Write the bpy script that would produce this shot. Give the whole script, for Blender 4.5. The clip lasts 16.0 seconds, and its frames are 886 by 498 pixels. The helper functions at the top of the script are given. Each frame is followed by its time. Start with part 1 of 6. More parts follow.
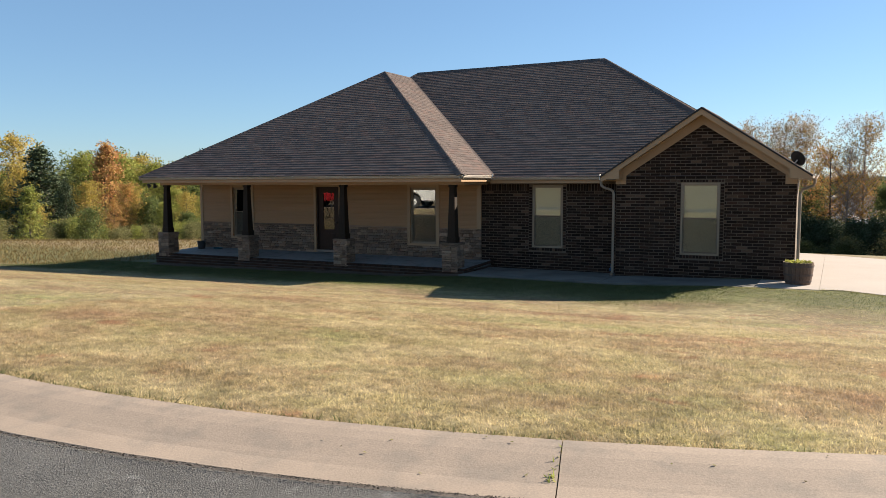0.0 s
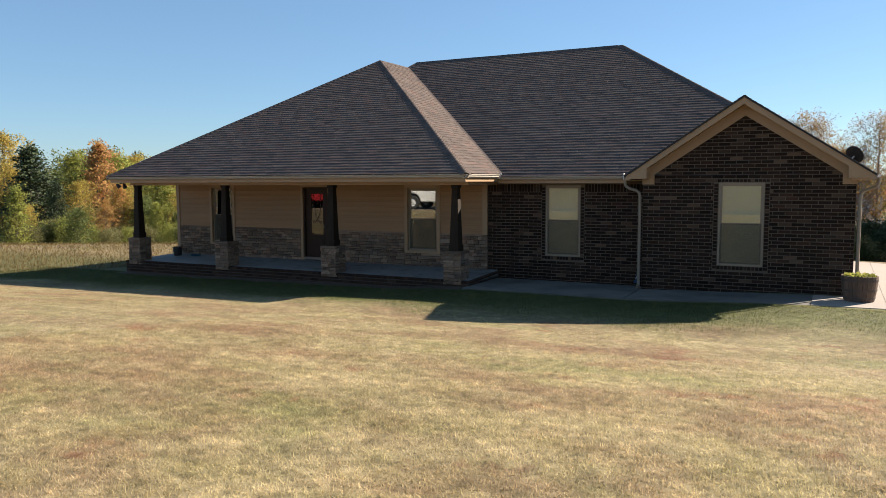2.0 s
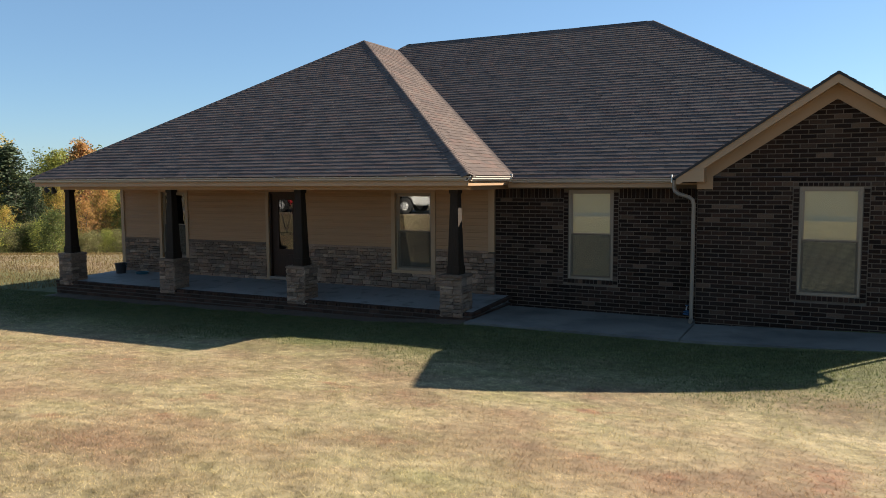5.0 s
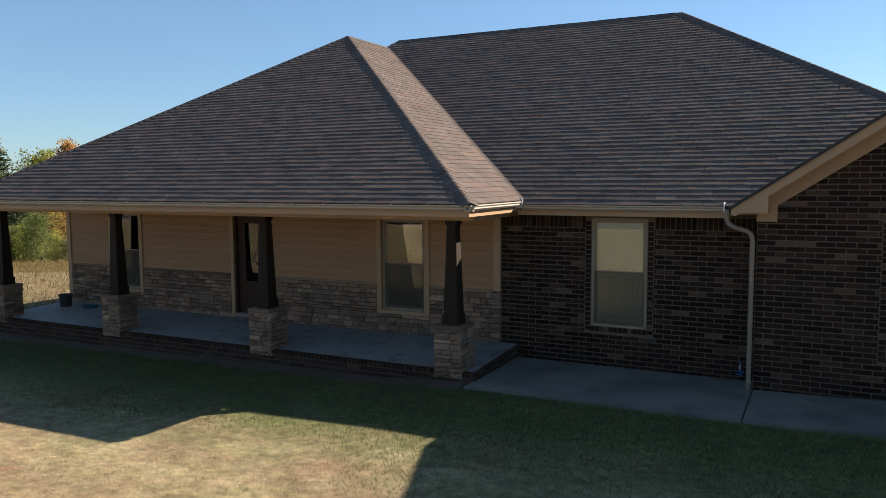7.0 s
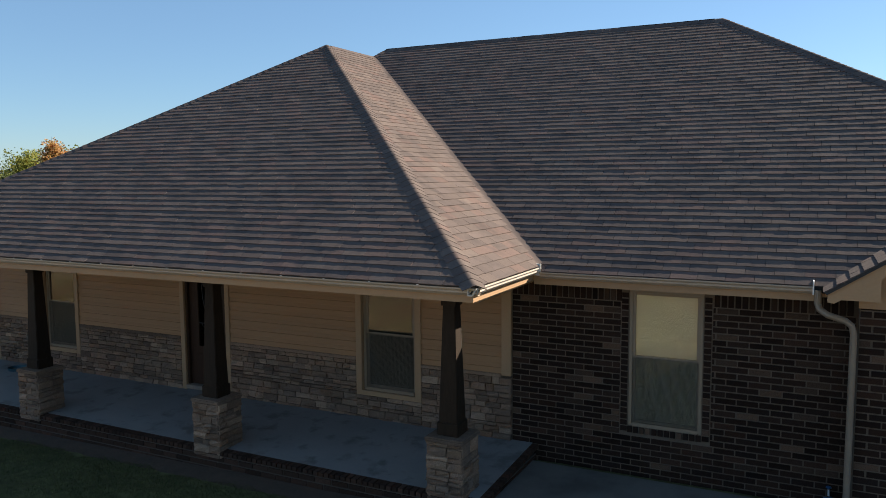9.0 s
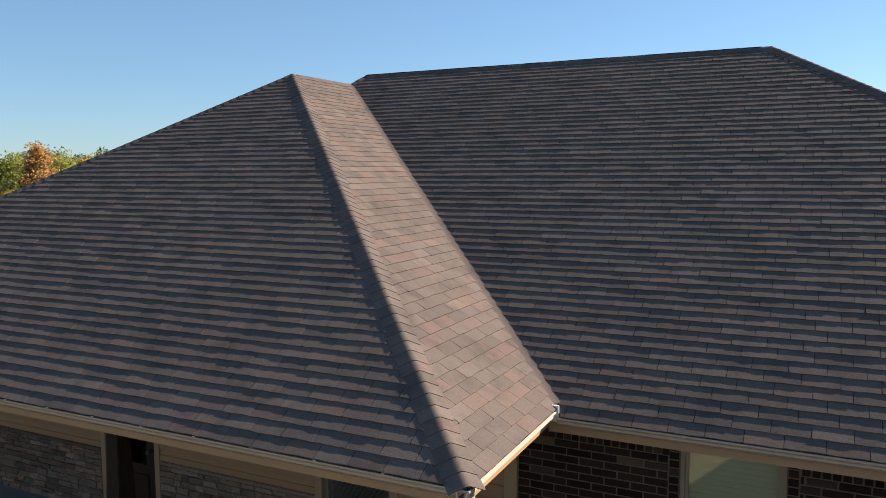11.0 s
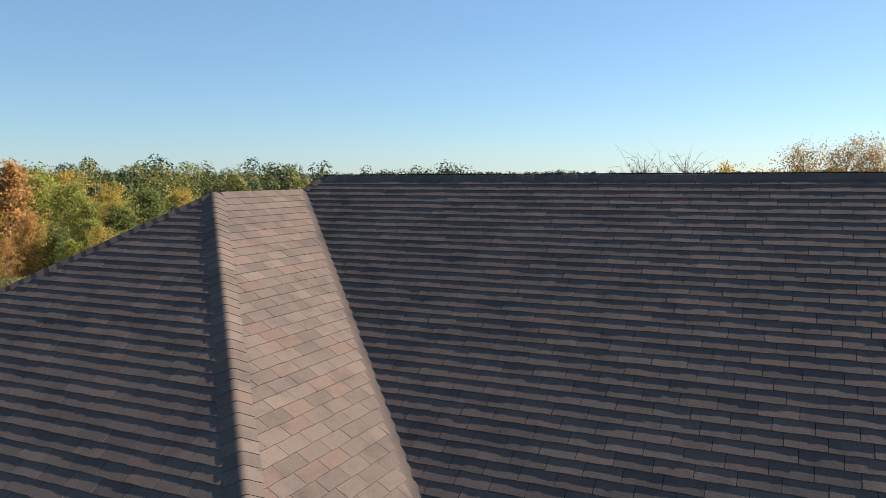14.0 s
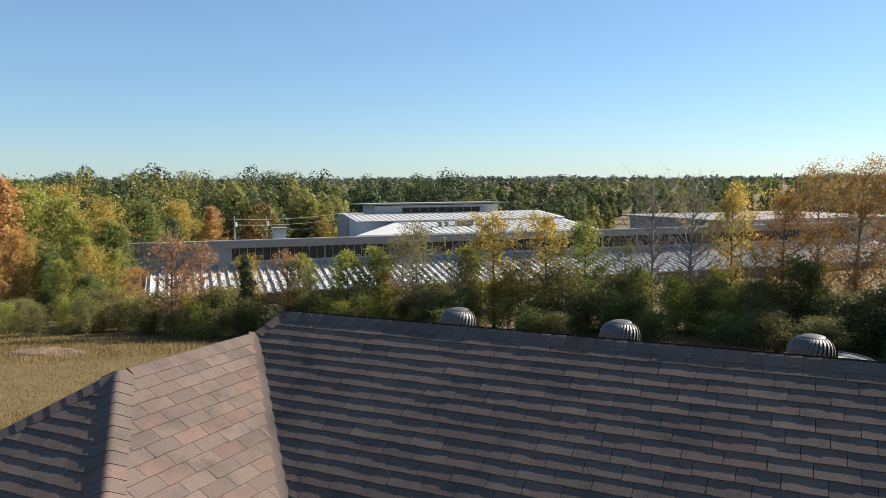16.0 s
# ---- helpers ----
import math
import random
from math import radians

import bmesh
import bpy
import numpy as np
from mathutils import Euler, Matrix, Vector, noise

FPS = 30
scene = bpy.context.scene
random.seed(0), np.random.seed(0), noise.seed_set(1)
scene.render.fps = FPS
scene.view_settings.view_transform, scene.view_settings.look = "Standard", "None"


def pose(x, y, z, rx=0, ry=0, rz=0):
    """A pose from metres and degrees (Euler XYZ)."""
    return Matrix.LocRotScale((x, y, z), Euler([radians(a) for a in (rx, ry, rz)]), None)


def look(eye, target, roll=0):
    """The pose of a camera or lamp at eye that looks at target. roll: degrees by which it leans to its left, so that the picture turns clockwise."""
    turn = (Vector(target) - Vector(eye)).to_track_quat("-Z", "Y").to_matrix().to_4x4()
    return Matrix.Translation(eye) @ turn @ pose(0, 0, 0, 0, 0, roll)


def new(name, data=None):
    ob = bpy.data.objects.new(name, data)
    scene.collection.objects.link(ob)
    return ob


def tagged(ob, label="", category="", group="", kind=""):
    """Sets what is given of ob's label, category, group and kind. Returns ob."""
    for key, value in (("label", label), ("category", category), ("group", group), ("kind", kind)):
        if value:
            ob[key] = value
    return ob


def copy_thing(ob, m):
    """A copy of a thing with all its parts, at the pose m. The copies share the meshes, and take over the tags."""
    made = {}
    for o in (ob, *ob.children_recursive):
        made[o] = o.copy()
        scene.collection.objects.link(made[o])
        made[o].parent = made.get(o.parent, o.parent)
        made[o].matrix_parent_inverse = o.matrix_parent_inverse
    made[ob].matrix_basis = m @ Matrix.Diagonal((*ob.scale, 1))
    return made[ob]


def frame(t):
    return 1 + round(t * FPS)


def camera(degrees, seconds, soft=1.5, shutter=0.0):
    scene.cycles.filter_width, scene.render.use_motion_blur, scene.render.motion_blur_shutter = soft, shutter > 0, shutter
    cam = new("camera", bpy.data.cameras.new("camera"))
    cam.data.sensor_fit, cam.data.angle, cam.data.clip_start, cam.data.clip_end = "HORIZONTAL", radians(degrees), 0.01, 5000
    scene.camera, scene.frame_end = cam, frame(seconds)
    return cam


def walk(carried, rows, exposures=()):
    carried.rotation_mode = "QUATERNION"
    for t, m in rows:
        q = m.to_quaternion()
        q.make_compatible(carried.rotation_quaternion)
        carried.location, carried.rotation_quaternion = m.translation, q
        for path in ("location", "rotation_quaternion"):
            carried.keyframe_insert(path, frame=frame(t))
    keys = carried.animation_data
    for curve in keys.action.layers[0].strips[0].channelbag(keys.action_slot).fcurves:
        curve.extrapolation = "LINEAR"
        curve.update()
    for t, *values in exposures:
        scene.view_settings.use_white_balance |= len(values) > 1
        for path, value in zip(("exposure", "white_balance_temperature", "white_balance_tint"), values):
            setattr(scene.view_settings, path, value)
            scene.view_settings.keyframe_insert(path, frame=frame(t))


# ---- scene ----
cam = camera(60.3, 16.0, soft=0.85)
PATH = [
    (0, 9.578, -19.961, 2.351, 85.040, 0.174, 27.279),
    (0.5, 9.277, -19.389, 2.357, 84.998, 0.179, 27.312),
    (1, 8.976, -18.832, 2.362, 84.982, 0.184, 27.320),
    (1.5, 8.675, -18.282, 2.367, 84.980, 0.189, 27.306),
    (2, 8.375, -17.726, 2.370, 84.984, 0.193, 27.256),
    (2.5, 8.070, -17.161, 2.375, 84.992, 0.203, 27.199),
    (3, 7.758, -16.586, 2.384, 85.001, 0.217, 27.149),
    (3.5, 7.444, -15.999, 2.393, 85.009, 0.234, 27.088),
    (4, 7.126, -15.402, 2.398, 84.994, 0.250, 27.032),
    (6.5, 5.624, -12.258, 2.756, 84.809, 0.345, 26.776),
    (7, 5.294, -11.622, 2.925, 84.741, 0.367, 26.750),
    (7.5, 4.966, -10.974, 3.109, 84.674, 0.384, 26.664),
    (8, 4.637, -10.333, 3.309, 84.604, 0.395, 26.589),
    (8.5, 4.320, -9.696, 3.510, 84.520, 0.397, 26.519),
    (11, 2.929, -6.544, 4.743, 84.190, 0.319, 26.173),
    (11.5, 2.658, -5.943, 5.026, 84.186, 0.305, 26.059),
    (12, 2.393, -5.345, 5.314, 84.207, 0.293, 25.934),
    (12.5, 2.120, -4.731, 5.628, 84.253, 0.279, 25.824),
    (13, 1.838, -4.094, 5.960, 84.312, 0.267, 25.730),
    (13.5, 1.539, -3.441, 6.309, 84.384, 0.257, 25.674),
    (14, 1.232, -2.780, 6.668, 84.467, 0.249, 25.654),
    (14.5, 0.935, -2.131, 7.028, 84.546, 0.244, 25.645),
    (15, 0.656, -1.497, 7.400, 84.630, 0.244, 25.637),
    (15.5, 0.354, -0.842, 7.779, 84.696, 0.248, 25.664),
    (16, 0.024, -0.157, 8.158, 84.732, 0.258, 25.743),
]
walk(cam, [(r[0], pose(*r[1:])) for r in PATH], exposures=[(0.0, 1.40), (16.0, 1.40)])

# ---------------------------------------------------------------- world and sun
SUN_WAY = Vector((1.045, 1.425, 0.985)).normalized()      # towards the sun
sun = new("sun", bpy.data.lights.new("sun", "SUN"))
sun.data.energy, sun.data.angle, sun.data.color = 5.7, radians(0.53), (1.0, 0.885, 0.735)
sun.matrix_world = look((40, 60, 45), Vector((40, 60, 45)) - SUN_WAY)
world = bpy.data.worlds.new("sky")
scene.world = world
world.use_nodes = True
sky = world.node_tree.nodes.new("ShaderNodeTexSky")
sky.sky_type, sky.sun_disc = "NISHITA", False
sky.sun_elevation, sky.sun_rotation = math.asin(SUN_WAY.z), math.atan2(SUN_WAY.x, SUN_WAY.y)
sky.altitude, sky.air_density, sky.dust_density, sky.ozone_density = 100, 0.95, 0.13, 2.5
bg = world.node_tree.nodes["Background"]
tint = world.node_tree.nodes.new("ShaderNodeMix")
tint.data_type, tint.blend_type = "RGBA", "MULTIPLY"
tint.inputs[0].default_value = 1.0
tint.inputs[7].default_value = (0.83, 0.98, 1.145, 1.0)
world.node_tree.links.new(sky.outputs[0], tint.inputs[6])
veil = world.node_tree.nodes.new("ShaderNodeMix")            # thin even haze of a clear autumn afternoon
veil.data_type = "RGBA"
veil.inputs[0].default_value = 0.30
veil.inputs[7].default_value = (2.8, 4.7, 6.5, 1.0)
world.node_tree.links.new(tint.outputs[2], veil.inputs[6])
world.node_tree.links.new(veil.outputs[2], bg.inputs[0])
bg.inputs[1].default_value = 0.0468

# ---------------------------------------------------------------- small helpers


def rgb(c):
    return (*c, 1.0)


def mat(name, c1, c2, size=1.0, fine=0.02, rough=0.8, bump=0.3, metal=0.0, c3=None, c3_at=0.6, vary=0.0,
        island=0.0, grain=0.25, spec=0.4, depth=0.01, stretch=(1, 1, 1), translucent=0.0, hue=0.0, palette=None, blend=1.0, soft=0.06):
    """Two-scale noise between c1 and c2 (size: metres of the large blotches, fine: of the grain), patches of c3."""
    m = bpy.data.materials.new(name)
    m.use_nodes = True
    nt = m.node_tree
    N, L = nt.nodes.new, nt.links.new
    b = nt.nodes["Principled BSDF"]
    geo = N("ShaderNodeNewGeometry")
    mp = N("ShaderNodeMapping")
    mp.inputs["Scale"].default_value = stretch
    L(geo.outputs["Position"], mp.inputs[0])

    def nz(s, detail, rough_=0.6):
        n = N("ShaderNodeTexNoise")
        n.inputs["Scale"].default_value = 1.0 / s
        n.inputs["Detail"].default_value = detail
        n.inputs["Roughness"].default_value = rough_
        L(mp.outputs[0], n.inputs["Vector"])
        return n

    def ramp(src, a, z):
        r = N("ShaderNodeMapRange")
        r.inputs["From Min"].default_value, r.inputs["From Max"].default_value = a, z
        L(src, r.inputs["Value"])
        return r.outputs[0]

    def mix(kind, f, a, c):
        x = N("ShaderNodeMix")
        x.data_type, x.blend_type = "RGBA", kind
        for k, v in ((0, f), (6, a), (7, c)):
            if hasattr(v, "is_linked"):
                L(v, x.inputs[k])
            else:
                x.inputs[k].default_value = v
        return x.outputs[2]

    big, small = nz(size, 4), nz(fine, 3, 0.7)
    col = mix("MIX", ramp(big.outputs["Fac"], 0.3, 0.7), rgb(c1), rgb(c2))
    if palette:
        src = (N("ShaderNodeObjectInfo").outputs["Random"] if vary else geo.outputs["Random Per Island"])
        w0, f0 = N("ShaderNodeMath"), N("ShaderNodeMath")
        w0.operation, f0.operation = "MULTIPLY", "FRACT"
        w0.inputs[1].default_value = 23.17
        L(src, w0.inputs[0])
        L(w0.outputs[0], f0.inputs[0])
        cr = N("ShaderNodeValToRGB")
        cr.color_ramp.interpolation = "CONSTANT"
        for k, c in enumerate(palette):
            if k == 1:
                cr.color_ramp.elements.remove(cr.color_ramp.elements[1])
            e = cr.color_ramp.elements[0] if k == 0 else cr.color_ramp.elements.new(k / len(palette))
            e.color = rgb(c)
        L(f0.outputs[0], cr.inputs[0])
        col = mix("MIX", blend, col, cr.outputs[0])
    if c3:
        third = nz(size * 0.45, 5)
        col = mix("MIX", ramp(third.outputs["Fac"], c3_at - soft, c3_at + soft), col, rgb(c3))
    g = ramp(small.outputs["Fac"], 0.25, 0.75)
    gr = N("ShaderNodeMapRange")
    gr.inputs["To Min"].default_value, gr.inputs["To Max"].default_value = 1 - grain, 1 + grain
    L(g, gr.inputs["Value"])
    hsv = N("ShaderNodeHueSaturation")
    L(col, hsv.inputs["Color"])
    L(gr.outputs[0], hsv.inputs["Value"])
    out = hsv.outputs[0]
    for amount, node, sock in ((vary, "ShaderNodeObjectInfo", "Random"), (island, None, "Random Per Island")):
        if amount:
            src = (N(node) if node else geo).outputs[sock]
            vr = N("ShaderNodeMapRange")
            vr.inputs["To Min"].default_value, vr.inputs["To Max"].default_value = 1 - amount, 1 + amount
            L(src, vr.inputs["Value"])
            h2 = N("ShaderNodeHueSaturation")
            L(out, h2.inputs["Color"])
            L(vr.outputs[0], h2.inputs["Value"])
            if hue:
                w = N("ShaderNodeMath")
                w.operation = "MULTIPLY"
                w.inputs[1].default_value = 7.31
                fr = N("ShaderNodeMath")
                fr.operation = "FRACT"
                L(src, w.inputs[0])
                L(w.outputs[0], fr.inputs[0])
                hr = N("ShaderNodeMapRange")
                hr.inputs["To Min"].default_value, hr.inputs["To Max"].default_value = 0.5 - hue, 0.5 + hue
                L(fr.outputs[0], hr.inputs["Value"])
                L(hr.outputs[0], h2.inputs["Hue"])
            out = h2.outputs[0]
    L(out, b.inputs["Base Color"])
    b.inputs["Roughness"].default_value = rough
    b.inputs["Metallic"].default_value = metal
    b.inputs["Specular IOR Level"].default_value = spec
    if bump:
        bp = N("ShaderNodeBump")
        bp.inputs["Strength"].default_value = bump
        bp.inputs["Distance"].default_value = depth
        L(small.outputs["Fac"], bp.inputs["Height"])
        L(bp.outputs[0], b.inputs["Normal"])
    if translucent:
        tr = N("ShaderNodeBsdfTranslucent")
        ms = N("ShaderNodeMixShader")
        ms.inputs[0].default_value = translucent
        L(out, tr.inputs[0])
        L(b.outputs[0], ms.inputs[1])
        L(tr.outputs[0], ms.inputs[2])
        L(ms.outputs[0], nt.nodes["Material Output"].inputs[0])
    return m


def glass_mat(name, tint=(1, 1, 1), rough=0.0):
    m = bpy.data.materials.new(name)
    m.use_nodes = True
    nt = m.node_tree
    N, L = nt.nodes.new, nt.links.new
    gl, tr, mx, fr = N("ShaderNodeBsdfGlossy"), N("ShaderNodeBsdfTransparent"), N("ShaderNodeMixShader"), N("ShaderNodeFresnel")
    gl.inputs["Roughness"].default_value = rough
    tr.inputs[0].default_value = rgb(tint)
    fr.inputs[0].default_value = 2.0
    L(fr.outputs[0], mx.inputs[0])
    L(tr.outputs[0], mx.inputs[1])
    L(gl.outputs[0], mx.inputs[2])
    L(mx.outputs[0], nt.nodes["Material Output"].inputs[0])
    return m


def mesh_of(name, bm, material=None):
    me = bpy.data.meshes.new(name)
    bm.to_mesh(me)
    bm.free()
    if material:
        me.materials.append(material)
    return me


def part(name, bm, material, parent=None, label=""):
    ob = new(name, mesh_of(name, bm, material))
    ob.parent = parent
    if label:
        tagged(ob, label)
    return ob


def piece(name, me, parent, m):
    ob = new(name, me)
    ob.parent = parent
    ob.matrix_basis = m
    return ob


def empty(name, m=None, **tags):
    ob = new(name)
    ob.empty_display_size = 0.2
    if m is not None:
        ob.matrix_basis = m
    return tagged(ob, **tags)


def box(bm, x0, y0, z0, x1, y1, z1, bevel=0.0):
    vs = [bm.verts.new((x, y, z)) for z in (z0, z1) for x, y in ((x0, y0), (x1, y0), (x1, y1), (x0, y1))]
    fs = [bm.faces.new([vs[i] for i in q]) for q in
          ((3, 2, 1, 0), (4, 5, 6, 7), (0, 1, 5, 4), (1, 2, 6, 5), (2, 3, 7, 6), (3, 0, 4, 7))]
    if bevel:
        es = list({e for f in fs for e in f.edges})
        bmesh.ops.bevel(bm, geom=es, offset=bevel, segments=2, affect="EDGES", clamp_overlap=True)
    return bm


def boxes(*args, bevel=0.0):
    bm = bmesh.new()
    for a in args:
        box(bm, *a, bevel=bevel)
    return bm


def prism(bm, pts, axis, a, z):
    """The outline pts (2D) drawn along an axis from a to z."""
    def at(p, w):
        return {"x": (w, p[0], p[1]), "y": (p[0], w, p[1]), "z": (p[0], p[1], w)}[axis]
    lo, hi = [bm.verts.new(at(p, a)) for p in pts], [bm.verts.new(at(p, z)) for p in pts]
    n = len(pts)
    for i in range(n):
        bm.faces.new((lo[i], lo[(i + 1) % n], hi[(i + 1) % n], hi[i]))
    bm.faces.new(lo[::-1])
    bm.faces.new(hi)
    bmesh.ops.recalc_face_normals(bm, faces=bm.faces[:])
    return bm


def tube(bm, pts, radii, sides=8, close=True):
    """A round tube along pts."""
    rings = []
    pts = [Vector(p) for p in pts]
    if not hasattr(radii, "__len__"):
        radii = [radii] * len(pts)
    for i, p in enumerate(pts):
        d = (pts[min(i + 1, len(pts) - 1)] - pts[max(i - 1, 0)]).normalized()
        a = d.orthogonal().normalized() if i == 0 else (a - d * a.dot(d)).normalized()
        c = d.cross(a)
        rings.append([bm.verts.new(p + radii[i] * (math.cos(t) * a + math.sin(t) * c))
                      for t in (2 * math.pi * k / sides for k in range(sides))])
    for r, q in zip(rings, rings[1:]):
        for k in range(sides):
            bm.faces.new((r[k], r[(k + 1) % sides], q[(k + 1) % sides], q[k]))
    if close:
        bm.faces.new(rings[0][::-1])
        bm.faces.new(rings[-1])
    return bm


def lathe(bm, profile, sides=24, centre=(0, 0, 0)):
    cx, cy, cz = centre
    rings = [[bm.verts.new((cx + r * math.cos(2 * math.pi * k / sides), cy + r * math.sin(2 * math.pi * k / sides), cz + z))
              for k in range(sides)] for r, z in profile]
    for r, q in zip(rings, rings[1:]):
        for k in range(sides):
            bm.faces.new((r[k], r[(k + 1) % sides], q[(k + 1) % sides], q[k]))
    return bm


def raw_mesh(name, verts, faces, material, smooth=False):
    """A mesh from numpy arrays: verts (n, 3), faces (m, 3 or 4)."""
    me = bpy.data.meshes.new(name)
    n, (m, k) = len(verts), faces.shape
    me.vertices.add(n)
    me.vertices.foreach_set("co", np.asarray(verts, np.float32).ravel())
    me.loops.add(m * k)
    me.loops.foreach_set("vertex_index", faces.astype(np.int32).ravel())
    me.polygons.add(m)
    me.polygons.foreach_set("loop_start", np.arange(0, m * k, k, dtype=np.int32))
    me.update(calc_edges=True)
    me.validate()
    me.shade_flat()
    if material:
        me.materials.append(material)
    return me


# ---------------------------------------------------------------- materials
M_asphalt = mat("asphalt", (0.085, 0.082, 0.078), (0.118, 0.113, 0.106), 0.7, 0.011, 0.95, 1.0, grain=0.6, depth=0.02, spec=0.2, c3=(0.19, 0.185, 0.18), c3_at=0.66)
M_kerb = mat("kerb_concrete", (0.262, 0.205, 0.158), (0.222, 0.175, 0.136), 0.7, 0.012, 0.9, 0.18, c3=(0.175, 0.145, 0.118), c3_at=0.60, grain=0.22, soft=0.12)
# concrete of the walk, toned darker for the house's shade over it
M_walk = mat("shaded_walk_concrete", (0.162, 0.150, 0.130), (0.122, 0.114, 0.100), 2.2, 0.015, 0.9, 0.25, soft=0.10, spec=0.2, c3=(0.088, 0.084, 0.075), c3_at=0.56, grain=0.12)
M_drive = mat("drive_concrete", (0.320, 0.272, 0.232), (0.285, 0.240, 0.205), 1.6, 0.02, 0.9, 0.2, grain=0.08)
M_slab = mat("porch_slab", (0.215, 0.215, 0.205), (0.180, 0.182, 0.175), 0.8, 0.02, 0.75, 0.15, grain=0.08, c3=(0.120, 0.120, 0.113), c3_at=0.60)
BRICK_TONES = [(0.0257, 0.0155, 0.0115), (0.0321, 0.0195, 0.0145), (0.0214, 0.0140, 0.0110), (0.0364, 0.0215, 0.0155), (0.0289, 0.0180, 0.0135), (0.0235, 0.0150, 0.0120), (0.1177, 0.074, 0.050), (0.0342, 0.0200, 0.0145),
               (0.0246, 0.0155, 0.0120), (0.0535, 0.029, 0.020), (0.0310, 0.0185, 0.0140), (0.0278, 0.0170, 0.0130), (0.0214, 0.0145, 0.0120), (0.0385, 0.0230, 0.0170), (0.0685, 0.044, 0.031), (0.0300, 0.0180, 0.0135)]
PORCH_TONES = [(0.0642, 0.036, 0.026), (0.0492, 0.030, 0.022), (0.0749, 0.043, 0.030), (0.0407, 0.026, 0.020), (0.0578, 0.034, 0.024)]
M_brick = mat("brick", (0.022, 0.0155, 0.013), (0.036, 0.024, 0.019), 0.10, 0.008, 0.9, 0.7, vary=0.3, grain=0.4, blend=0.85, spec=0.04, palette=BRICK_TONES)
M_brick_rest = mat("brick_rest", (0.022, 0.0155, 0.013), (0.036, 0.024, 0.019), 0.10, 0.008, 0.9, 0.7, island=0.3, grain=0.4, blend=0.85, spec=0.04, palette=BRICK_TONES)
M_porch_brick = mat("porch_brick", (0.046, 0.030, 0.022), (0.062, 0.040, 0.028), 0.3, 0.01, 0.9, 0.7, vary=0.25, grain=0.4, blend=0.7, spec=0.04, palette=PORCH_TONES)
M_porch_brick_rest = mat("porch_brick_rest", (0.046, 0.030, 0.022), (0.062, 0.040, 0.028), 0.3, 0.01, 0.9, 0.7, island=0.25, grain=0.4, blend=0.7, spec=0.04, palette=PORCH_TONES)
M_mortar = mat("mortar", (0.150, 0.112, 0.080), (0.105, 0.080, 0.058), 0.3, 0.008, 0.95, 0.5, grain=0.25)
M_stone = mat("ledge_stone", (0.3040, 0.1998, 0.1334), (0.1860, 0.1288, 0.0905), 0.10, 0.015, 0.9, 0.9, vary=0.3, grain=0.4, depth=0.02, blend=0.42, spec=0.2,
    palette=[(0.2740, 0.1679, 0.1067), (0.1470, 0.0979, 0.0684), (0.3330, 0.2215, 0.1462), (0.1030, 0.0752, 0.0580), (0.2160, 0.1370, 0.0940), (0.2740, 0.1463, 0.0812), (0.1470, 0.1102, 0.0905), (0.4120, 0.2925, 0.2018), (0.1180, 0.0783, 0.0557)])
M_joint = mat("stone_joint", (0.09, 0.07, 0.055), (0.06, 0.05, 0.04), 0.2, 0.01, 0.95, 0.5)
M_siding = mat("siding", (0.345, 0.190, 0.088), (0.300, 0.166, 0.077), 1.2, 0.06, 0.6, 0.08, grain=0.05, stretch=(0.2, 0.2, 3))
M_trim = mat("tan_trim", (0.365, 0.228, 0.122), (0.325, 0.203, 0.110), 0.9, 0.03, 0.5, 0.06, grain=0.05)
M_vinyl = mat("tan_vinyl", (0.270, 0.200, 0.135), (0.240, 0.178, 0.120), 0.6, 0.03, 0.45, 0.04, grain=0.05)
M_gutter = mat("gutter_metal", (0.40, 0.32, 0.24), (0.34, 0.27, 0.20), 0.6, 0.04, 0.35, 0.05, grain=0.06)
M_spout = mat("downspout_metal", (0.235, 0.182, 0.132), (0.200, 0.155, 0.112), 0.6, 0.04, 0.4, 0.05, grain=0.06)
# copy of the gutter metal, paled for the sun on the flank run
M_sunlit_gutter = mat("sunlit_gutter_metal", (0.52, 0.46, 0.39), (0.46, 0.40, 0.34), 0.6, 0.04, 0.4, 0.05, grain=0.06)
M_white = mat("white_metal", (0.78, 0.76, 0.72), (0.68, 0.66, 0.62), 0.3, 0.03, 0.45, 0.05, grain=0.06)
M_post = mat("dark_stained_wood", (0.030, 0.019, 0.011), (0.018, 0.012, 0.008), 0.3, 0.02, 0.65, 0.35, spec=0.15, stretch=(1, 1, 0.12), grain=0.35)
M_door = mat("dark_door", (0.040, 0.019, 0.010), (0.026, 0.013, 0.008), 0.4, 0.02, 0.5, 0.2, spec=0.2, stretch=(1, 1, 0.1), grain=0.3)
SHINGLE_TONES = [(0.1172, 0.0922, 0.0820), (0.1247, 0.0984, 0.0859), (0.1010, 0.0812, 0.0743), (0.1495, 0.0984, 0.0830), (0.1131, 0.0898, 0.0811), (0.1434, 0.1117, 0.0946), (0.1414, 0.0907, 0.0782), (0.0939, 0.0764, 0.0709), (0.1212, 0.0945, 0.0830)]
SHINGLE_LOOK = dict(spec=0.05, grain=0.30, depth=0.004, blend=0.48, palette=SHINGLE_TONES, c3=(0.0778, 0.0640, 0.0598), c3_at=0.60, soft=0.12)
M_shingle = mat("shingle", (0.0939, 0.0754, 0.0689), (0.1202, 0.0936, 0.0830), 0.8, 0.012, 0.95, 0.30, vary=0.09, **SHINGLE_LOOK)
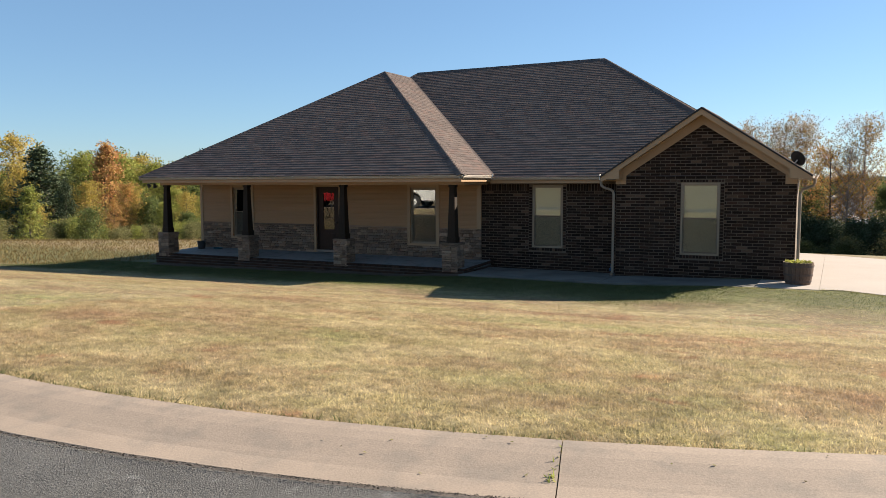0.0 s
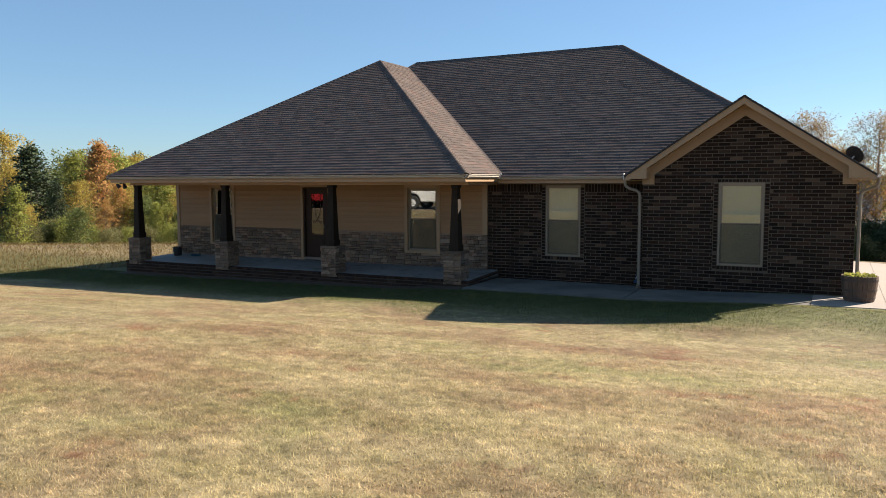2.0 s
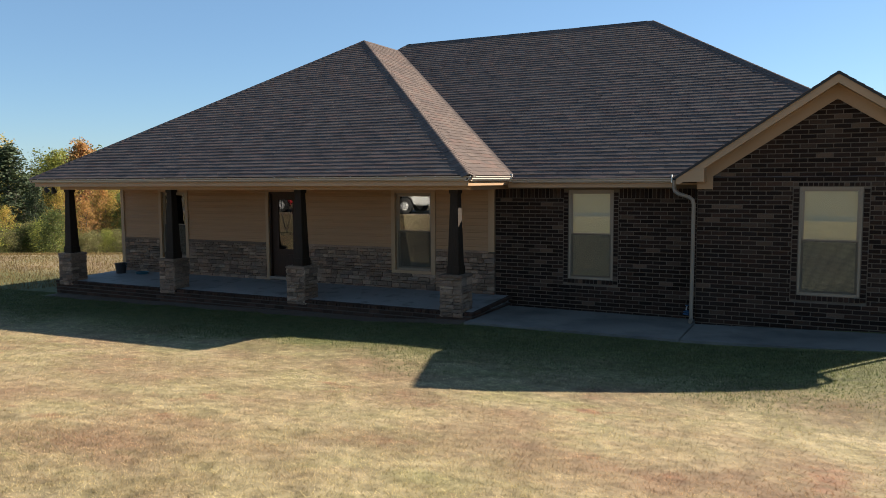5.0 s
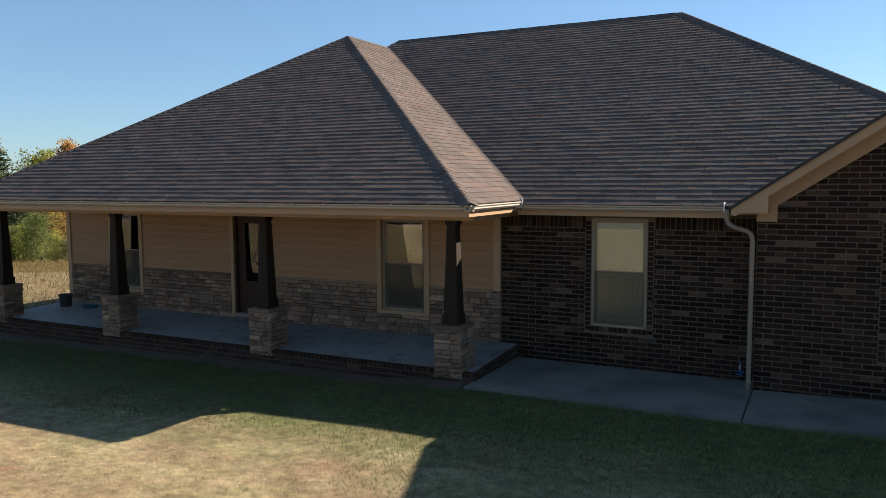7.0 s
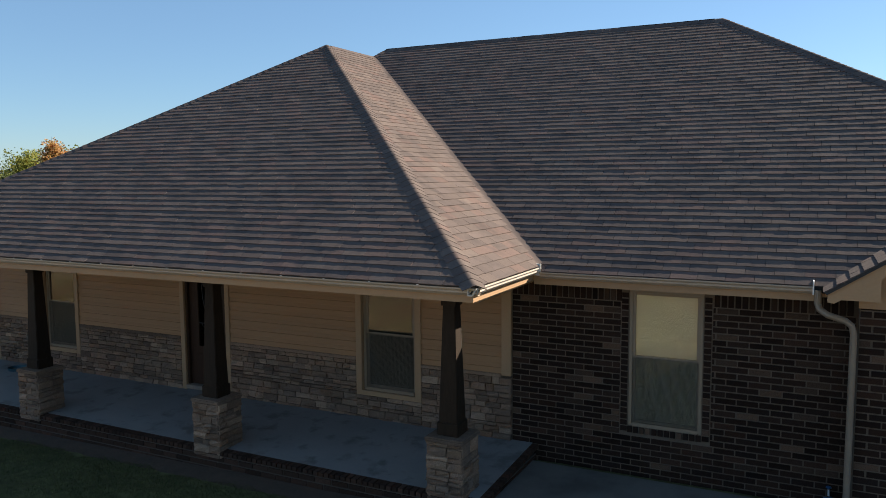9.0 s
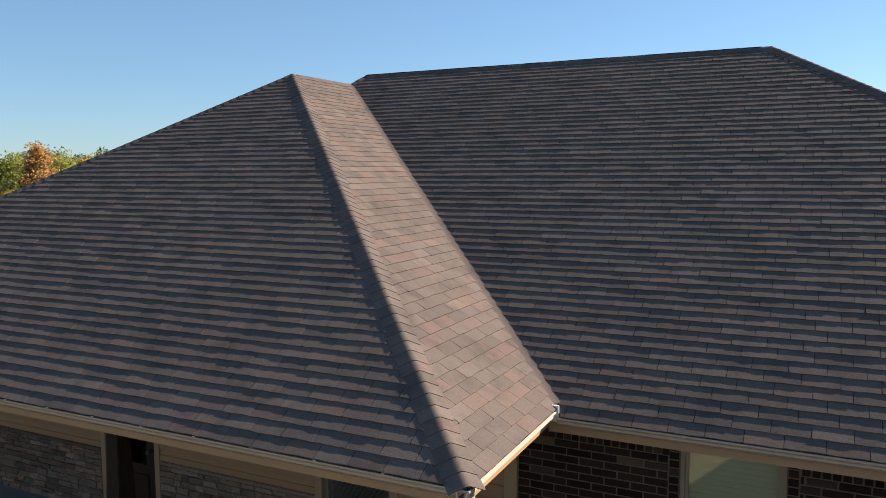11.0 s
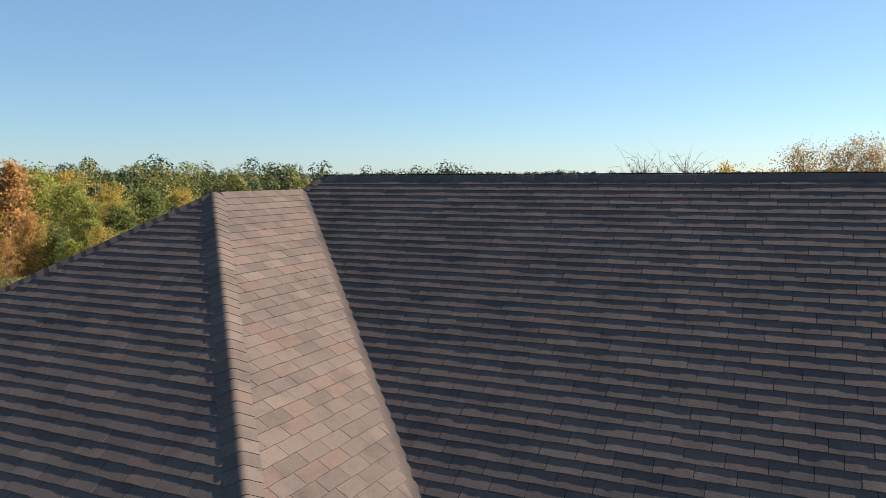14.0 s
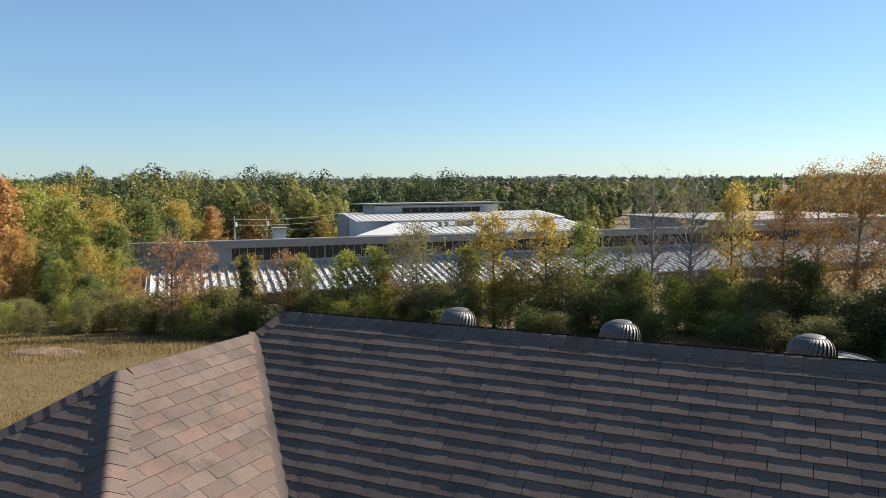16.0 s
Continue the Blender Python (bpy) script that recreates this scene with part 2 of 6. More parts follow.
M_shingle_rest = mat("shingle_rest", (0.0939, 0.0754, 0.0689), (0.1202, 0.0936, 0.0830), 0.8, 0.012, 0.95, 0.30, island=0.09, **SHINGLE_LOOK)
M_felt = mat("roof_felt", (0.03, 0.03, 0.03), (0.04, 0.038, 0.036), 0.3, 0.02, 0.95, 0.3)
M_black = mat("black_plastic", (0.02, 0.02, 0.022), (0.03, 0.03, 0.03), 0.1, 0.01, 0.5, 0.1)
# near-black tone that stands in for the shade inside the rooms
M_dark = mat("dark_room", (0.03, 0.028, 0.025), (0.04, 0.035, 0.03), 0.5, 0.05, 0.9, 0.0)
M_blind = mat("cream_blind", (0.72, 0.63, 0.43), (0.66, 0.575, 0.385), 0.6, 0.05, 0.7, 0.0, grain=0.04)
M_screen = mat("insect_screen", (0.12, 0.10, 0.07), (0.10, 0.085, 0.06), 0.3, 0.01, 0.8, 0.0)
M_glass = glass_mat("window_glass", (0.93, 0.95, 0.93))
M_vent = mat("mill_aluminium", (0.105, 0.105, 0.108), (0.075, 0.075, 0.078), 0.15, 0.02, 0.5, 0.1, metal=0.4, grain=0.12)
M_steel = mat("galvanised", (0.55, 0.55, 0.54), (0.45, 0.45, 0.45), 0.3, 0.03, 0.5, 0.1, metal=0.5)
M_barrel = mat("weathered_oak", (0.150, 0.095, 0.063), (0.098, 0.063, 0.044), 0.2, 0.02, 0.85, 0.5, stretch=(1, 1, 0.15), vary=0.25, grain=0.35)
M_iron = mat("rusty_iron", (0.10, 0.065, 0.05), (0.07, 0.05, 0.04), 0.1, 0.01, 0.7, 0.3)
M_pool = mat("pool_wall", (0.030, 0.038, 0.055), (0.022, 0.028, 0.040), 0.5, 0.03, 0.5, 0.1)
M_cover = mat("pool_cover", (0.14, 0.155, 0.16), (0.05, 0.06, 0.068), 0.5, 0.05, 0.5, 0.3)
M_soil = mat("soil", (0.06, 0.045, 0.03), (0.04, 0.03, 0.02), 0.1, 0.01, 0.95, 0.8)


def lawn_mat(name, tone=1.0, translucent=0.0, lively=0.0):
    """Dormant lawn: straw with reddish-brown and olive patches, tufts and fine litter."""
    m = bpy.data.materials.new(name)
    m.use_nodes = True
    nt = m.node_tree
    N, L = nt.nodes.new, nt.links.new
    b = nt.nodes["Principled BSDF"]
    geo = N("ShaderNodeNewGeometry")

    def field(size, lo, hi, detail, stretch=(1, 1, 1), shift=0.0):
        mp, n_, r = N("ShaderNodeMapping"), N("ShaderNodeTexNoise"), N("ShaderNodeMapRange")
        mp.inputs["Scale"].default_value, mp.inputs["Location"].default_value = stretch, (shift, shift, 0)
        n_.inputs["Scale"].default_value, n_.inputs["Detail"].default_value, n_.inputs["Roughness"].default_value = 1 / size, detail, 0.65
        r.inputs["From Min"].default_value, r.inputs["From Max"].default_value = lo, hi
        L(geo.outputs["Position"], mp.inputs[0])
        L(mp.outputs[0], n_.inputs["Vector"])
        L(n_.outputs["Fac"], r.inputs["Value"])
        return r

    def mix(f, a, c):
        x = N("ShaderNodeMix")
        x.data_type = "RGBA"
        L(f, x.inputs[0])
        for k, v in ((6, a), (7, c)):
            if hasattr(v, "is_linked"):
                L(v, x.inputs[k])
            else:
                x.inputs[k].default_value = rgb(tuple(q * tone for q in v))
        return x.outputs[2]

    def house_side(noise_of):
        """Greener towards the house, with a wavering border; part of the house's shade is put into the colour."""
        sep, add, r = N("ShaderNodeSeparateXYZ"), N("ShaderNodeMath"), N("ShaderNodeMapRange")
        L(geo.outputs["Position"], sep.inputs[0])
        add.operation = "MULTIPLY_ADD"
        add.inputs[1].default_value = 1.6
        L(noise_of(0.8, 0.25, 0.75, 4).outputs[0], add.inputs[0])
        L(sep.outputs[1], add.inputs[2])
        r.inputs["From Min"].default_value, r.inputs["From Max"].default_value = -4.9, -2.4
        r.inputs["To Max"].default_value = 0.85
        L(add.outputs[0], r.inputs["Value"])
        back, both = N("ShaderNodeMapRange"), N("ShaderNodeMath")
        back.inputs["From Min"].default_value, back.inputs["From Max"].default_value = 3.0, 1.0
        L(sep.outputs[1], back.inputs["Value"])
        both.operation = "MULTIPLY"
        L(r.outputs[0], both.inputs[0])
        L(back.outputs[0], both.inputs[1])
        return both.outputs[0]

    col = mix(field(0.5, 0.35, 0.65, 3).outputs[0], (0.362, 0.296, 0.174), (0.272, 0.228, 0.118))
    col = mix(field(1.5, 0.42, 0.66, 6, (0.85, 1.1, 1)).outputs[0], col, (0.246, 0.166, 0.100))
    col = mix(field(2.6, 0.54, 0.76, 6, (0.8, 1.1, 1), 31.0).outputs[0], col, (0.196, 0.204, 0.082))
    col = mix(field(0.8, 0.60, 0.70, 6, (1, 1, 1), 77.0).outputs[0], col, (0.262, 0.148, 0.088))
    # this olive also darkens the ground for the shade by the house
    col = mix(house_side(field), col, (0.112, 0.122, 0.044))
    sep_, rough_ = N("ShaderNodeSeparateXYZ"), N("ShaderNodeMapRange")
    L(geo.outputs["Position"], sep_.inputs[0])
    L(sep_.outputs[1], rough_.inputs["Value"])
    rough_.inputs["From Min"].default_value, rough_.inputs["From Max"].default_value = 7.0, 12.0
    col = mix(rough_.outputs[0], col, (0.155, 0.116, 0.052))
    for size, low, high, detail in ((0.13, 0.62, 1.32, 3), (0.9, 0.86, 1.14, 3)):
        f = field(size, 0.30, 0.70, detail)
        f.inputs["To Min"].default_value, f.inputs["To Max"].default_value = low, high
        h = N("ShaderNodeHueSaturation")
        L(col, h.inputs["Color"])
        L(f.outputs[0], h.inputs["Value"])
        col = h.outputs[0]
    if lively:
        r = N("ShaderNodeMapRange")
        r.inputs["To Min"].default_value, r.inputs["To Max"].default_value = 1 - lively, 1 + lively
        L(geo.outputs["Random Per Island"], r.inputs["Value"])
        h = N("ShaderNodeHueSaturation")
        L(col, h.inputs["Color"])
        L(r.outputs[0], h.inputs["Value"])
        col = h.outputs[0]
    L(col, b.inputs["Base Color"])
    b.inputs["Roughness"].default_value, b.inputs["Specular IOR Level"].default_value = 0.9, 0.15
    if translucent:
        tr, ms = N("ShaderNodeBsdfTranslucent"), N("ShaderNodeMixShader")
        ms.inputs[0].default_value = translucent
        L(col, tr.inputs[0])
        L(b.outputs[0], ms.inputs[1])
        L(tr.outputs[0], ms.inputs[2])
        L(ms.outputs[0], nt.nodes["Material Output"].inputs[0])
    return m


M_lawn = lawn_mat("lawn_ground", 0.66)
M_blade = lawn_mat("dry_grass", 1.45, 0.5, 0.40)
# green grass, its tone darkened for the shade by the house
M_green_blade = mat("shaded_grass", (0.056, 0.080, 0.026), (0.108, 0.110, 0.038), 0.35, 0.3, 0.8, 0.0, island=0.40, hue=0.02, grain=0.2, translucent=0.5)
# the same green in a lighter tone, for tufts in the sun
M_tuft = mat("sunlit_grass", (0.190, 0.190, 0.072), (0.260, 0.225, 0.095), 0.35, 0.3, 0.8, 0.0, island=0.35, hue=0.02, grain=0.2, translucent=0.5)
M_tall = mat("tall_dry_grass", (0.185, 0.128, 0.047), (0.122, 0.088, 0.032), 6, 0.5, 0.85, 0.0, island=0.35, hue=0.015, grain=0.2, translucent=0.25)
M_bark = mat("bark", (0.115, 0.09, 0.07), (0.07, 0.055, 0.045), 0.4, 0.05, 0.95, 0.8, stretch=(1, 1, 0.25), grain=0.4)
M_pale_bark = mat("pale_bark", (0.26, 0.22, 0.19), (0.18, 0.15, 0.13), 0.4, 0.05, 0.95, 0.6, stretch=(1, 1, 0.25), grain=0.3)


def leaf(name, c1, c2, tl=0.45, size=1.8, **kw):
    return mat(name, c1, c2, size, 0.4, 0.75, 0.0, island=0.32, hue=0.015, grain=0.2, translucent=tl, spec=0.2, **kw)


LEAF = {
    "green": leaf("green_leaves", (0.138, 0.154, 0.049), (0.090, 0.118, 0.036)),
    "lime": leaf("yellow_green_leaves", (0.309, 0.300, 0.071), (0.192, 0.220, 0.050)),
    "yellow": leaf("yellow_leaves", (0.444, 0.323, 0.079), (0.322, 0.254, 0.060)),
    "orange": leaf("orange_leaves", (0.445, 0.241, 0.086), (0.343, 0.222, 0.063), palette=[(0.462, 0.219, 0.081), (0.431, 0.271, 0.078), (0.329, 0.251, 0.064), (0.457, 0.188, 0.079), (0.376, 0.207, 0.073)], blend=0.6),
    "flame": leaf("salmon_orange_leaves", (0.445, 0.232, 0.105), (0.380, 0.243, 0.078), size=4.5, palette=[(0.445, 0.232, 0.111), (0.450, 0.279, 0.104), (0.402, 0.300, 0.088), (0.441, 0.193, 0.098)], blend=0.4),
    "rust": leaf("thin_rusty_leaves", (0.300, 0.170, 0.062), (0.205, 0.150, 0.052), palette=[(0.320, 0.165, 0.060), (0.260, 0.180, 0.060), (0.190, 0.160, 0.055), (0.330, 0.140, 0.062)], blend=0.5),
    "red": leaf("red_leaves", (0.339, 0.160, 0.089), (0.292, 0.187, 0.090)),
    # air haze of the far distance put into the leaf colour
    "haze": leaf("hazed_leaves", (0.128, 0.146, 0.108), (0.095, 0.113, 0.088), 0.2),
    "pine": leaf("dark_needles", (0.062, 0.082, 0.040), (0.042, 0.062, 0.030), 0.15),
    "brown": leaf("olive_brown_leaves", (0.205, 0.185, 0.075), (0.135, 0.135, 0.052)),
    "mixed": leaf("mixed_wood_leaves", (0.062, 0.085, 0.033), (0.110, 0.122, 0.045), 0.3, 11),
    "deep": leaf("dark_wood_leaves", (0.036, 0.056, 0.028), (0.052, 0.072, 0.032), 0.2, 9),
    "turning": leaf("turning_wood_leaves", (0.165, 0.172, 0.052), (0.225, 0.205, 0.062), 0.35, 10),
    "ember": leaf("rusty_wood_leaves", (0.235, 0.125, 0.052), (0.200, 0.140, 0.055), 0.35, 8),
}

# ---------------------------------------------------------------- ground, kerb, road, paving


def step01(a, z, v):
    t = min(1.0, max(0.0, (v - a) / (z - a)))
    return t * t * (3 - 2 * t)


def kerb_y(x):
    """The back of the kerb; the road bends gently."""
    if np.ndim(x):
        return np.vectorize(kerb_y)(x)
    d = max(-4.2, min(3.0, x - 8.3))
    return -16.07 + 0.278 * d + 0.0395 * d * d + (0.278 + 0.079 * d) * (x - 8.3 - d)


LAWN_Y = (-60.0, -17.0, -15.7, -13.3, -10.0, -6.0, -3.5, -1.5, 2.0)
LAWN_Z = (0.95, 0.95, 0.93, 0.77, 0.45, -0.03, -0.15, -0.14, -0.14)


def gz(x, y):
    """Height of the ground: it falls from the road to the house, and on to the field and the school behind."""
    z = float(np.interp(y, LAWN_Y, LAWN_Z))
    side = -0.013 * max(0.0, min(-x, 14.0)) * step01(-13, -5, y) + 0.123 * step01(4.4, 8.0, x) * step01(-7, -3.0, y) - 0.09 * step01(1.0, -1.5, x) * step01(-5, -1.8, y)
    s = -0.45 * x + 0.89 * y
    far = max(-0.10 * max(0.0, s - 15.0), -9.6 - 0.002 * max(0.0, s - 140))
    right = float(np.interp(y, (8, 60, 75, 150, 600), (0, -5.2, -6.0, -9.4, -10)))
    w = step01(-12, 6, x)
    far = far * (1 - w) + right * w
    hill = 0.0
    r = math.hypot(x, y)
    if r > 320:
        hill = step01(320, 1500, r) * (10 + 10 * noise.noise((x * 0.0016, y * 0.0016, 3.3)))
    return z + side + far + hill


def grid_lines(lo, hi, near_lo, near_hi, near, grow):
    out = list(np.arange(near_lo, near_hi + 1e-6, near))
    v, d = near_lo, near
    while v > lo:
        d *= grow
        v -= d
        out.insert(0, max(v, lo))
    v, d = near_hi, near
    while v < hi:
        d *= grow
        v += d
        out.append(min(v, hi))
    return out


def road_drop(x, y, z):
    """The road lies a little below the back of the kerb."""
    d = kerb_y(x) - y
    return z - 0.22 * step01(0.08, 0.55, d)


xs, ys = grid_lines(-3000, 3000, -16, 16, 0.5, 1.22), grid_lines(-3000, 3000, -20, 8, 0.4, 1.22)
gv = np.array([(x, y, road_drop(x, y, gz(x, y))) for y in ys for x in xs])
nx = len(xs)
gf = np.array([(j * nx + i, j * nx + i + 1, (j + 1) * nx + i + 1, (j + 1) * nx + i) for j in range(len(ys) - 1) for i in range(nx - 1)])
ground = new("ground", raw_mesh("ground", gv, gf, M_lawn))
tagged(ground, "dormant tan lawn and field falling away behind the house", "ground", kind="structure")


def ribbon(profile, x0, x1, n, top):
    """A strip along the kerb line; profile: (distance towards the road, height against top)."""
    bm = bmesh.new()
    rows = []
    for i in range(n + 1):
        x = x0 + (x1 - x0) * i / n
        y = kerb_y(x)
        t = Vector((1, kerb_y(x + 0.05) / 0.1 - kerb_y(x - 0.05) / 0.1, 0)).normalized()
        rows.append([bm.verts.new((x + t.y * d, y - t.x * d, top + h)) for d, h in profile])
    for r, q in zip(rows, rows[1:]):
        for k in range(len(profile) - 1):
            bm.faces.new((r[k], r[k + 1], q[k + 1], q[k]))
    for r in (rows[0], rows[-1]):
        if len(r) > 2:
            bm.faces.new(r)
    bmesh.ops.recalc_face_normals(bm, faces=bm.faces[:])
    return bm


ROAD_Z = 0.892
road = part("road", ribbon([(0.70, -0.004), (2.0, 0.02), (4.0, 0.05), (6.5, 0.0), (6.9, -0.25)], -60, 60, 120, ROAD_Z), M_asphalt)
tagged(road, "dark grey asphalt road with coarse grain", "road", kind="structure")
KERB = [(-0.03, -0.25), (-0.03, -0.012), (0.0, 0.0), (0.10, -0.001), (0.21, -0.010), (0.31, -0.025), (0.42, -0.042), (0.51, -0.052),
        (0.70, -0.056), (0.735, -0.075), (0.74, -0.30)]
kerb = empty("kerb", label="pale pinkish rolled concrete kerb with gutter pan beside the road", category="kerb", kind="structure")
JOINTS = [-55, -43, -31, -19, -7, 2.35, 8.30, 14.6, 26, 38, 50]
for a, z in zip(JOINTS, JOINTS[1:]):
    part("kerb_length", ribbon(KERB, a + 0.003, z - 0.003, max(4, int((z - a) / 0.7)), 0.955), M_kerb, kerb)

# dead grass rim and small weeds in the kerb joint
wv, wf = [], []
for i in range(22):
    d = random.random() ** 0.7 * 0.5
    x = 8.30 + 0.25 * d + random.gauss(0, 0.012) - 0.03 * (d > 0.3) * random.random()
    base = Vector((x, kerb_y(8.30) - d, 0.955 + float(np.interp(d, [p[0] for p in KERB[2:9]], [p[1] for p in KERB[2:9]]))))
    a = random.random() * 6.28
    s = Vector((math.cos(a), math.sin(a), 0)) * 0.006
    k = len(wv)
    wv += [base - s, base + s, base + Vector((math.sin(a) * 0.02, math.cos(a) * 0.02, random.uniform(0.008, 0.03)))]
    wf.append((k, k + 1, k + 2))
weeds = new("joint_weeds", raw_mesh("joint_weeds", np.array([tuple(v) for v in wv]), np.array(wf), LEAF["lime"]))
tagged(weeds, "small green weeds growing in the kerb joint", "weeds", kind="stuff")

# dark grit and debris lying in the joint of gutter pan and road
grng = np.random.default_rng(21)
n_grit = 5200
gx = grng.uniform(2.5, 9.5, n_grit)
gd = 0.735 + np.abs(grng.normal(0, 0.022, n_grit)) * grng.choice((-0.35, 1.0), n_grit)
gy_ = np.array([kerb_y(a) for a in gx]) - gd
gr = grng.uniform(0.002, 0.007, n_grit)
ga = grng.uniform(0, 6.28, (n_grit, 3))
gvv = np.stack([np.stack([gx + gr * np.cos(ga[:, k]), gy_ + gr * np.sin(ga[:, k]), ROAD_Z + 0.012 + gr * (k == 2)], 1) for k in range(3)], 1).reshape(-1, 3)
M_grit = mat("grit", (0.035, 0.03, 0.026), (0.075, 0.06, 0.045), 0.05, 0.01, 0.95, 0.0, island=0.5)
tagged(new("grit", raw_mesh("grit", gvv, np.arange(3 * n_grit).reshape(n_grit, 3), M_grit)), "dark grit and crumbs in the joint between kerb and road", "grit", kind="stuff")

# walk along the brick walls, with joints, and the drive round the corner
walk_path = empty("pavement", label="grey concrete walk along the brick wall in the shade of the house", category="walkway", kind="structure")


def slab_of(corners, top, thick, name, material, parent, bevel=0.012, fall=None):
    bm = bmesh.new()
    prism(bm, corners, "z", top - thick, top)
    es = [e for e in bm.edges if all(abs(v.co.z - top) < 1e-4 for v in e.verts)]
    bmesh.ops.bevel(bm, geom=es, offset=bevel, segments=2, affect="EDGES")
    if fall:
        for v in bm.verts:
            v.co.z += fall(v.co.x)
    return part(name, bm, material, parent)


def walk_z(x):
    """The walk rises a little towards the driveway."""
    return -0.10 + 0.09 * step01(4.4, 8.0, x)


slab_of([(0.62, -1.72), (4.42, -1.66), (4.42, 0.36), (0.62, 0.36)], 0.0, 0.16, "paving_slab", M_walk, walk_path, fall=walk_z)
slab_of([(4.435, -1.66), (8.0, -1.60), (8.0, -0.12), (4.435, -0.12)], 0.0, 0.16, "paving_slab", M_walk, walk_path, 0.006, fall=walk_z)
# the end slab lies in the sun, so it gets the paler tone
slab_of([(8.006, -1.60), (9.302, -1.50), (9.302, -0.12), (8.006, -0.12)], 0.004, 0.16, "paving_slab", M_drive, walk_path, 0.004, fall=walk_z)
drive = empty("driveway", label="sunlit pale concrete driveway beside and behind the house", category="driveway", kind="structure")
slab_of([(9.306, -1.50), (9.75, -1.36), (10.7, -1.85), (14.5, -4.2), (20, -7.0), (24, -7.0), (24, -0.6), (17.5, 3.0), (9.306, 3.0)], -0.006, 0.2, "paving_slab", M_drive, drive, 0.002)
slab_of([(9.306, 3.006), (17.45, 3.006), (9.306, 7.6)], -0.008, 0.2, "paving_slab", M_drive, drive, 0.002)
slab_of([(8.75, -0.1), (9.302, -0.1), (9.302, 7.6), (7.9, 8.3), (7.9, 2.0), (8.75, 2.0)], -0.010, 0.2, "paving_slab", M_drive, drive, 0.002)


def blades(n, area, height, width, lean, material, name, where=None, seed=1):
    """Grass blades as slim single triangles over a plan rectangle."""
    rng = np.random.default_rng(seed)
    x = rng.uniform(area[0], area[1], n)
    y = area[2] + (area[3] - area[2]) * rng.random(n)
    if where is not None:
        keep = where(x, y)
        x, y = x[keep], y[keep]
    n = len(x)
    z = np.array([gz(a, b) for a, b in zip(x, y)])
    ang = rng.uniform(0, 2 * np.pi, n)
    h = height * rng.uniform(0.45, 1.15, n)
    w = width * rng.uniform(0.6, 1.2, n)
    l = lean * rng.normal(0, 1, n)
    a2 = rng.uniform(0, 2 * np.pi, n)
    v = np.zeros((n, 3, 3))
    v[:, 0] = np.stack([x - w * np.cos(ang), y - w * np.sin(ang), z - 0.004], 1)
    v[:, 1] = np.stack([x + w * np.cos(ang), y + w * np.sin(ang), z - 0.004], 1)
    v[:, 2] = np.stack([x + l * np.cos(a2), y + l * np.sin(a2), z + h], 1)
    me = raw_mesh(name, v.reshape(-1, 3), np.arange(3 * n).reshape(n, 3), material)
    return new(name, me)


def on_lawn(x, y):
    k = y > kerb_y(x) + 0.03
    paving = (x > 0.6) & (x < 9.32) & (y > -1.74)
    dr = (x > 9.3) & (y > np.minimum(-1.38, -1.38 - 0.6 * (x - 9.75)))
    porch = (x < 0.7) & (x > -11.2) & (y > -1.74 - 0.07 * np.sin(x * 3.1) - 0.05 * np.sin(x * 7.7))
    return k & ~paving & ~dr & ~porch

# ---------------------------------------------------------------- the house
# roof planes: front porch wing, its sunlit flank, the left side, the main front and right side
K, KF, KS, KL, KG = 0.613, 0.5975, 0.6155, 0.690, 0.667     # slopes: main, porch front, its flank, left side, gable
XL, XR, YF = -11.12, 0.84, -1.93            # outer eave lines of the porch wing
AX, AY, AZ = -5.48, 4.58, 6.46              # peak of the porch wing
RY, RZ, RL, RR = 6.77, 6.66, -5.34, 2.18    # main ridge
XE, YB = 8.90, 13.58                        # right and rear eave lines
E0 = 2.57                                   # height of the eave edge
GX, GZ_ = 6.57, 4.14                        # gable peak of the brick wing


house = empty("house", label="single-storey brick house with brown shingle roof and deep front porch", category="house")


def wall_block(bm, x0, x1, y0, y1, z0, z1, holes=()):
    """A wall along x with rectangular holes (x0, x1, z0, z1) right through it."""
    xs_ = sorted({x0, x1, *[h[0] for h in holes], *[h[1] for h in holes]})
    zs_ = sorted({z0, z1, *[h[2] for h in holes], *[h[3] for h in holes]})
    for a, b in zip(xs_, xs_[1:]):
        for c, d in zip(zs_, zs_[1:]):
            mx, mz = (a + b) / 2, (c + d) / 2
            if not any(h[0] < mx < h[1] and h[2] < mz < h[3] for h in holes):
                box(bm, a, y0, c, b, y1, d)
    bmesh.ops.remove_doubles(bm, verts=bm.verts[:], dist=1e-5)
    return bm


W0 = (-9.26, -8.41, 0.50, 2.21)      # porch windows, door, brick windows: x0, x1, z0, z1
W1 = (-2.10, -1.19, 0.50, 2.21)
DOOR = (-5.67, -4.76, 0.12, 2.23)
W2 = (1.88, 2.78, 0.51, 2.28)
W3 = (6.06, 7.00, 0.51, 2.34)
WALL_Y, GABLE_Y = 0.50, 0.0
WALL_L, CORNER, GABLE_L, GABLE_R = -10.76, 0.30, 4.41, 8.73

wall_porch = part("wall", wall_block(bmesh.new(), WALL_L, CORNER, WALL_Y + 0.02, WALL_Y + 0.20, -0.4, 2.45, [W0, W1, DOOR]), M_joint, house,
                  "beige lap siding over grey ledge stone")
wall_brick = part("wall", wall_block(bmesh.new(), CORNER, GABLE_L + 0.2, WALL_Y + 0.012, WALL_Y + 0.20, -0.4, 2.45, [W2]), M_mortar, house,
                  "dark brown brick wall with light mortar")
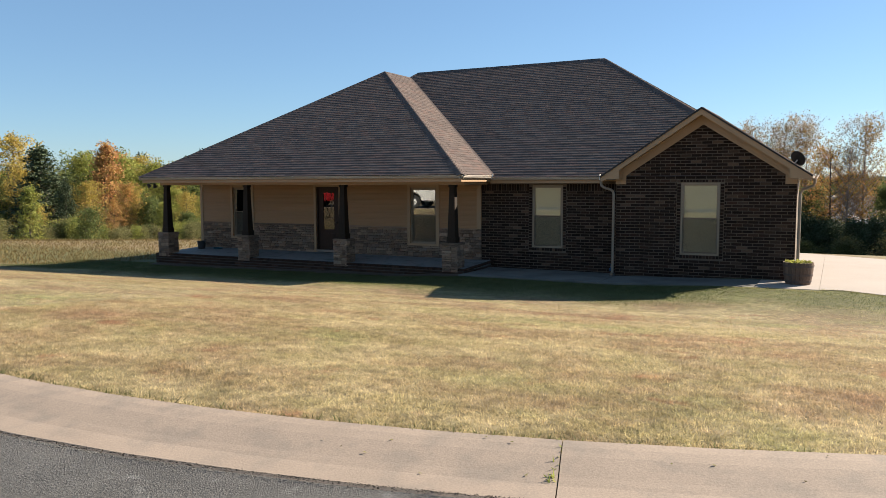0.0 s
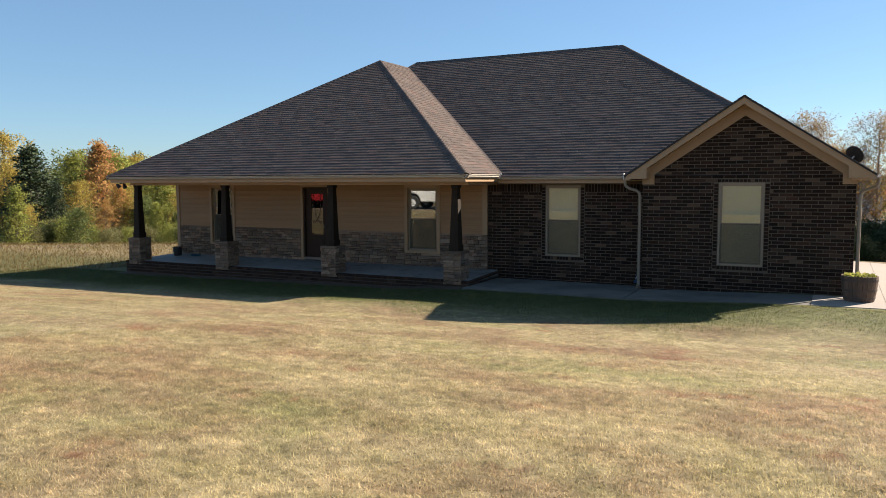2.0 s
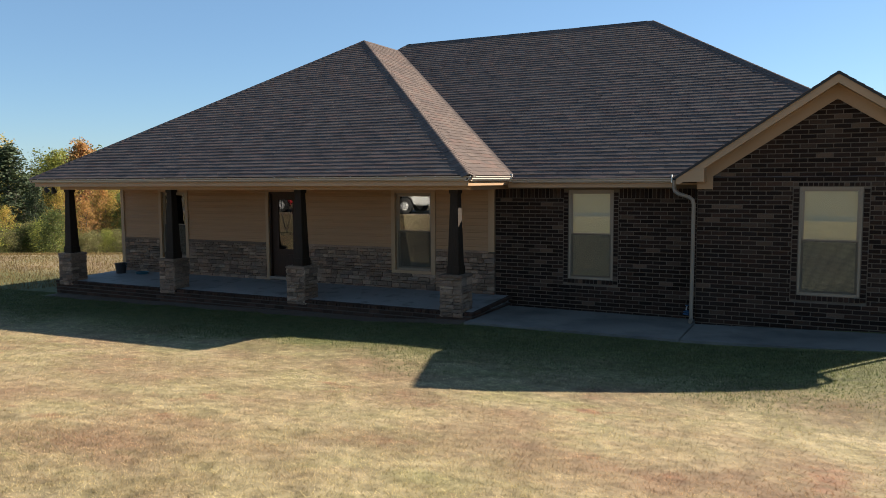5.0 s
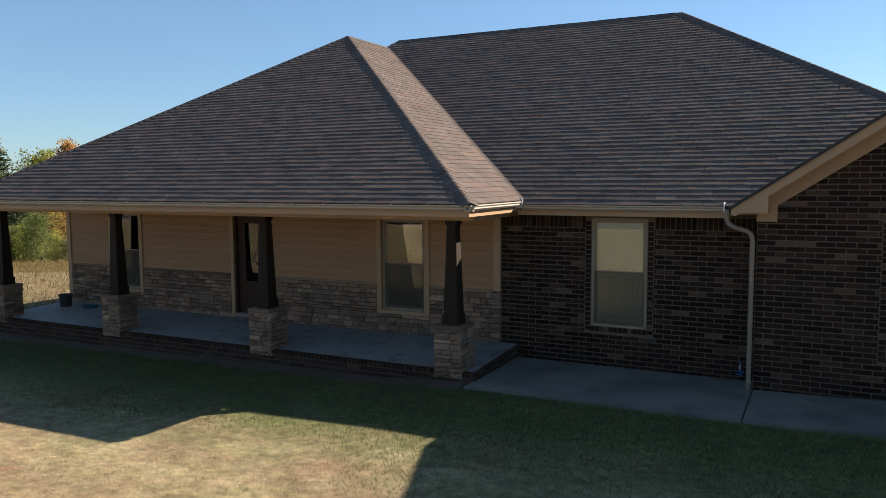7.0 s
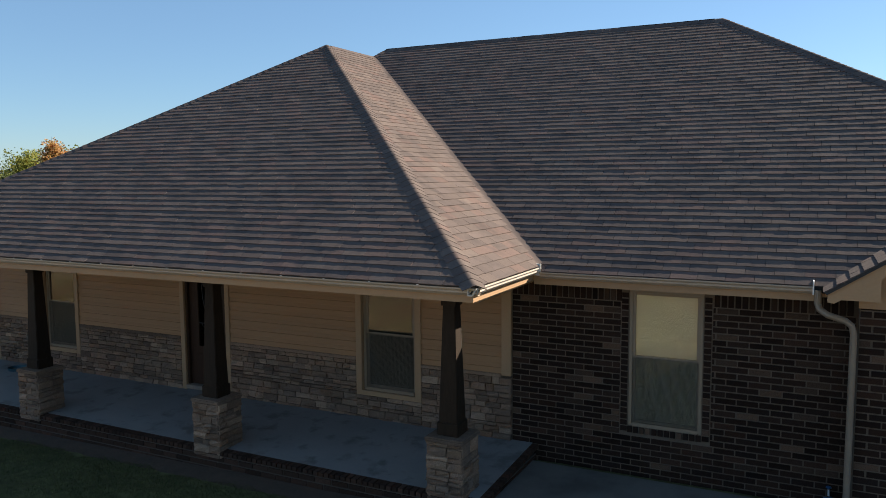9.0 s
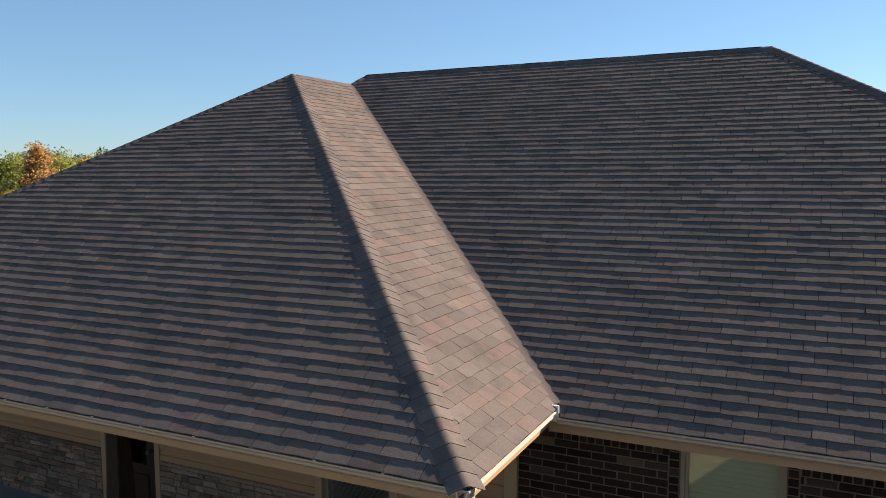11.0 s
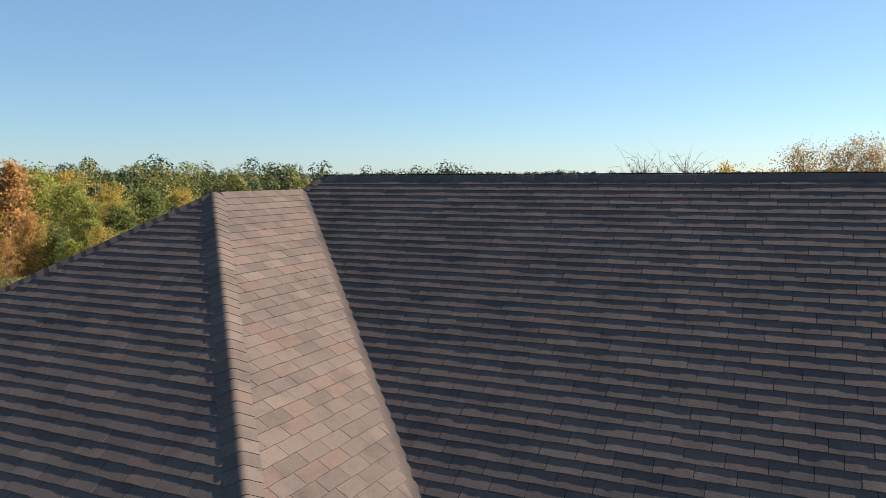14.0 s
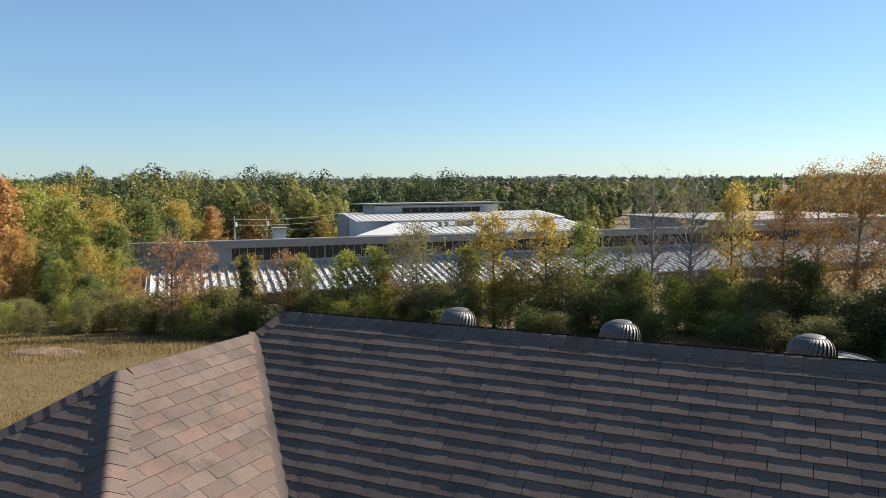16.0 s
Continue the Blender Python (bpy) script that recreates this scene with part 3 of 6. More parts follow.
bm = wall_block(bmesh.new(), GABLE_L, GABLE_R, GABLE_Y + 0.012, GABLE_Y + 0.20, -0.4, 2.5, [W3])
gt = [(GABLE_L, 2.5), (GABLE_R, 2.5), (GABLE_R, GZ_ - 0.12 - KG * (GABLE_R - GX)), (GX, GZ_ - 0.12), (GABLE_L, GZ_ - 0.12 - KG * (GX - GABLE_L))]
prism(bm, gt, "y", GABLE_Y + 0.012, GABLE_Y + 0.20)
wall_gable = part("wall", bm, M_mortar, house, "dark brown brick gable wall with light mortar")
part("wall", boxes((GABLE_R - 0.20, 0.2, -0.4, GABLE_R - 0.012, 1.3, 2.5), (7.5, 1.3, -0.4, GABLE_R - 0.2, 1.48, 2.5), (7.3, 1.3, -0.4, 7.48, 13.0, 3.1)), M_mortar, house, "side wall of dark brown brick")
part("wall", boxes((GABLE_L + 0.012, 0.2, -0.4, GABLE_L + 0.2, WALL_Y + 0.012, 2.5)), M_mortar, house)
part("wall", boxes((WALL_L, WALL_Y + 0.2, -0.9, WALL_L + 0.18, 13.0, 2.5), (WALL_L, 12.85, -0.9, 7.3, 13.0, 2.5)), M_siding, house)
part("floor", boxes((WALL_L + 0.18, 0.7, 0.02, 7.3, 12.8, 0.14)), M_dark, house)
part("ceiling", boxes((WALL_L + 0.18, 0.7, 2.43, 7.3, 12.8, 2.47)), M_blind, house)


def pieces_or_rest(name, spots, near, limit, me, parent, material_rest, shape):
    """spots: placing matrices with sizes; the nearest ones become parts, the others one joined mesh."""
    spots = sorted(spots, key=lambda s: (s[0].translation - Vector(near)).length)
    for m, size in spots[:limit]:
        piece(name, me(size), parent, m)
    if len(spots) > limit:
        vs, fs, k = [], [], 0
        for m, size in spots[limit:]:
            sv, sf = shape(size)
            vs += [tuple(m @ Vector(v)) for v in sv]
            fs += [tuple(k + i for i in f) for f in sf]
            k += len(sv)
        rest = new(name + "s", raw_mesh(name + "s", np.array(vs), np.array(fs), material_rest))
        rest.parent = parent
        tagged(rest, kind="stuff")


BOX_F = ((3, 2, 1, 0), (4, 5, 6, 7), (0, 1, 5, 4), (1, 2, 6, 5), (2, 3, 7, 6), (3, 0, 4, 7))


def block(size):
    """A block with a slightly drawn-in face, origin at its lower left front."""
    x, y, z, c = *size, 0.004
    return ([(c, 0, c), (x - c, 0, c), (x, y, 0), (0, y, 0), (c, 0, z - c), (x - c, 0, z - c), (x, y, z), (0, y, z)],
            BOX_F)


mesh_cache = {}


def block_mesh(material):
    def make(size):
        key = (material.name, tuple(round(s, 3) for s in size))
        if key not in mesh_cache:
            v, f = block(size)
            mesh_cache[key] = raw_mesh("block", np.array(v), np.array(f), material)
        return mesh_cache[key]
    return make


BL, BH, BG = 0.250, 0.0785, 0.0115     # brick pitch along and up, joint


def brick_field(x0, x1, z0, z1, hole, y, top=None):
    out = []
    rows = int((z1 - z0) / BH)
    for r in range(rows):
        z = z0 + r * BH
        off = (0 if r % 2 else BL / 2)
        x = x0 - off
        while x < x1:
            a, b = max(x, x0), min(x + BL, x1)
            segs = [(a, b)]
            if hole and z + BH > hole[2] - 0.08 and z < hole[3] + 0.01:
                segs = [(p, q) for p, q in ((a, min(b, hole[0] - 0.10)), (max(a, hole[1] + 0.10), b))]
            for p, q in segs:
                if q - p > 0.04:
                    if top is None or (z + BH < top(p) and z + BH < top(q)):
                        out.append((Matrix.Translation((p + BG / 2, y + random.uniform(-0.002, 0.002), z + BG / 2)),
                                    (round((q - p - BG) / 0.01) * 0.01, 0.03, BH - BG)))
            x += BL
    return out


def brick_surround(hole, y):
    """Upright bricks over, beside and (as a sill) under a window."""
    out = []
    n = round((hole[1] - hole[0] + 0.02) / BH)
    w = (hole[1] - hole[0] + 0.02) / n
    for i in range(n):
        x = hole[0] - 0.01 + i * w
        out.append((Matrix.Translation((x + 0.005, y - 0.012, hole[2] - 0.085)), (round(w - BG, 3), 0.045, 0.08)))
    rows = int((hole[3] - hole[2] + 0.08) / BH)
    for r in range(rows):
        for x in (hole[0] - 0.096, hole[1] + 0.008):
            out.append((Matrix.Translation((x, y + random.uniform(-0.003, 0.001), hole[2] - 0.075 + r * BH)), (0.088, 0.03, BH - BG)))
    return out


spots = brick_field(CORNER, GABLE_L - 0.0, 2.112 - 29 * BH, 2.113, W2, WALL_Y) + brick_surround(W2, WALL_Y)
for x in np.arange(CORNER + 0.005, GABLE_L - 0.05, BH):       # soldier course under the soffit
    if not (W2[0] - 0.09 < x + 0.03 < W2[1] + 0.09):
        spots.append((Matrix.Translation((x, WALL_Y - 0.003, 2.116)), (BH - BG, 0.03, 0.19)))
BRICKS_MAIN = spots
gable_top = lambda x: GZ_ - 0.20 - KG * abs(x - GX)
spots = brick_field(GABLE_L, GABLE_R, 2.112 - 29 * BH, 4.08, W3, GABLE_Y, gable_top) + brick_surround(W3, GABLE_Y)
n = round((W3[1] - W3[0] + 0.2) / BH)
for i in range(n):
    spots.append((Matrix.Translation((W3[0] - 0.1 + i * (W3[1] - W3[0] + 0.2) / n, GABLE_Y - 0.004, W3[3] + 0.012)), (BH - BG, 0.03, 0.058)))
BRICKS_GABLE = spots


def window(hole, y, blind, screen, label, trim=0.0):
    """A single-hung vinyl window set in its opening; looks towards -y."""
    x0, x1, z0, z1 = hole
    # sheet close behind the panes; without a blind it paints the unlit room
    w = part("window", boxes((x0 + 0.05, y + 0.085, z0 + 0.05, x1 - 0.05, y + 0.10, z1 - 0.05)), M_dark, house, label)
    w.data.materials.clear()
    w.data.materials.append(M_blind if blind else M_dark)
    f, d = 0.045, 0.02
    bm = boxes((x0, y + d, z0, x0 + f, y + 0.09, z1), (x1 - f, y + d, z0, x1, y + 0.09, z1),
               (x0 + f, y + d, z1 - f, x1 - f, y + 0.09, z1), (x0 + f, y + d - 0.012, z0, x1 - f, y + 0.09, z0 + f), bevel=0.006)
    part("window_frame", bm, M_vinyl, w)
    zm = (z0 + z1) / 2 + 0.01
    s = 0.032
    for a, b, yy in ((zm - 0.012, z1 - f, 0.035), (z0 + f, zm + 0.022, 0.055)):
        bm = boxes((x0 + f, y + yy, a, x0 + f + s, y + yy + 0.025, b), (x1 - f - s, y + yy, a, x1 - f, y + yy + 0.025, b),
                   (x0 + f + s, y + yy, b - s, x1 - f - s, y + yy + 0.025, b), (x0 + f + s, y + yy, a, x1 - f - s, y + yy + 0.025, a + s), bevel=0.004)
        part("sash", bm, M_vinyl, w)
        g = part("pane", boxes((x0 + f + s, y + yy + 0.010, a + s, x1 - f - s, y + yy + 0.015, b - s)), M_glass, w)
        g.visible_shadow = False
    if blind:
        bm = bmesh.new()
        z = z0 + 0.07
        while z < z1 - 0.06:
            box(bm, x0 + 0.06, y + 0.082, z, x1 - 0.06, y + 0.086, z + 0.044)
            z += 0.05
        part("blind", bm, M_blind, w, "closed cream slatted blind")
    if screen:
        bm = bmesh.new()
        a, b = x0 + f + 0.01, x1 - f - 0.01
        c, dd = z0 + f + 0.01, zm
        n_ = 60
        for i in range(n_ + 1):
            x = a + (b - a) * i / n_
            box(bm, x - 0.0022, y + 0.022, c, x + 0.0022, y + 0.024, dd)
        m_ = int((dd - c) / ((b - a) / n_))
        for i in range(m_ + 1):
            z = c + (dd - c) * i / m_
            box(bm, a, y + 0.0245, z - 0.0022, b, y + 0.0265, z + 0.0022)
        tagged(part("insect_screen", bm, M_screen, w, "fine dark insect screen over the lower sash"), kind="stuff")
    return w


window(W0, WALL_Y, False, True, "tan-framed porch window with screen, dark sheet behind for the unlit room")
window(W1, WALL_Y, False, True, "tan-framed porch window with screen, dark sheet behind for the unlit room")
window(W2, WALL_Y, True, True, "tan-framed window in brick with closed cream blind")
window(W3, GABLE_Y, True, True, "tan-framed window in brick gable with closed cream blind")

# front door with a tall glass light, its surround and threshold
x0, x1, z0, z1 = DOOR
door = part("door", boxes((x0 + 0.05, WALL_Y + 0.05, z0 + 0.06, x1 - 0.05, WALL_Y + 0.095, z0 + 0.72),
                          (x0 + 0.05, WALL_Y + 0.05, z0 + 0.72, x0 + 0.24, WALL_Y + 0.095, z1 - 0.05),
                          (x1 - 0.24, WALL_Y + 0.05, z0 + 0.72, x1 - 0.05, WALL_Y + 0.095, z1 - 0.05),
                          (x0 + 0.24, WALL_Y + 0.05, z1 - 0.19, x1 - 0.24, WALL_Y + 0.095, z1 - 0.05)), M_door, house,
            "dark stained front door with tall leaded glass")
part("door_frame", boxes((x0, WALL_Y + 0.0, z0, x0 + 0.05, WALL_Y + 0.12, z1), (x1 - 0.05, WALL_Y + 0.0, z0, x1, WALL_Y + 0.12, z1),
                         (x0 + 0.05, WALL_Y + 0.0, z1 - 0.05, x1 - 0.05, WALL_Y + 0.12, z1), bevel=0.005), M_door, door)
part("threshold", boxes((x0, WALL_Y - 0.05, z0 - 0.02, x1, WALL_Y + 0.12, z0 + 0.05), bevel=0.006), M_kerb, door)
part("door_panel", boxes((x0 + 0.20, WALL_Y + 0.038, z0 + 0.22, x1 - 0.20, WALL_Y + 0.05, z0 + 0.60), bevel=0.012), M_door, door)
g = part("pane", boxes((x0 + 0.24, WALL_Y + 0.068, z0 + 0.72, x1 - 0.24, WALL_Y + 0.074, z1 - 0.19)), M_glass, door)
g.visible_shadow = False
# dark sheet behind the door glass in place of the unlit inside
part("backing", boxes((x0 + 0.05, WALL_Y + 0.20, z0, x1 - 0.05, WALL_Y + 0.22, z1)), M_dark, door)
bm = bmesh.new()
cx, zt = (x0 + x1) / 2, z1 - 0.19
for s in (-1, 1):
    tube(bm, [(cx + s * 0.13 * math.sin(t * 1.57), WALL_Y + 0.066, z0 + 1.15 + 0.55 * t) for t in np.linspace(0, 2, 9)], 0.006, 5)
    tube(bm, [(cx + s * (0.03 + 0.14 * t), WALL_Y + 0.066, z0 + 1.15 - 0.10 * math.sin(3 * t)) for t in np.linspace(0, 1, 6)], 0.006, 5)
tube(bm, [(cx - 0.24, WALL_Y + 0.066, z0 + 1.12), (cx + 0.24, WALL_Y + 0.066, z0 + 1.12)], 0.007, 5)
part("leading", bm, M_black, door, "dark wrought scrolls in the glass")
bm = bmesh.new()
tube(bm, [(x1 - 0.13, WALL_Y + 0.05, z0 + 0.95), (x1 - 0.13, WALL_Y - 0.01, z0 + 0.95)], 0.018, 10)
bmesh.ops.create_uvsphere(bm, u_segments=12, v_segments=8, radius=0.032, matrix=Matrix.Translation((x1 - 0.13, WALL_Y - 0.02, z0 + 0.95)))
part("door_knob", bm, M_iron, door, "dark bronze knob")

# trim boards round the porch openings and corners
TRIM = 0.10


def board(*args):
    return part("trim_board", boxes(args, bevel=0.004), M_trim, house, "tan trim board")


for h in (W0, W1):
    for a, b in ((h[0] - TRIM, h[0]), (h[1], h[1] + TRIM)):
        board(a, WALL_Y - 0.045, h[2] - 0.07, b, WALL_Y + 0.04, 2.36)
    board(h[0], WALL_Y - 0.045, h[2] - 0.07, h[1], WALL_Y + 0.04, h[2])
    board(h[0], WALL_Y - 0.045, h[3], h[1], WALL_Y + 0.04, 2.36)
for a, b in ((DOOR[0] - 0.09, DOOR[0]), (DOOR[1], DOOR[1] + 0.09)):
    board(a, WALL_Y - 0.04, 0.07, b, WALL_Y + 0.04, 2.36)
board(DOOR[0], WALL_Y - 0.04, DOOR[3], DOOR[1], WALL_Y + 0.04, 2.36)
board(CORNER - 0.14, WALL_Y - 0.045, 0.98, CORNER, WALL_Y + 0.02, 2.36)
board(WALL_L - 0.02, WALL_Y - 0.045, -0.3, WALL_L + 0.10, WALL_Y + 0.10, 2.36)

# lap siding, board by board between the openings
LEDGE = 0.97
gaps = [(WALL_L + 0.10, W0[0] - TRIM), (W0[1] + TRIM, DOOR[0] - 0.09), (DOOR[1] + 0.09, W1[0] - TRIM), (W1[1] + TRIM, CORNER - 0.14)]
for a, b in gaps:
    r, z = 0, LEDGE + 0.03
    while z < 2.34:
        h = min(0.15, 2.36 - z)
        bm = bmesh.new()
        yo = WALL_Y
        prism(bm, [(yo + 0.02, z), (yo - 0.024, z), (yo - 0.026, z + 0.006), (yo - 0.022, z + h * 0.5), (yo - 0.012, z + h * 0.55), (yo - 0.014, z + h * 0.62), (yo - 0.002, z + h), (yo + 0.02, z + h)], "x", a, b)
        part("siding_board", bm, M_siding, wall_porch)
        z += 0.15
    part("ledge", boxes((a, WALL_Y - 0.05, LEDGE - 0.02, b, WALL_Y + 0.02, LEDGE + 0.03), bevel=0.008), M_stone, wall_porch)


def stones(x0, x1, z0, z1, rng):
    """Random coursed ledge stones over a rectangle: x, z, w, h."""
    out, z = [], z0
    while z < z1 - 0.03:
        h = min(rng.choice((0.055, 0.07, 0.08, 0.09, 0.11)), z1 - z)
        if z1 - z - h < 0.05:
            h = z1 - z
        x = x0
        while x < x1 - 1e-3:
            w = rng.uniform(0.11, 0.29)
            if x1 - x - w < 0.10:
                w = x1 - x
            out.append((x, z, w, h))
            x += w
        z += h
    return out


def stone_mesh(w, h, d, rng):
    """A split-faced stone; the face at y=0 is uneven and drawn in at the rim."""
    vs = []
    c = 0.008
    for j, zz in enumerate((c, h / 2, h - c)):
        for i, xx in enumerate((c, w / 2, w - c)):
            vs.append((xx + rng.uniform(-0.004, 0.004), rng.uniform(-0.018, 0.008) - (0.010 if i == 1 and j == 1 else 0), zz))
    vs += [(0, d, 0), (w, d, 0), (w, d, h), (0, d, h), (0.002, 0.02, 0.002), (w - 0.002, 0.02, 0.002), (w - 0.002, 0.02, h - 0.002), (0.002, 0.02, h - 0.002)]
    q = [(0, 1, 4, 3), (1, 2, 5, 4), (3, 4, 7, 6), (4, 5, 8, 7)]
    bm = bmesh.new()
    V = [bm.verts.new(v) for v in vs]
    for f in q:
        bm.faces.new([V[i] for i in f])
    for f in ((13, 14, 2, 1, 0), (14, 15, 8, 5, 2), (15, 16, 6, 7, 8), (16, 13, 0, 3, 6), (9, 10, 14, 13), (10, 11, 15, 14), (11, 12, 16, 15), (12, 9, 13, 16)):
        bm.faces.new([V[i] for i in f])
    return mesh_of("stone", bm, M_stone)


srng = random.Random(5)
STONES_WALL = []
for a, b in [(WALL_L + 0.10, W0[0] - TRIM), (W0[1] + TRIM, DOOR[0] - 0.09), (DOOR[1] + 0.09, W1[0] - TRIM), (W1[1] + TRIM, CORNER)]:
    STONES_WALL += stones(a, b, 0.05, LEDGE - 0.02, srng)
for h in (W0, W1):
    STONES_WALL += stones(h[0] - TRIM, h[1] + TRIM, 0.05, h[2] - 0.07, srng)

# porch slab with its brick rim and skirt
porch = part("porch", prism(bmesh.new(), [(-1.32, -0.35), (WALL_Y, -0.35), (WALL_Y, 0.085), (-1.32, 0.012)], "x", WALL_L - 0.1, 0.60), M_slab, house, "smooth blue-grey concrete porch floor")
part("porch_skirt", boxes((WALL_L - 0.22, -1.43, -0.75, 0.645, -1.335, -0.055), (0.615, -1.335, -0.4, 0.645, WALL_Y, -0.055),
                          (WALL_L - 0.22, -1.335, -0.75, WALL_L - 0.11, WALL_Y, -0.055)), M_joint, porch)
PORCH_BRICKS = []
x = WALL_L - 0.22
while x < 0.66:
    PORCH_BRICKS.append((Matrix.Translation((x + 0.005, -1.455, -0.050)), (0.070, 0.14, 0.062)))
    x += 0.082
y = -1.30
while y < 0.44:
    PORCH_BRICKS.append((Matrix.Translation((0.685, y, -0.050 + 0.040 * (y + 1.3))) @ pose(0, 0, 0, 0, 0, 90), (0.070, 0.12, 0.062)))
    y += 0.082
for r, z in enumerate((-0.138, -0.2232, -0.3084)):
    for a, b, m in ((WALL_L - 0.22, 0.645, None), (-1.43, WALL_Y, 1)):
        x = a - (0 if r % 2 else BL / 2)
        while x < b:
            p, q = max(x, a), min(x + BL, b)
            if q - p > 0.05:
                size = (round((q - p - BG) / 0.01) * 0.01, 0.03, BH - BG)
                if m is None:
                    PORCH_BRICKS.append((Matrix.Translation((p, -1.444, z)), size))
                elif z > -0.3:
                    PORCH_BRICKS.append((Matrix.Translation((0.659, p, z)) @ pose(0, 0, 0, 0, 0, 90), size))
            x += BL

# porch columns: ledge-stone pedestals and tapered dark posts


def column(x, y, with_light):
    col = part("column", boxes((x + 0.02, y + 0.02, -0.085, x + 0.44, y + 0.43, 0.665)), M_joint, house, "ledge-stone pedestal with tapered dark wooden post")
    rng = random.Random(int(x * 10) + 50)
    for side, ln in ((0, 0.46), (1, 0.45), (2, 0.46), (3, 0.45)):
        m = pose(*((x, y, 0), (x + 0.46, y, 0), (x + 0.46, y + 0.45, 0), (x, y + 0.45, 0))[side], 0, 0, 90 * side)
        zz = -0.09
        for sx, sz, w, h in stones(0, ln, zz, 0.655, rng):
            if w > 0.30:
                w2 = w * rng.uniform(0.4, 0.6)
                todo = ((sx, w2), (sx + w2, w - w2))
            else:
                todo = ((sx, w),)
            for sx_, w_ in todo:
                piece("stone", stone_mesh(w_, h, 0.05, rng), col, m @ Matrix.Translation((sx_, rng.uniform(-0.008, 0.004), sz)))
    part("cap", boxes((x - 0.02, y - 0.025, 0.655, x + 0.48, y + 0.475, 0.71), bevel=0.015), M_stone, col, "rough stone cap")
    c = (x + 0.23, y + 0.225)
    bm = bmesh.new()
    lo, hi = 0.122, 0.076
    vs = [bm.verts.new((c[0] + sx * r, c[1] + sy * r, z)) for r, z in ((lo, 0.77), (hi, 2.27)) for sx, sy in ((-1, -1), (1, -1), (1, 1), (-1, 1))]
    for f in BOX_F:
        bm.faces.new([vs[i] for i in f])
    bmesh.ops.bevel(bm, geom=bm.edges[:], offset=0.008, segments=2, affect="EDGES")
    post = part("post", bm, M_post, col, "dark stained tapered wooden post")
    part("base_collar", boxes((c[0] - 0.138, c[1] - 0.138, 0.707, c[0] + 0.138, c[1] + 0.138, 0.87), bevel=0.012), M_post, post)
    part("top_collar", boxes((c[0] - 0.096, c[1] - 0.096, 2.23, c[0] + 0.096, c[1] + 0.096, 2.34), bevel=0.008), M_post, post)
    return col


for x in (0.0, -3.62, -7.31, -10.82):
    column(x, -1.462, False)

# soffits, beams, fascias
SOF = 2.40
part("beam", boxes((XL + 0.35, -1.36, 2.30, 0.62, -1.00, SOF), (0.36, -1.0, 2.30, 0.62, WALL_Y - 0.05, SOF), (XL + 0.35, -1.0, 2.30, XL + 0.6, WALL_Y - 0.05, SOF), bevel=0.004),
     M_trim, house, "tan wrapped porch beam")
part("soffit", boxes((XL + 0.06, YF + 0.12, SOF, XR - 0.10, WALL_Y + 0.1, SOF + 0.03), (XR - 0.10, 0.10, SOF - 0.02, GABLE_L + 0.1, WALL_Y + 0.1, SOF + 0.01),
                     (XL + 0.06, WALL_Y + 0.1, SOF, WALL_L + 0.1, YB - 0.1, SOF + 0.03), (GABLE_R - 0.1, -0.36, 2.39, XE + 0.10, 1.2, 2.42)), M_trim, house, "tan vinyl soffit")
part("fascia", boxes((XL + 0.05, YF + 0.10, 2.38, XR - 0.07, YF + 0.12, 2.57), (XR - 0.10, YF + 0.12, 2.38, XR - 0.08, 0.10, 2.57),
                     (XR - 0.08, 0.08, 2.33, 4.0, 0.10, 2.52), (XL + 0.05, YF + 0.12, 2.38, XL + 0.07, YB - 0.1, 2.57)), M_trim, house, "tan fascia board")
# gable rakes, frieze and boxed eave returns
TIPX = 2.47
for s in (-1, 1):
    a, b = (GX, GZ_ - 0.005), (GX + s * TIPX, GZ_ - 0.005 - KG * TIPX)
    part("rake", prism(bmesh.new(), [a, b, (b[0], b[1] - 0.09), (b[0] - s * 0.06, b[1] - 0.10), (a[0], a[1] - 0.145)], "y", -0.40, -0.37), M_trim, house, "tan rake board")
    part("frieze", prism(bmesh.new(), [(a[0], a[1] - 0.10), (b[0] - s * 0.40, b[1] - 0.10 + KG * 0.40), (b[0] - s * 0.40, b[1] - 0.34 + KG * 0.40), (a[0], a[1] - 0.36)],
                         "y", -0.03, -0.005), M_trim, house, "tan frieze board")
    part("rake_soffit", prism(bmesh.new(), [(a[0], a[1] - 0.105), (b[0], b[1] - 0.085), (b[0], b[1] - 0.10), (a[0], a[1] - 0.125)], "y", -0.37, 0.0), M_trim, house)
for s in (-1, 1):
    bm = bmesh.new()
    tip, zt = GX + s * TIPX, GZ_ - 0.005 - KG * TIPX
    inner = tip - s * 0.47
    prism(bm, [(tip, zt - 0.02), (tip, zt - 0.06), (inner, zt - 0.06), (inner, zt - 0.11 + KG * 0.47), (tip - s * 0.2, zt - 0.06 + KG * 0.2)], "y", -0.397, 0.0)
    part("eave_return", bm, M_trim, house, "boxed tan eave return")
    part("frieze_block", boxes((min(tip - s * 0.30, tip - s * 0.57), -0.035, zt - 0.19, max(tip - s * 0.30, tip - s * 0.57), 0.0, zt + 0.16), bevel=0.004), M_trim, house)


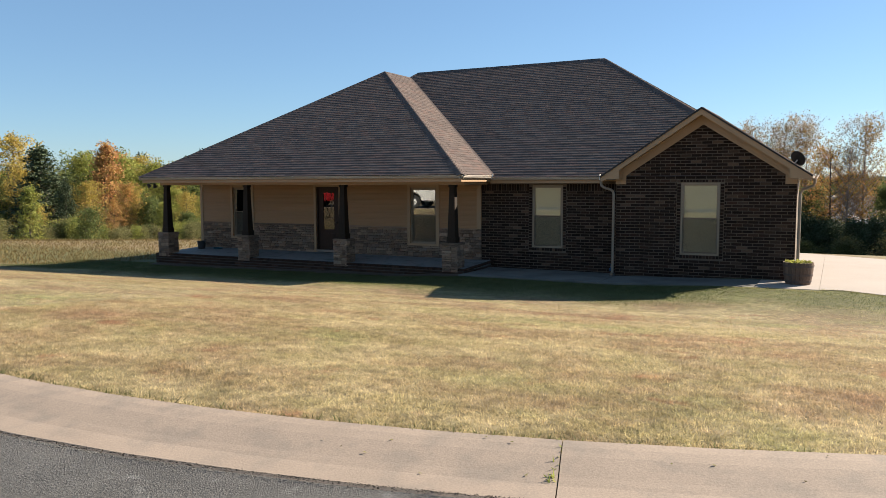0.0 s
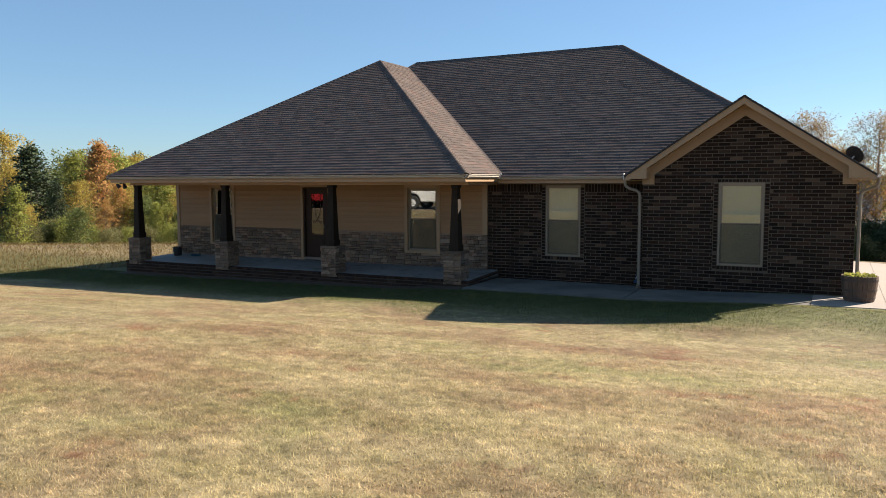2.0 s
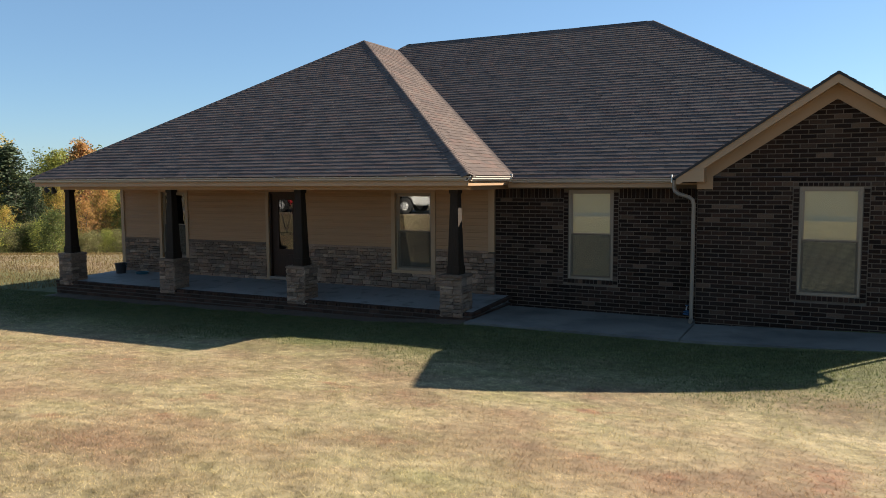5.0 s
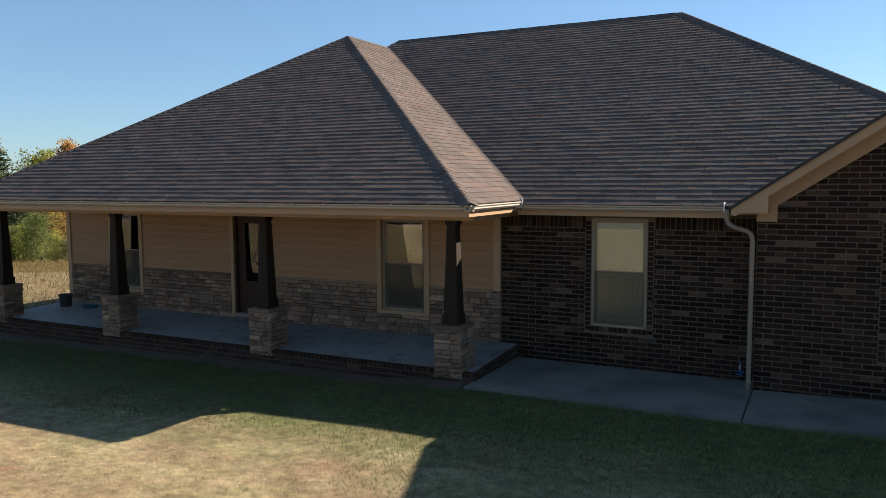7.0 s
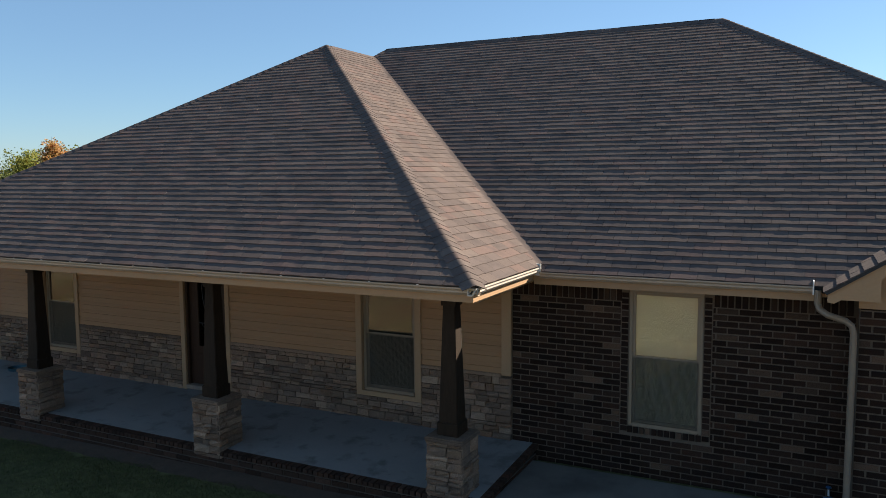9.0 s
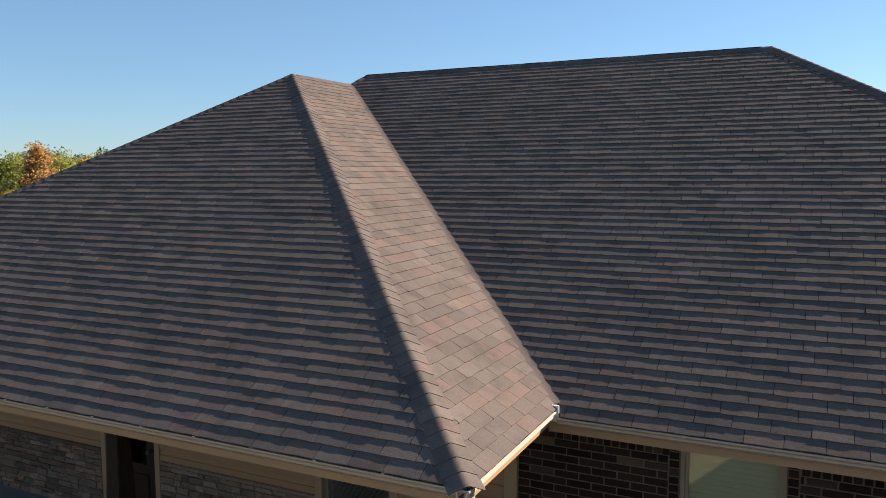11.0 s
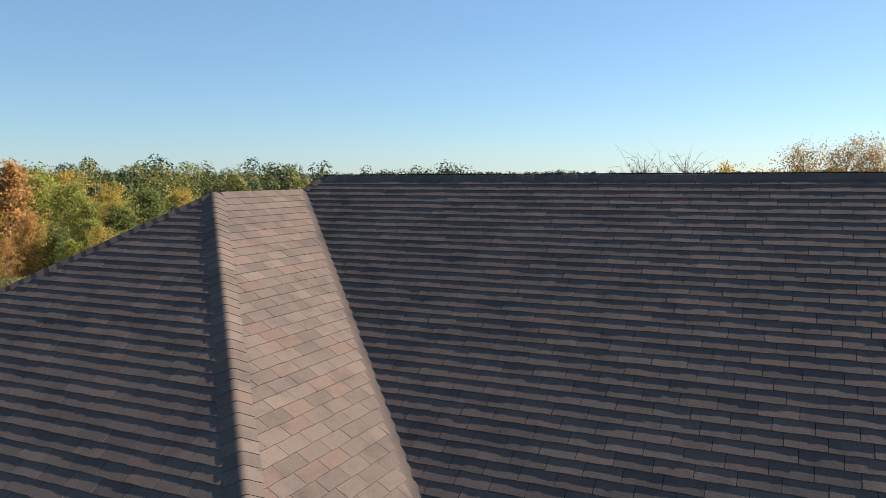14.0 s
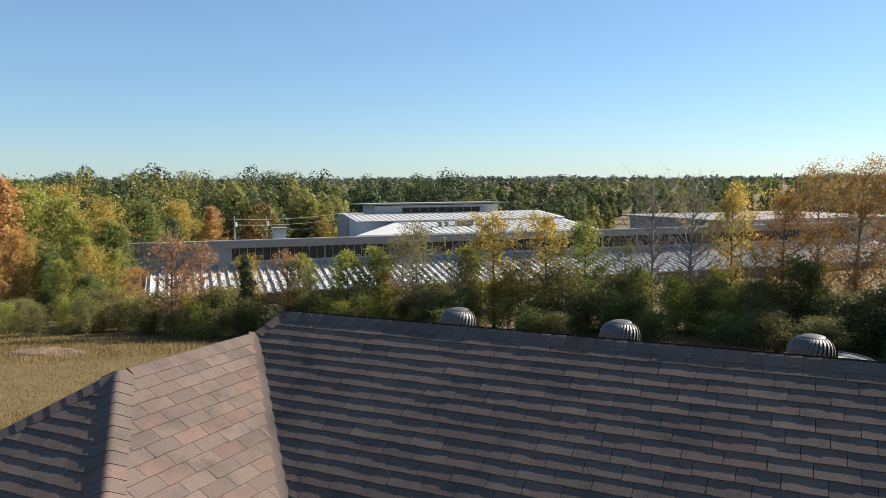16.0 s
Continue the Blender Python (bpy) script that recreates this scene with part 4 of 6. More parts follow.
# gutters


def gutter(pts, z, out, name="gutter", ends=True, material=M_gutter):
    """K-style gutter along a straight run from pts[0] to pts[1]; out: the way it hangs out."""
    (xa, ya), (xb, yb) = pts
    prof = [(0.0, 0.0), (0.0, -0.085), (0.055, -0.085), (0.085, -0.055), (0.085, -0.035), (0.105, -0.015), (0.105, 0.0), (0.090, 0.0), (0.090, -0.012), (0.070, -0.045), (0.050, -0.072), (0.012, -0.072), (0.012, 0.0)]
    bm = bmesh.new()
    rows = []
    for x, y in ((xa, ya), (xb, yb)):
        rows.append([bm.verts.new((x + out[0] * d, y + out[1] * d, z + h)) for d, h in prof])
    n_ = len(prof)
    for k in range(n_):
        bm.faces.new((rows[0][k], rows[0][(k + 1) % n_], rows[1][(k + 1) % n_], rows[1][k]))
    bm.faces.new(rows[0])
    bm.faces.new(rows[1][::-1])
    bmesh.ops.recalc_face_normals(bm, faces=bm.faces[:])
    return part(name, bm, material, house, "pressed metal gutter")


g1 = gutter([(XL - 0.02, YF + 0.10), (XR + 0.010, YF + 0.10)], 2.55, (0, -1))
g2 = gutter([(XR - 0.09, YF - 0.009), (XR - 0.09, 0.02)], 2.552, (1, 0), material=M_sunlit_gutter)
g3 = gutter([(XR + 0.02, 0.08), (3.96, 0.08)], 2.50, (0, -1))
part("end_cap", boxes((XR - 0.085, 0.02, 2.45, XR + 0.03, 0.035, 2.60)), M_white, g2, "white folded gutter end")
part("end_cap", boxes((3.955, -0.03, 2.41, 3.97, 0.075, 2.56)), M_white, g3, "white folded gutter end")
bm = bmesh.new()
for x in np.arange(XL + 0.3, XR, 0.61):
    box(bm, x - 0.012, YF - 0.004, 2.552, x + 0.012, YF + 0.11, 2.558)
part("hangers", bm, M_white, g1, "pale gutter hanger straps")


def downspout(x, y, z_top, side, foot_y):
    """Rectangular downspout with an elbow back to the wall."""
    bm = bmesh.new()
    pts = [(x, y, z_top), (x, y, z_top - 0.14), (x + 0.02, y - 0.02, z_top - 0.20), (x + 0.10, y - 0.05, z_top - 0.25), (x + 0.27, foot_y - 0.07, z_top - 0.30),
           (x + 0.33, foot_y - 0.07, z_top - 0.35), (x + 0.35, foot_y - 0.07, z_top - 0.44), (x + 0.35, foot_y - 0.07, 0.03), (x + 0.35, foot_y - 0.09, -0.03), (x + 0.35, foot_y - 0.2, -0.06)]
    tube(bm, pts, 0.036, 8)
    d = part("downspout", bm, M_spout, house, "bronze-beige downspout with elbow")
    return d


downspout(4.01, -0.02, 2.46, 1, 0.0)
bm = bmesh.new()
tube(bm, [(9.11, -0.25, 2.44), (9.11, -0.25, 2.34), (9.08, -0.22, 2.26), (8.86, -0.07, 2.17), (8.80, -0.05, 2.08), (8.80, -0.05, 0.10), (8.80, -0.15, 0.02)], 0.036, 8)
part("downspout", bm, M_spout, house, "bronze-beige downspout with elbow")
gutter([(GX + 2.49, -0.38), (GX + 2.49, 1.2)], 2.50, (1, 0))

# ---------------------------------------------------------------- the roof
SH, SW, BUTT = 0.143, 0.305, 0.0102      # shingle exposure, tab width, butt thickness


class Slope:
    """A roof plane: o on its eave line, u along the eave, v up the slope."""

    def __init__(self, o, u, v):
        self.o, self.u, self.v = Vector(o), Vector(u).normalized(), Vector(v).normalized()
        w = self.u.cross(self.v)
        self.m = Matrix((self.u, self.v, w)).transposed().to_4x4()
        self.m.translation = self.o

    def uv(self, p):
        d = Vector(p) - self.o
        return d.dot(self.u), d.dot(self.v)


def tab(size):
    """A shingle tab whose butt edge wavers a little; it may be trimmed to a hip or valley.
    size: left and right at the butt, left and right above, length, butt, variant."""
    p, q, pt, qt, l, b, k = size
    g, n_ = 0.0024, 5
    wave = [0.92 + 0.18 * (0.5 + 0.5 * math.sin(2.3 * i + 1.9 * k) * math.cos(0.7 * i + 5.1 * k)) for i in range(n_)]
    slip = [0.0025 * math.sin(1.7 * i + 2.6 * k) for i in range(n_)]
    vs, fs = [], []
    for row in range(3):
        for i in range(n_):
            t = i / (n_ - 1)
            xb, xt = p + g + (q - p - 2 * g) * t, pt + g + (qt - pt - 2 * g) * t
            vs.append(((xb, slip[i], -0.002), (xb, slip[i], b * wave[i]), (xt, l, 0.001))[row])
    for row in range(2):
        fs += [(row * n_ + i, row * n_ + i + 1, row * n_ + n_ + i + 1, row * n_ + n_ + i) for i in range(n_ - 1)]
    m_ = len(vs)
    vs += [vs[0], vs[n_], vs[2 * n_], (pt + g, l, -0.004), vs[n_ - 1], vs[2 * n_ - 1], vs[3 * n_ - 1], (qt - g, l, -0.004)]
    fs += [(m_, m_ + 1, m_ + 2, m_ + 3), (m_ + 4, m_ + 7, m_ + 6, m_ + 5)]
    return vs, fs


tab_cache = {}


def tab_mesh(size):
    key = tuple(round(s, 4) for s in size)
    if key not in tab_cache:
        v, f = tab(size)
        tab_cache[key] = raw_mesh("shingle", np.array(v), np.array(f), M_shingle)
    return tab_cache[key]


def inside_span(poly, s):
    """The u-span of a convex outline at height s."""
    hits = []
    for (u0, s0), (u1, s1) in zip(poly, poly[1:] + poly[:1]):
        if (s0 - s) * (s1 - s) <= 0 and abs(s1 - s0) > 1e-9:
            hits.append(u0 + (u1 - u0) * (s - s0) / (s1 - s0))
    return (min(hits), max(hits)) if len(hits) > 1 else None


ROOFS = []


def roof_face(slope, corners, label, near=None, limit=300, shingled=True, thick=0.10):
    """The deck of a roof plane with its shingles, laid course by course."""
    poly = [slope.uv(c) for c in corners]
    bm = bmesh.new()
    prism(bm, poly, "z", -thick, -0.006)
    deck = part("roof_slope", bm, M_felt, house, label)
    deck.matrix_basis = slope.m
    top = max(p[1] for p in poly)
    if shingled:
        spots, r, s = [], 0, min(p[1] for p in poly) - 0.01
        rng = random.Random(len(ROOFS) + 3)
        low, left = min(p[1] for p in poly), min(p[0] for p in poly)
        while s < top - 0.02:
            s1 = min(s + SH, top - 1e-3)
            lo, hi = inside_span(poly, max(s, low + 1e-4)), inside_span(poly, s1)
            if lo and hi:
                u = left - SW + (rng.uniform(-0.009, 0.009) - r * SW / 3) % SW
                while u + SW < min(lo[0], hi[0]):
                    u += SW
                while u < max(lo[1], hi[1]):
                    p, q = max(u, lo[0]), min(u + SW, lo[1])
                    pt, qt = max(u, hi[0]), min(u + SW, hi[1])
                    bt, form = rng.choice((BUTT, BUTT, BUTT * 0.88, BUTT * 1.14)), rng.randrange(7)
                    if p > q:
                        p = q = (lo[0] if u + SW < lo[0] + 1e-6 or abs(p - lo[0]) < 1e-6 else lo[1])
                    if pt > qt:
                        pt = qt = (hi[0] if abs(pt - hi[0]) < 1e-6 else hi[1])
                    if q - p + qt - pt > 0.02:
                        whole = q - p > SW - 1e-4 and qt - pt > SW - 1e-4
                        size = (0, SW, 0, SW, s1 - s + 0.012, bt, form) if whole else (0, q - p, pt - p, qt - p, s1 - s + 0.004, bt, form)
                        spots.append((Matrix.Translation((p, s + (rng.uniform(-0.003, 0.003) if whole else 0), 0)), size))
                    u += SW
            s += SH
            r += 1
        ROOFS.append((deck, spots, near, limit, slope))
    return deck


S_front = Slope((XL, YF, E0), (1, 0, 0), (0, 1, KF))
S_flank = Slope((XR, YF, E0), (0, 1, 0), (-1, 0, KS))
S_main = Slope((XR, 0, 2.51), (1, 0, 0), (0, 1, K))
S_left = Slope((XL, YB, E0), (0, -1, 0), (1, 0, KL))
S_right = Slope((XE, 0, 2.51), (0, 1, 0), (-1, 0, K))
S_back = Slope((XE, YB, 2.51), (-1, 0, 0), (0, -1, K))
peak = (AX, AY, AZ)
VJ = (AX, (AZ - 2.51) / K, AZ)                    # where the wing's ridge meets the main slope
XC = 7.72                                         # the right-hand slope stops behind the gable
HC = (XC, (XE - XC) * RY / (XE - RR), 2.51 + K * (XE - XC) * RY / (XE - RR))
HB = (XC, YB - HC[1], HC[2])
VB = (XR, (E0 - 2.51) / K, E0)                    # foot of the valley
roof_face(S_front, [(XL, YF, E0), (XR, YF, E0), peak], "brown-grey three-tab shingles over the porch", near=(6.8, 5.0, 0))
roof_face(S_flank, [(XR, YF, E0), VB, VJ, peak], "sunlit pinkish-tan shingles on the porch flank", near=(4, 6, 0))
roof_face(S_main, [(XR + 0.05, 0, 2.51), (XC, 0, 2.51), HC, (RR, RY, RZ), (RL, RY, RZ), VJ, VB], "brown-grey three-tab shingles on the main roof", near=(-2.5, 6.6, 0))
roof_face(S_left, [(XL, YB, E0), (XL, YF, E0), peak, VJ, (RL, RY, RZ)], "shingles on the far side of the roof", shingled=False)
roof_face(S_right, [HC, HB, (RR, RY, RZ)], "shingles on the sunny side of the roof", near=(6, 7, 0), limit=60)
roof_face(S_back, [(XC, YB, 2.51), (XL, YB, 2.51), (RL, RY, RZ), (RR, RY, RZ), HB], "shingles on the rear of the roof", near=(5, 7.8, 0), limit=60)
GTOP = 4.17
gl, gr_ = GX - 2.50, GX + 2.50
zl = GTOP - KG * 2.50
gy = lambda x: max(0.0, (GTOP - KG * abs(x - GX) - 2.51) / K)
S_gl = Slope((gl, -0.43, zl), (0, -1, 0), (1, 0, KG))
S_gr = Slope((gr_, -0.43, zl), (0, 1, 0), (-1, 0, KG))
roof_face(S_gl, [(gl, 0.0, zl), (gl, -0.43, zl), (GX, -0.43, GTOP), (GX, gy(GX), GTOP)], "shingles on the brick gable", limit=80, near=(0, 2, 0), thick=0.035)
roof_face(S_gr, [(gr_, -0.43, zl), (gr_, 1.2, zl), (GX, gy(GX) + 0.3, GTOP), (GX, -0.43, GTOP)], "shingles on the sunny side of the brick gable", limit=60, near=(0, 2, 0), thick=0.035)


def folded(name, prof, lift, d, top, length):
    """One bent shingle: a smooth upper face and the thickness of its butt."""
    n_ = len(prof)
    vs = [tuple(p + d * t + top * (l + h)) for t, h in ((0.0, 0.008), (length, 0.002)) for p, l in zip(prof, lift)]
    f = [(k, k + 1, n_ + k + 1, n_ + k) for k in range(n_ - 1)]
    vs += [tuple(p + top * (l + 0.008 - e)) for e in (0.0, 0.007) for p, l in zip(prof, lift)]
    f += [(2 * n_ + k, 3 * n_ + k, 3 * n_ + k + 1, 2 * n_ + k + 1) for k in range(n_ - 1)]
    me = raw_mesh(name, np.array(vs), np.array(f), M_shingle)
    for k, p in enumerate(me.polygons):
        p.use_smooth = k < n_ - 1
    return me


def woven_valley(a, b, sa, sb, parent, width=0.075):
    """The soft woven bend along the valley from a up to b, between the slopes sa and sb."""
    a, b = Vector(a), Vector(b)
    d = (b - a).normalized()
    na, nb = normal(sa), normal(sb)
    ua, ub = na.cross(d).normalized(), d.cross(nb).normalized()
    if ua.dot(nb) < 0:
        ua = -ua
    if ub.dot(na) < 0:
        ub = -ub
    top = (na + nb).normalized()
    prof = [(ua * (1 - t) ** 2 + ub * t * t) * width for t in (k / 10 for k in range(11))]
    lift = [0.001 + 0.006 * math.sin(math.pi * k / 10) for k in range(11)]
    vs = [tuple(a + p + d * t + top * l) for t in (0.02, (b - a).length) for p, l in zip(prof, lift)]
    me = raw_mesh("valley", np.array(vs), np.array([(k, k + 1, k + 12, k + 11) for k in range(10)]), M_shingle_rest)
    for p in me.polygons:
        p.use_smooth = True
    piece("valley", me, parent, parent.matrix_basis.inverted())


def caps(a, b, na, nb, parent, step=0.145, width=0.15, up=True):
    """Overlapping folded cap shingles along a ridge or hip from the low end a to b; na, nb: normals of its two slopes."""
    a, b = Vector(a), Vector(b)
    d = (b - a).normalized()
    ua = Vector(na).normalized().cross(d).normalized()
    ub = d.cross(Vector(nb).normalized()).normalized()
    top = ((Vector(na).normalized() + Vector(nb).normalized()) / 2).normalized()
    if ua.dot(Vector(nb)) > 0:
        ua = -ua
    if ub.dot(Vector(na)) > 0:
        ub = -ub
    key_len = step + 0.02
    arc = [(1.0, 0.0), (0.6, 0.0), (0.30, 0.0), (0.19, 0.012), (0.10, 0.05), (0.05, 0.10), (0.012, 0.19), (0.0, 0.30), (0.0, 0.6), (0.0, 1.0)]
    prof = [(ua * p + ub * q) * width for p, q in arc]
    lift = [0.004 + 0.014 * math.sin(math.pi * k / 9) for k in range(10)]
    me = folded("ridge_cap", prof, lift, d, top, key_len)
    n_ = int((b - a).length / step)
    inv = parent.matrix_basis.inverted()
    for i in range(n_):
        piece("ridge_cap", me, parent, inv @ Matrix.Translation(a + d * (i * step)))


def normal(s):
    return s.m.to_3x3() @ Vector((0, 0, 1))


decks = [r[0] for r in ROOFS]
RIDGES = [
    ((RR, RY, RZ), (RL, RY, RZ), S_main, S_back, 2),
    (VJ, (RL, RY, RZ), S_left, S_main, 2),
    (HC, (RR, RY, RZ), S_main, S_right, 2),
    ((XR, YF, E0), peak, S_front, S_flank, 1),
    ((XL, YF, E0), peak, S_left, S_front, 0),
    (VJ, (AX, AY + 0.02, AZ), S_flank, S_left, 1),
    ((GX, gy(GX), GTOP), (GX, -0.43, GTOP), S_gl, S_gr, 5),
]


# turbine vents behind the ridge


def turbine_vent():
    v = empty("turbine_vent", label="ribbed aluminium turbine vent on the rear roof slope", category="roof vent", group="vents along the ridge")
    bm = bmesh.new()
    lathe(bm, [(0.19, -0.45), (0.15, -0.05), (0.15, 0.08), (0.17, 0.09)], 20)
    part("collar", bm, M_vent, v)
    n_ = 30
    bm = bmesh.new()
    wide, rows = 2 * math.pi / n_, []
    for j in range(12):
        a = math.radians(-46 + 118 * j / 11)
        r, z, tw = 0.262 * math.cos(a) ** 0.62, 0.205 + 0.185 * math.sin(a), 0.55 * j / 11
        rows.append((bm.verts.new((r * math.cos(tw), r * math.sin(tw), z)),
                     bm.verts.new(((r - 0.006) * math.cos(tw + wide * 0.45), (r - 0.006) * math.sin(tw + wide * 0.45), z)),
                     bm.verts.new(((r - 0.017) * math.cos(tw + wide * 1.0), (r - 0.017) * math.sin(tw + wide * 1.0), z))))
    for p, q in zip(rows, rows[1:]):
        for i in range(2):
            bm.faces.new((p[i], p[i + 1], q[i + 1], q[i]))
    fin = mesh_of("fin", bm, M_vent)
    for k in range(n_):
        piece("fin", fin, v, pose(0, 0, 0, 0, 0, 360 * k / n_))
    bm = bmesh.new()
    lathe(bm, [(0.128, 0.368), (0.132, 0.380), (0.110, 0.391), (0.075, 0.399), (0.035, 0.404), (0.001, 0.405)], 24)
    part("crown", bm, M_vent, v, "pale domed cap")
    bm = bmesh.new()
    lathe(bm, [(0.001, 0.06), (0.15, 0.08), (0.215, 0.15), (0.228, 0.21), (0.20, 0.28), (0.12, 0.345), (0.001, 0.37)], 18)
    part("core", bm, M_black, v)
    return v


first = turbine_vent()
first.matrix_basis = pose(-3.58, 7.72, 6.32) @ Matrix.Diagonal((0.85, 0.85, 0.90, 1))
for x in (-1.72, 0.08):
    copy_thing(first, pose(x, 7.72, 6.32, 0, 0, 40 * x))

# ---------------------------------------------------------------- loose things at the house


def garden_pool(x, y, z, r, h):
    """A round pool above ground: a banded wall, a dark rim and a crinkled cover that sags."""
    p = empty("garden_pool", pose(x, y, z), label="round above-ground pool with dark rim and crinkled pale cover", category="pool")
    bm = bmesh.new()
    lathe(bm, [(r * 0.97, -0.5), (r * 0.97, h * 0.3), (r * 0.985, h * 0.33), (r * 0.97, h * 0.36), (r * 0.97, h - 0.02)], 40)
    part("wall", bm, M_pool, p)
    bm = bmesh.new()
    lathe(bm, [(r * 0.95, h - 0.04), (r * 1.01, h - 0.04), (r * 1.02, h), (r * 1.0, h + 0.03), (r * 0.96, h + 0.03), (r * 0.95, h - 0.04)], 40)
    part("rim", bm, M_pool, p, "dark blue-grey rim")
    bm = bmesh.new()
    rings = []
    for i in range(17):
        q = r * 0.965 * (1 - i / 16.5)
        rings.append([bm.verts.new((q * math.cos(a), q * math.sin(a), h - 0.01 - 0.16 * (1 - (q / r) ** 2)
                      + 0.22 * noise.noise((q * math.cos(a) * 1.1, q * math.sin(a) * 1.1, 4.0)) * min(1, i / 3) + 0.03 * math.sin(9 * a + 2 * q) * min(1, i / 3)))
                      for a in (2 * math.pi * k / 48 for k in range(48))])
    for u, v in zip(rings, rings[1:]):
        for k in range(48):
            bm.faces.new((u[k], u[(k + 1) % 48], v[(k + 1) % 48], v[k]))
    bm.faces.new(rings[-1])
    part("cover", bm, M_cover, p, "crinkled pale grey plastic cover")
    return p


garden_pool(1.35, 52.4, gz(1.35, 52.4), 2.6, 1.2)


def barrel_planter():
    p = empty("barrel_planter", pose(8.84, -0.62, 0.0), label="half oak barrel planter with withered plants by the brick corner", category="planter")
    n_ = 22
    prof = [(0.270, 0.0), (0.300, 0.16), (0.322, 0.34), (0.330, 0.50)]
    for k in range(n_):
        a0, a1 = 2 * math.pi * (k + 0.03) / n_, 2 * math.pi * (k + 0.97) / n_
        bm = bmesh.new()
        rows = []
        for r, z in prof:
            rows.append([bm.verts.new((rr * math.cos(a), rr * math.sin(a), z)) for rr, a in ((r, a0), (r, a1), (r - 0.025, a1), (r - 0.025, a0))])
        for u, v in zip(rows, rows[1:]):
            for i in range(4):
                bm.faces.new((u[i], u[(i + 1) % 4], v[(i + 1) % 4], v[i]))
        bm.faces.new(rows[0][::-1])
        bm.faces.new(rows[-1])
        part("stave", bm, M_barrel, p)
    for z, r in ((0.05, 0.283), (0.20, 0.309), (0.40, 0.329)):
        bm = bmesh.new()
        lathe(bm, [(r, z), (r + 0.004, z), (r + 0.008, z + 0.045), (r + 0.002, z + 0.045)], 32)
        part("hoop", bm, M_iron, p, "rusty iron hoop")
    bm = bmesh.new()
    lathe(bm, [(0.001, 0.455), (0.15, 0.46), (0.305, 0.44)], 20)
    part("soil", bm, M_soil, p)
    rng = np.random.default_rng(4)
    n2 = 260
    r, a = 0.29 * np.sqrt(rng.random(n2)), rng.uniform(0, 6.28, n2)
    c = np.stack([r * np.cos(a), r * np.sin(a), 0.46 + 0.07 * rng.random(n2)], 1)
    p1, p2 = rng.normal(0, 0.022, (n2, 3)), rng.normal(0, 0.022, (n2, 3))
    vs = np.stack([c - p1, c + p2, c + p1, c - p2], 1).reshape(-1, 3)
    leaves = new("leaves", raw_mesh("leaves", vs, np.arange(4 * n2).reshape(n2, 4), LEAF["lime"]))
    leaves.parent = p
    return p


barrel_planter()


def satellite_dish():
    d = empty("satellite_dish", pose(8.60, 1.00, 2.68) @ Matrix.Scale(0.66, 4), label="dark grey satellite dish on the roof edge", category="satellite dish")
    bm = bmesh.new()
    tube(bm, [(0, 0, 0), (0, 0, 0.18), (0.10, -0.02, 0.32)], 0.02, 8)
    part("mast", bm, M_steel, d)
    part("foot", boxes((-0.07, -0.05, -0.05, 0.07, 0.05, 0.02), bevel=0.006), M_steel, d)
    bm = bmesh.new()
    n_, rings = 28, []
    for r in (0.001, 0.12, 0.22, 0.30):
        rings.append([bm.verts.new((r * math.cos(t) * 1.05, r * math.sin(t), 0.45 * r * r)) for t in (2 * math.pi * k / n_ for k in range(n_))])
    for u, v in zip(rings, rings[1:]):
        for k in range(n_):
            bm.faces.new((u[k], u[(k + 1) % n_], v[(k + 1) % n_], v[k]))
    bmesh.ops.solidify(bm, geom=bm.faces[:], thickness=0.006)
    bowl = part("bowl", bm, M_black, d, "dark grey oval reflector")
    bowl.matrix_basis = look((0.10, -0.02, 0.36), (1.2, 1.4, 1.15)) @ pose(0, 0, 0, 180, 0, 0)
    bm = bmesh.new()
    tube(bm, [(0.10, -0.02, 0.30), (0.42, 0.34, 0.46)], 0.012, 6)
    arm = part("arm", bm, M_steel, d)
    part("receiver", boxes((0.40, 0.32, 0.45, 0.48, 0.40, 0.52), bevel=0.01), M_steel, arm)
    return d


satellite_dish()


def flood_light():
    f = empty("flood_light", pose(-11.12, -1.35, 2.40), label="twin dark bell floodlights under the porch eave corner", category="light")
    part("plate", boxes((-0.06, -0.06, -0.025, 0.06, 0.06, 0.0), bevel=0.008), M_black, f)
    for s in (-1, 1):
        bm = bmesh.new()
        lathe(bm, [(0.022, 0.10), (0.045, 0.08), (0.052, 0.02), (0.068, -0.04), (0.062, -0.04), (0.046, 0.02)], 16)
        h = part("lamp_head", bm, M_black, f)
        h.matrix_basis = pose(s * 0.13, -0.03, -0.13, 30, s * 22, 0)
        bm = bmesh.new()
        tube(bm, [(0, 0, -0.02), (s * 0.10, -0.03, -0.05)], 0.014, 6)
        part("arm", bm, M_black, f)
    return f


flood_light()
tub = empty("bucket", pose(-10.30, -0.02, 0.064), label="black plastic bucket on the porch floor", category="bucket")
bm = bmesh.new()
lathe(bm, [(0.001, 0.0), (0.12, 0.0), (0.15, 0.26), (0.158, 0.26), (0.158, 0.275), (0.145, 0.275), (0.115, 0.02), (0.001, 0.02)], 22)
part("body", bm, M_black, tub)
bm = bmesh.new()
tube(bm, [(0.15 * math.cos(t), 0.15 * math.sin(t), 0.26 - 0.12 * math.sin(t)) for t in np.linspace(0, math.pi, 12)], 0.004, 5)
part("handle", bm, M_steel, tub)
M_teal = mat("teal_plastic", (0.03, 0.10, 0.13), (0.025, 0.08, 0.10), 0.1, 0.01, 0.5, 0.05)
dishp = empty("pet_dish", pose(-9.65, 0.1, 0.069), label="small teal dish on the porch floor", category="dish")
bm = bmesh.new()
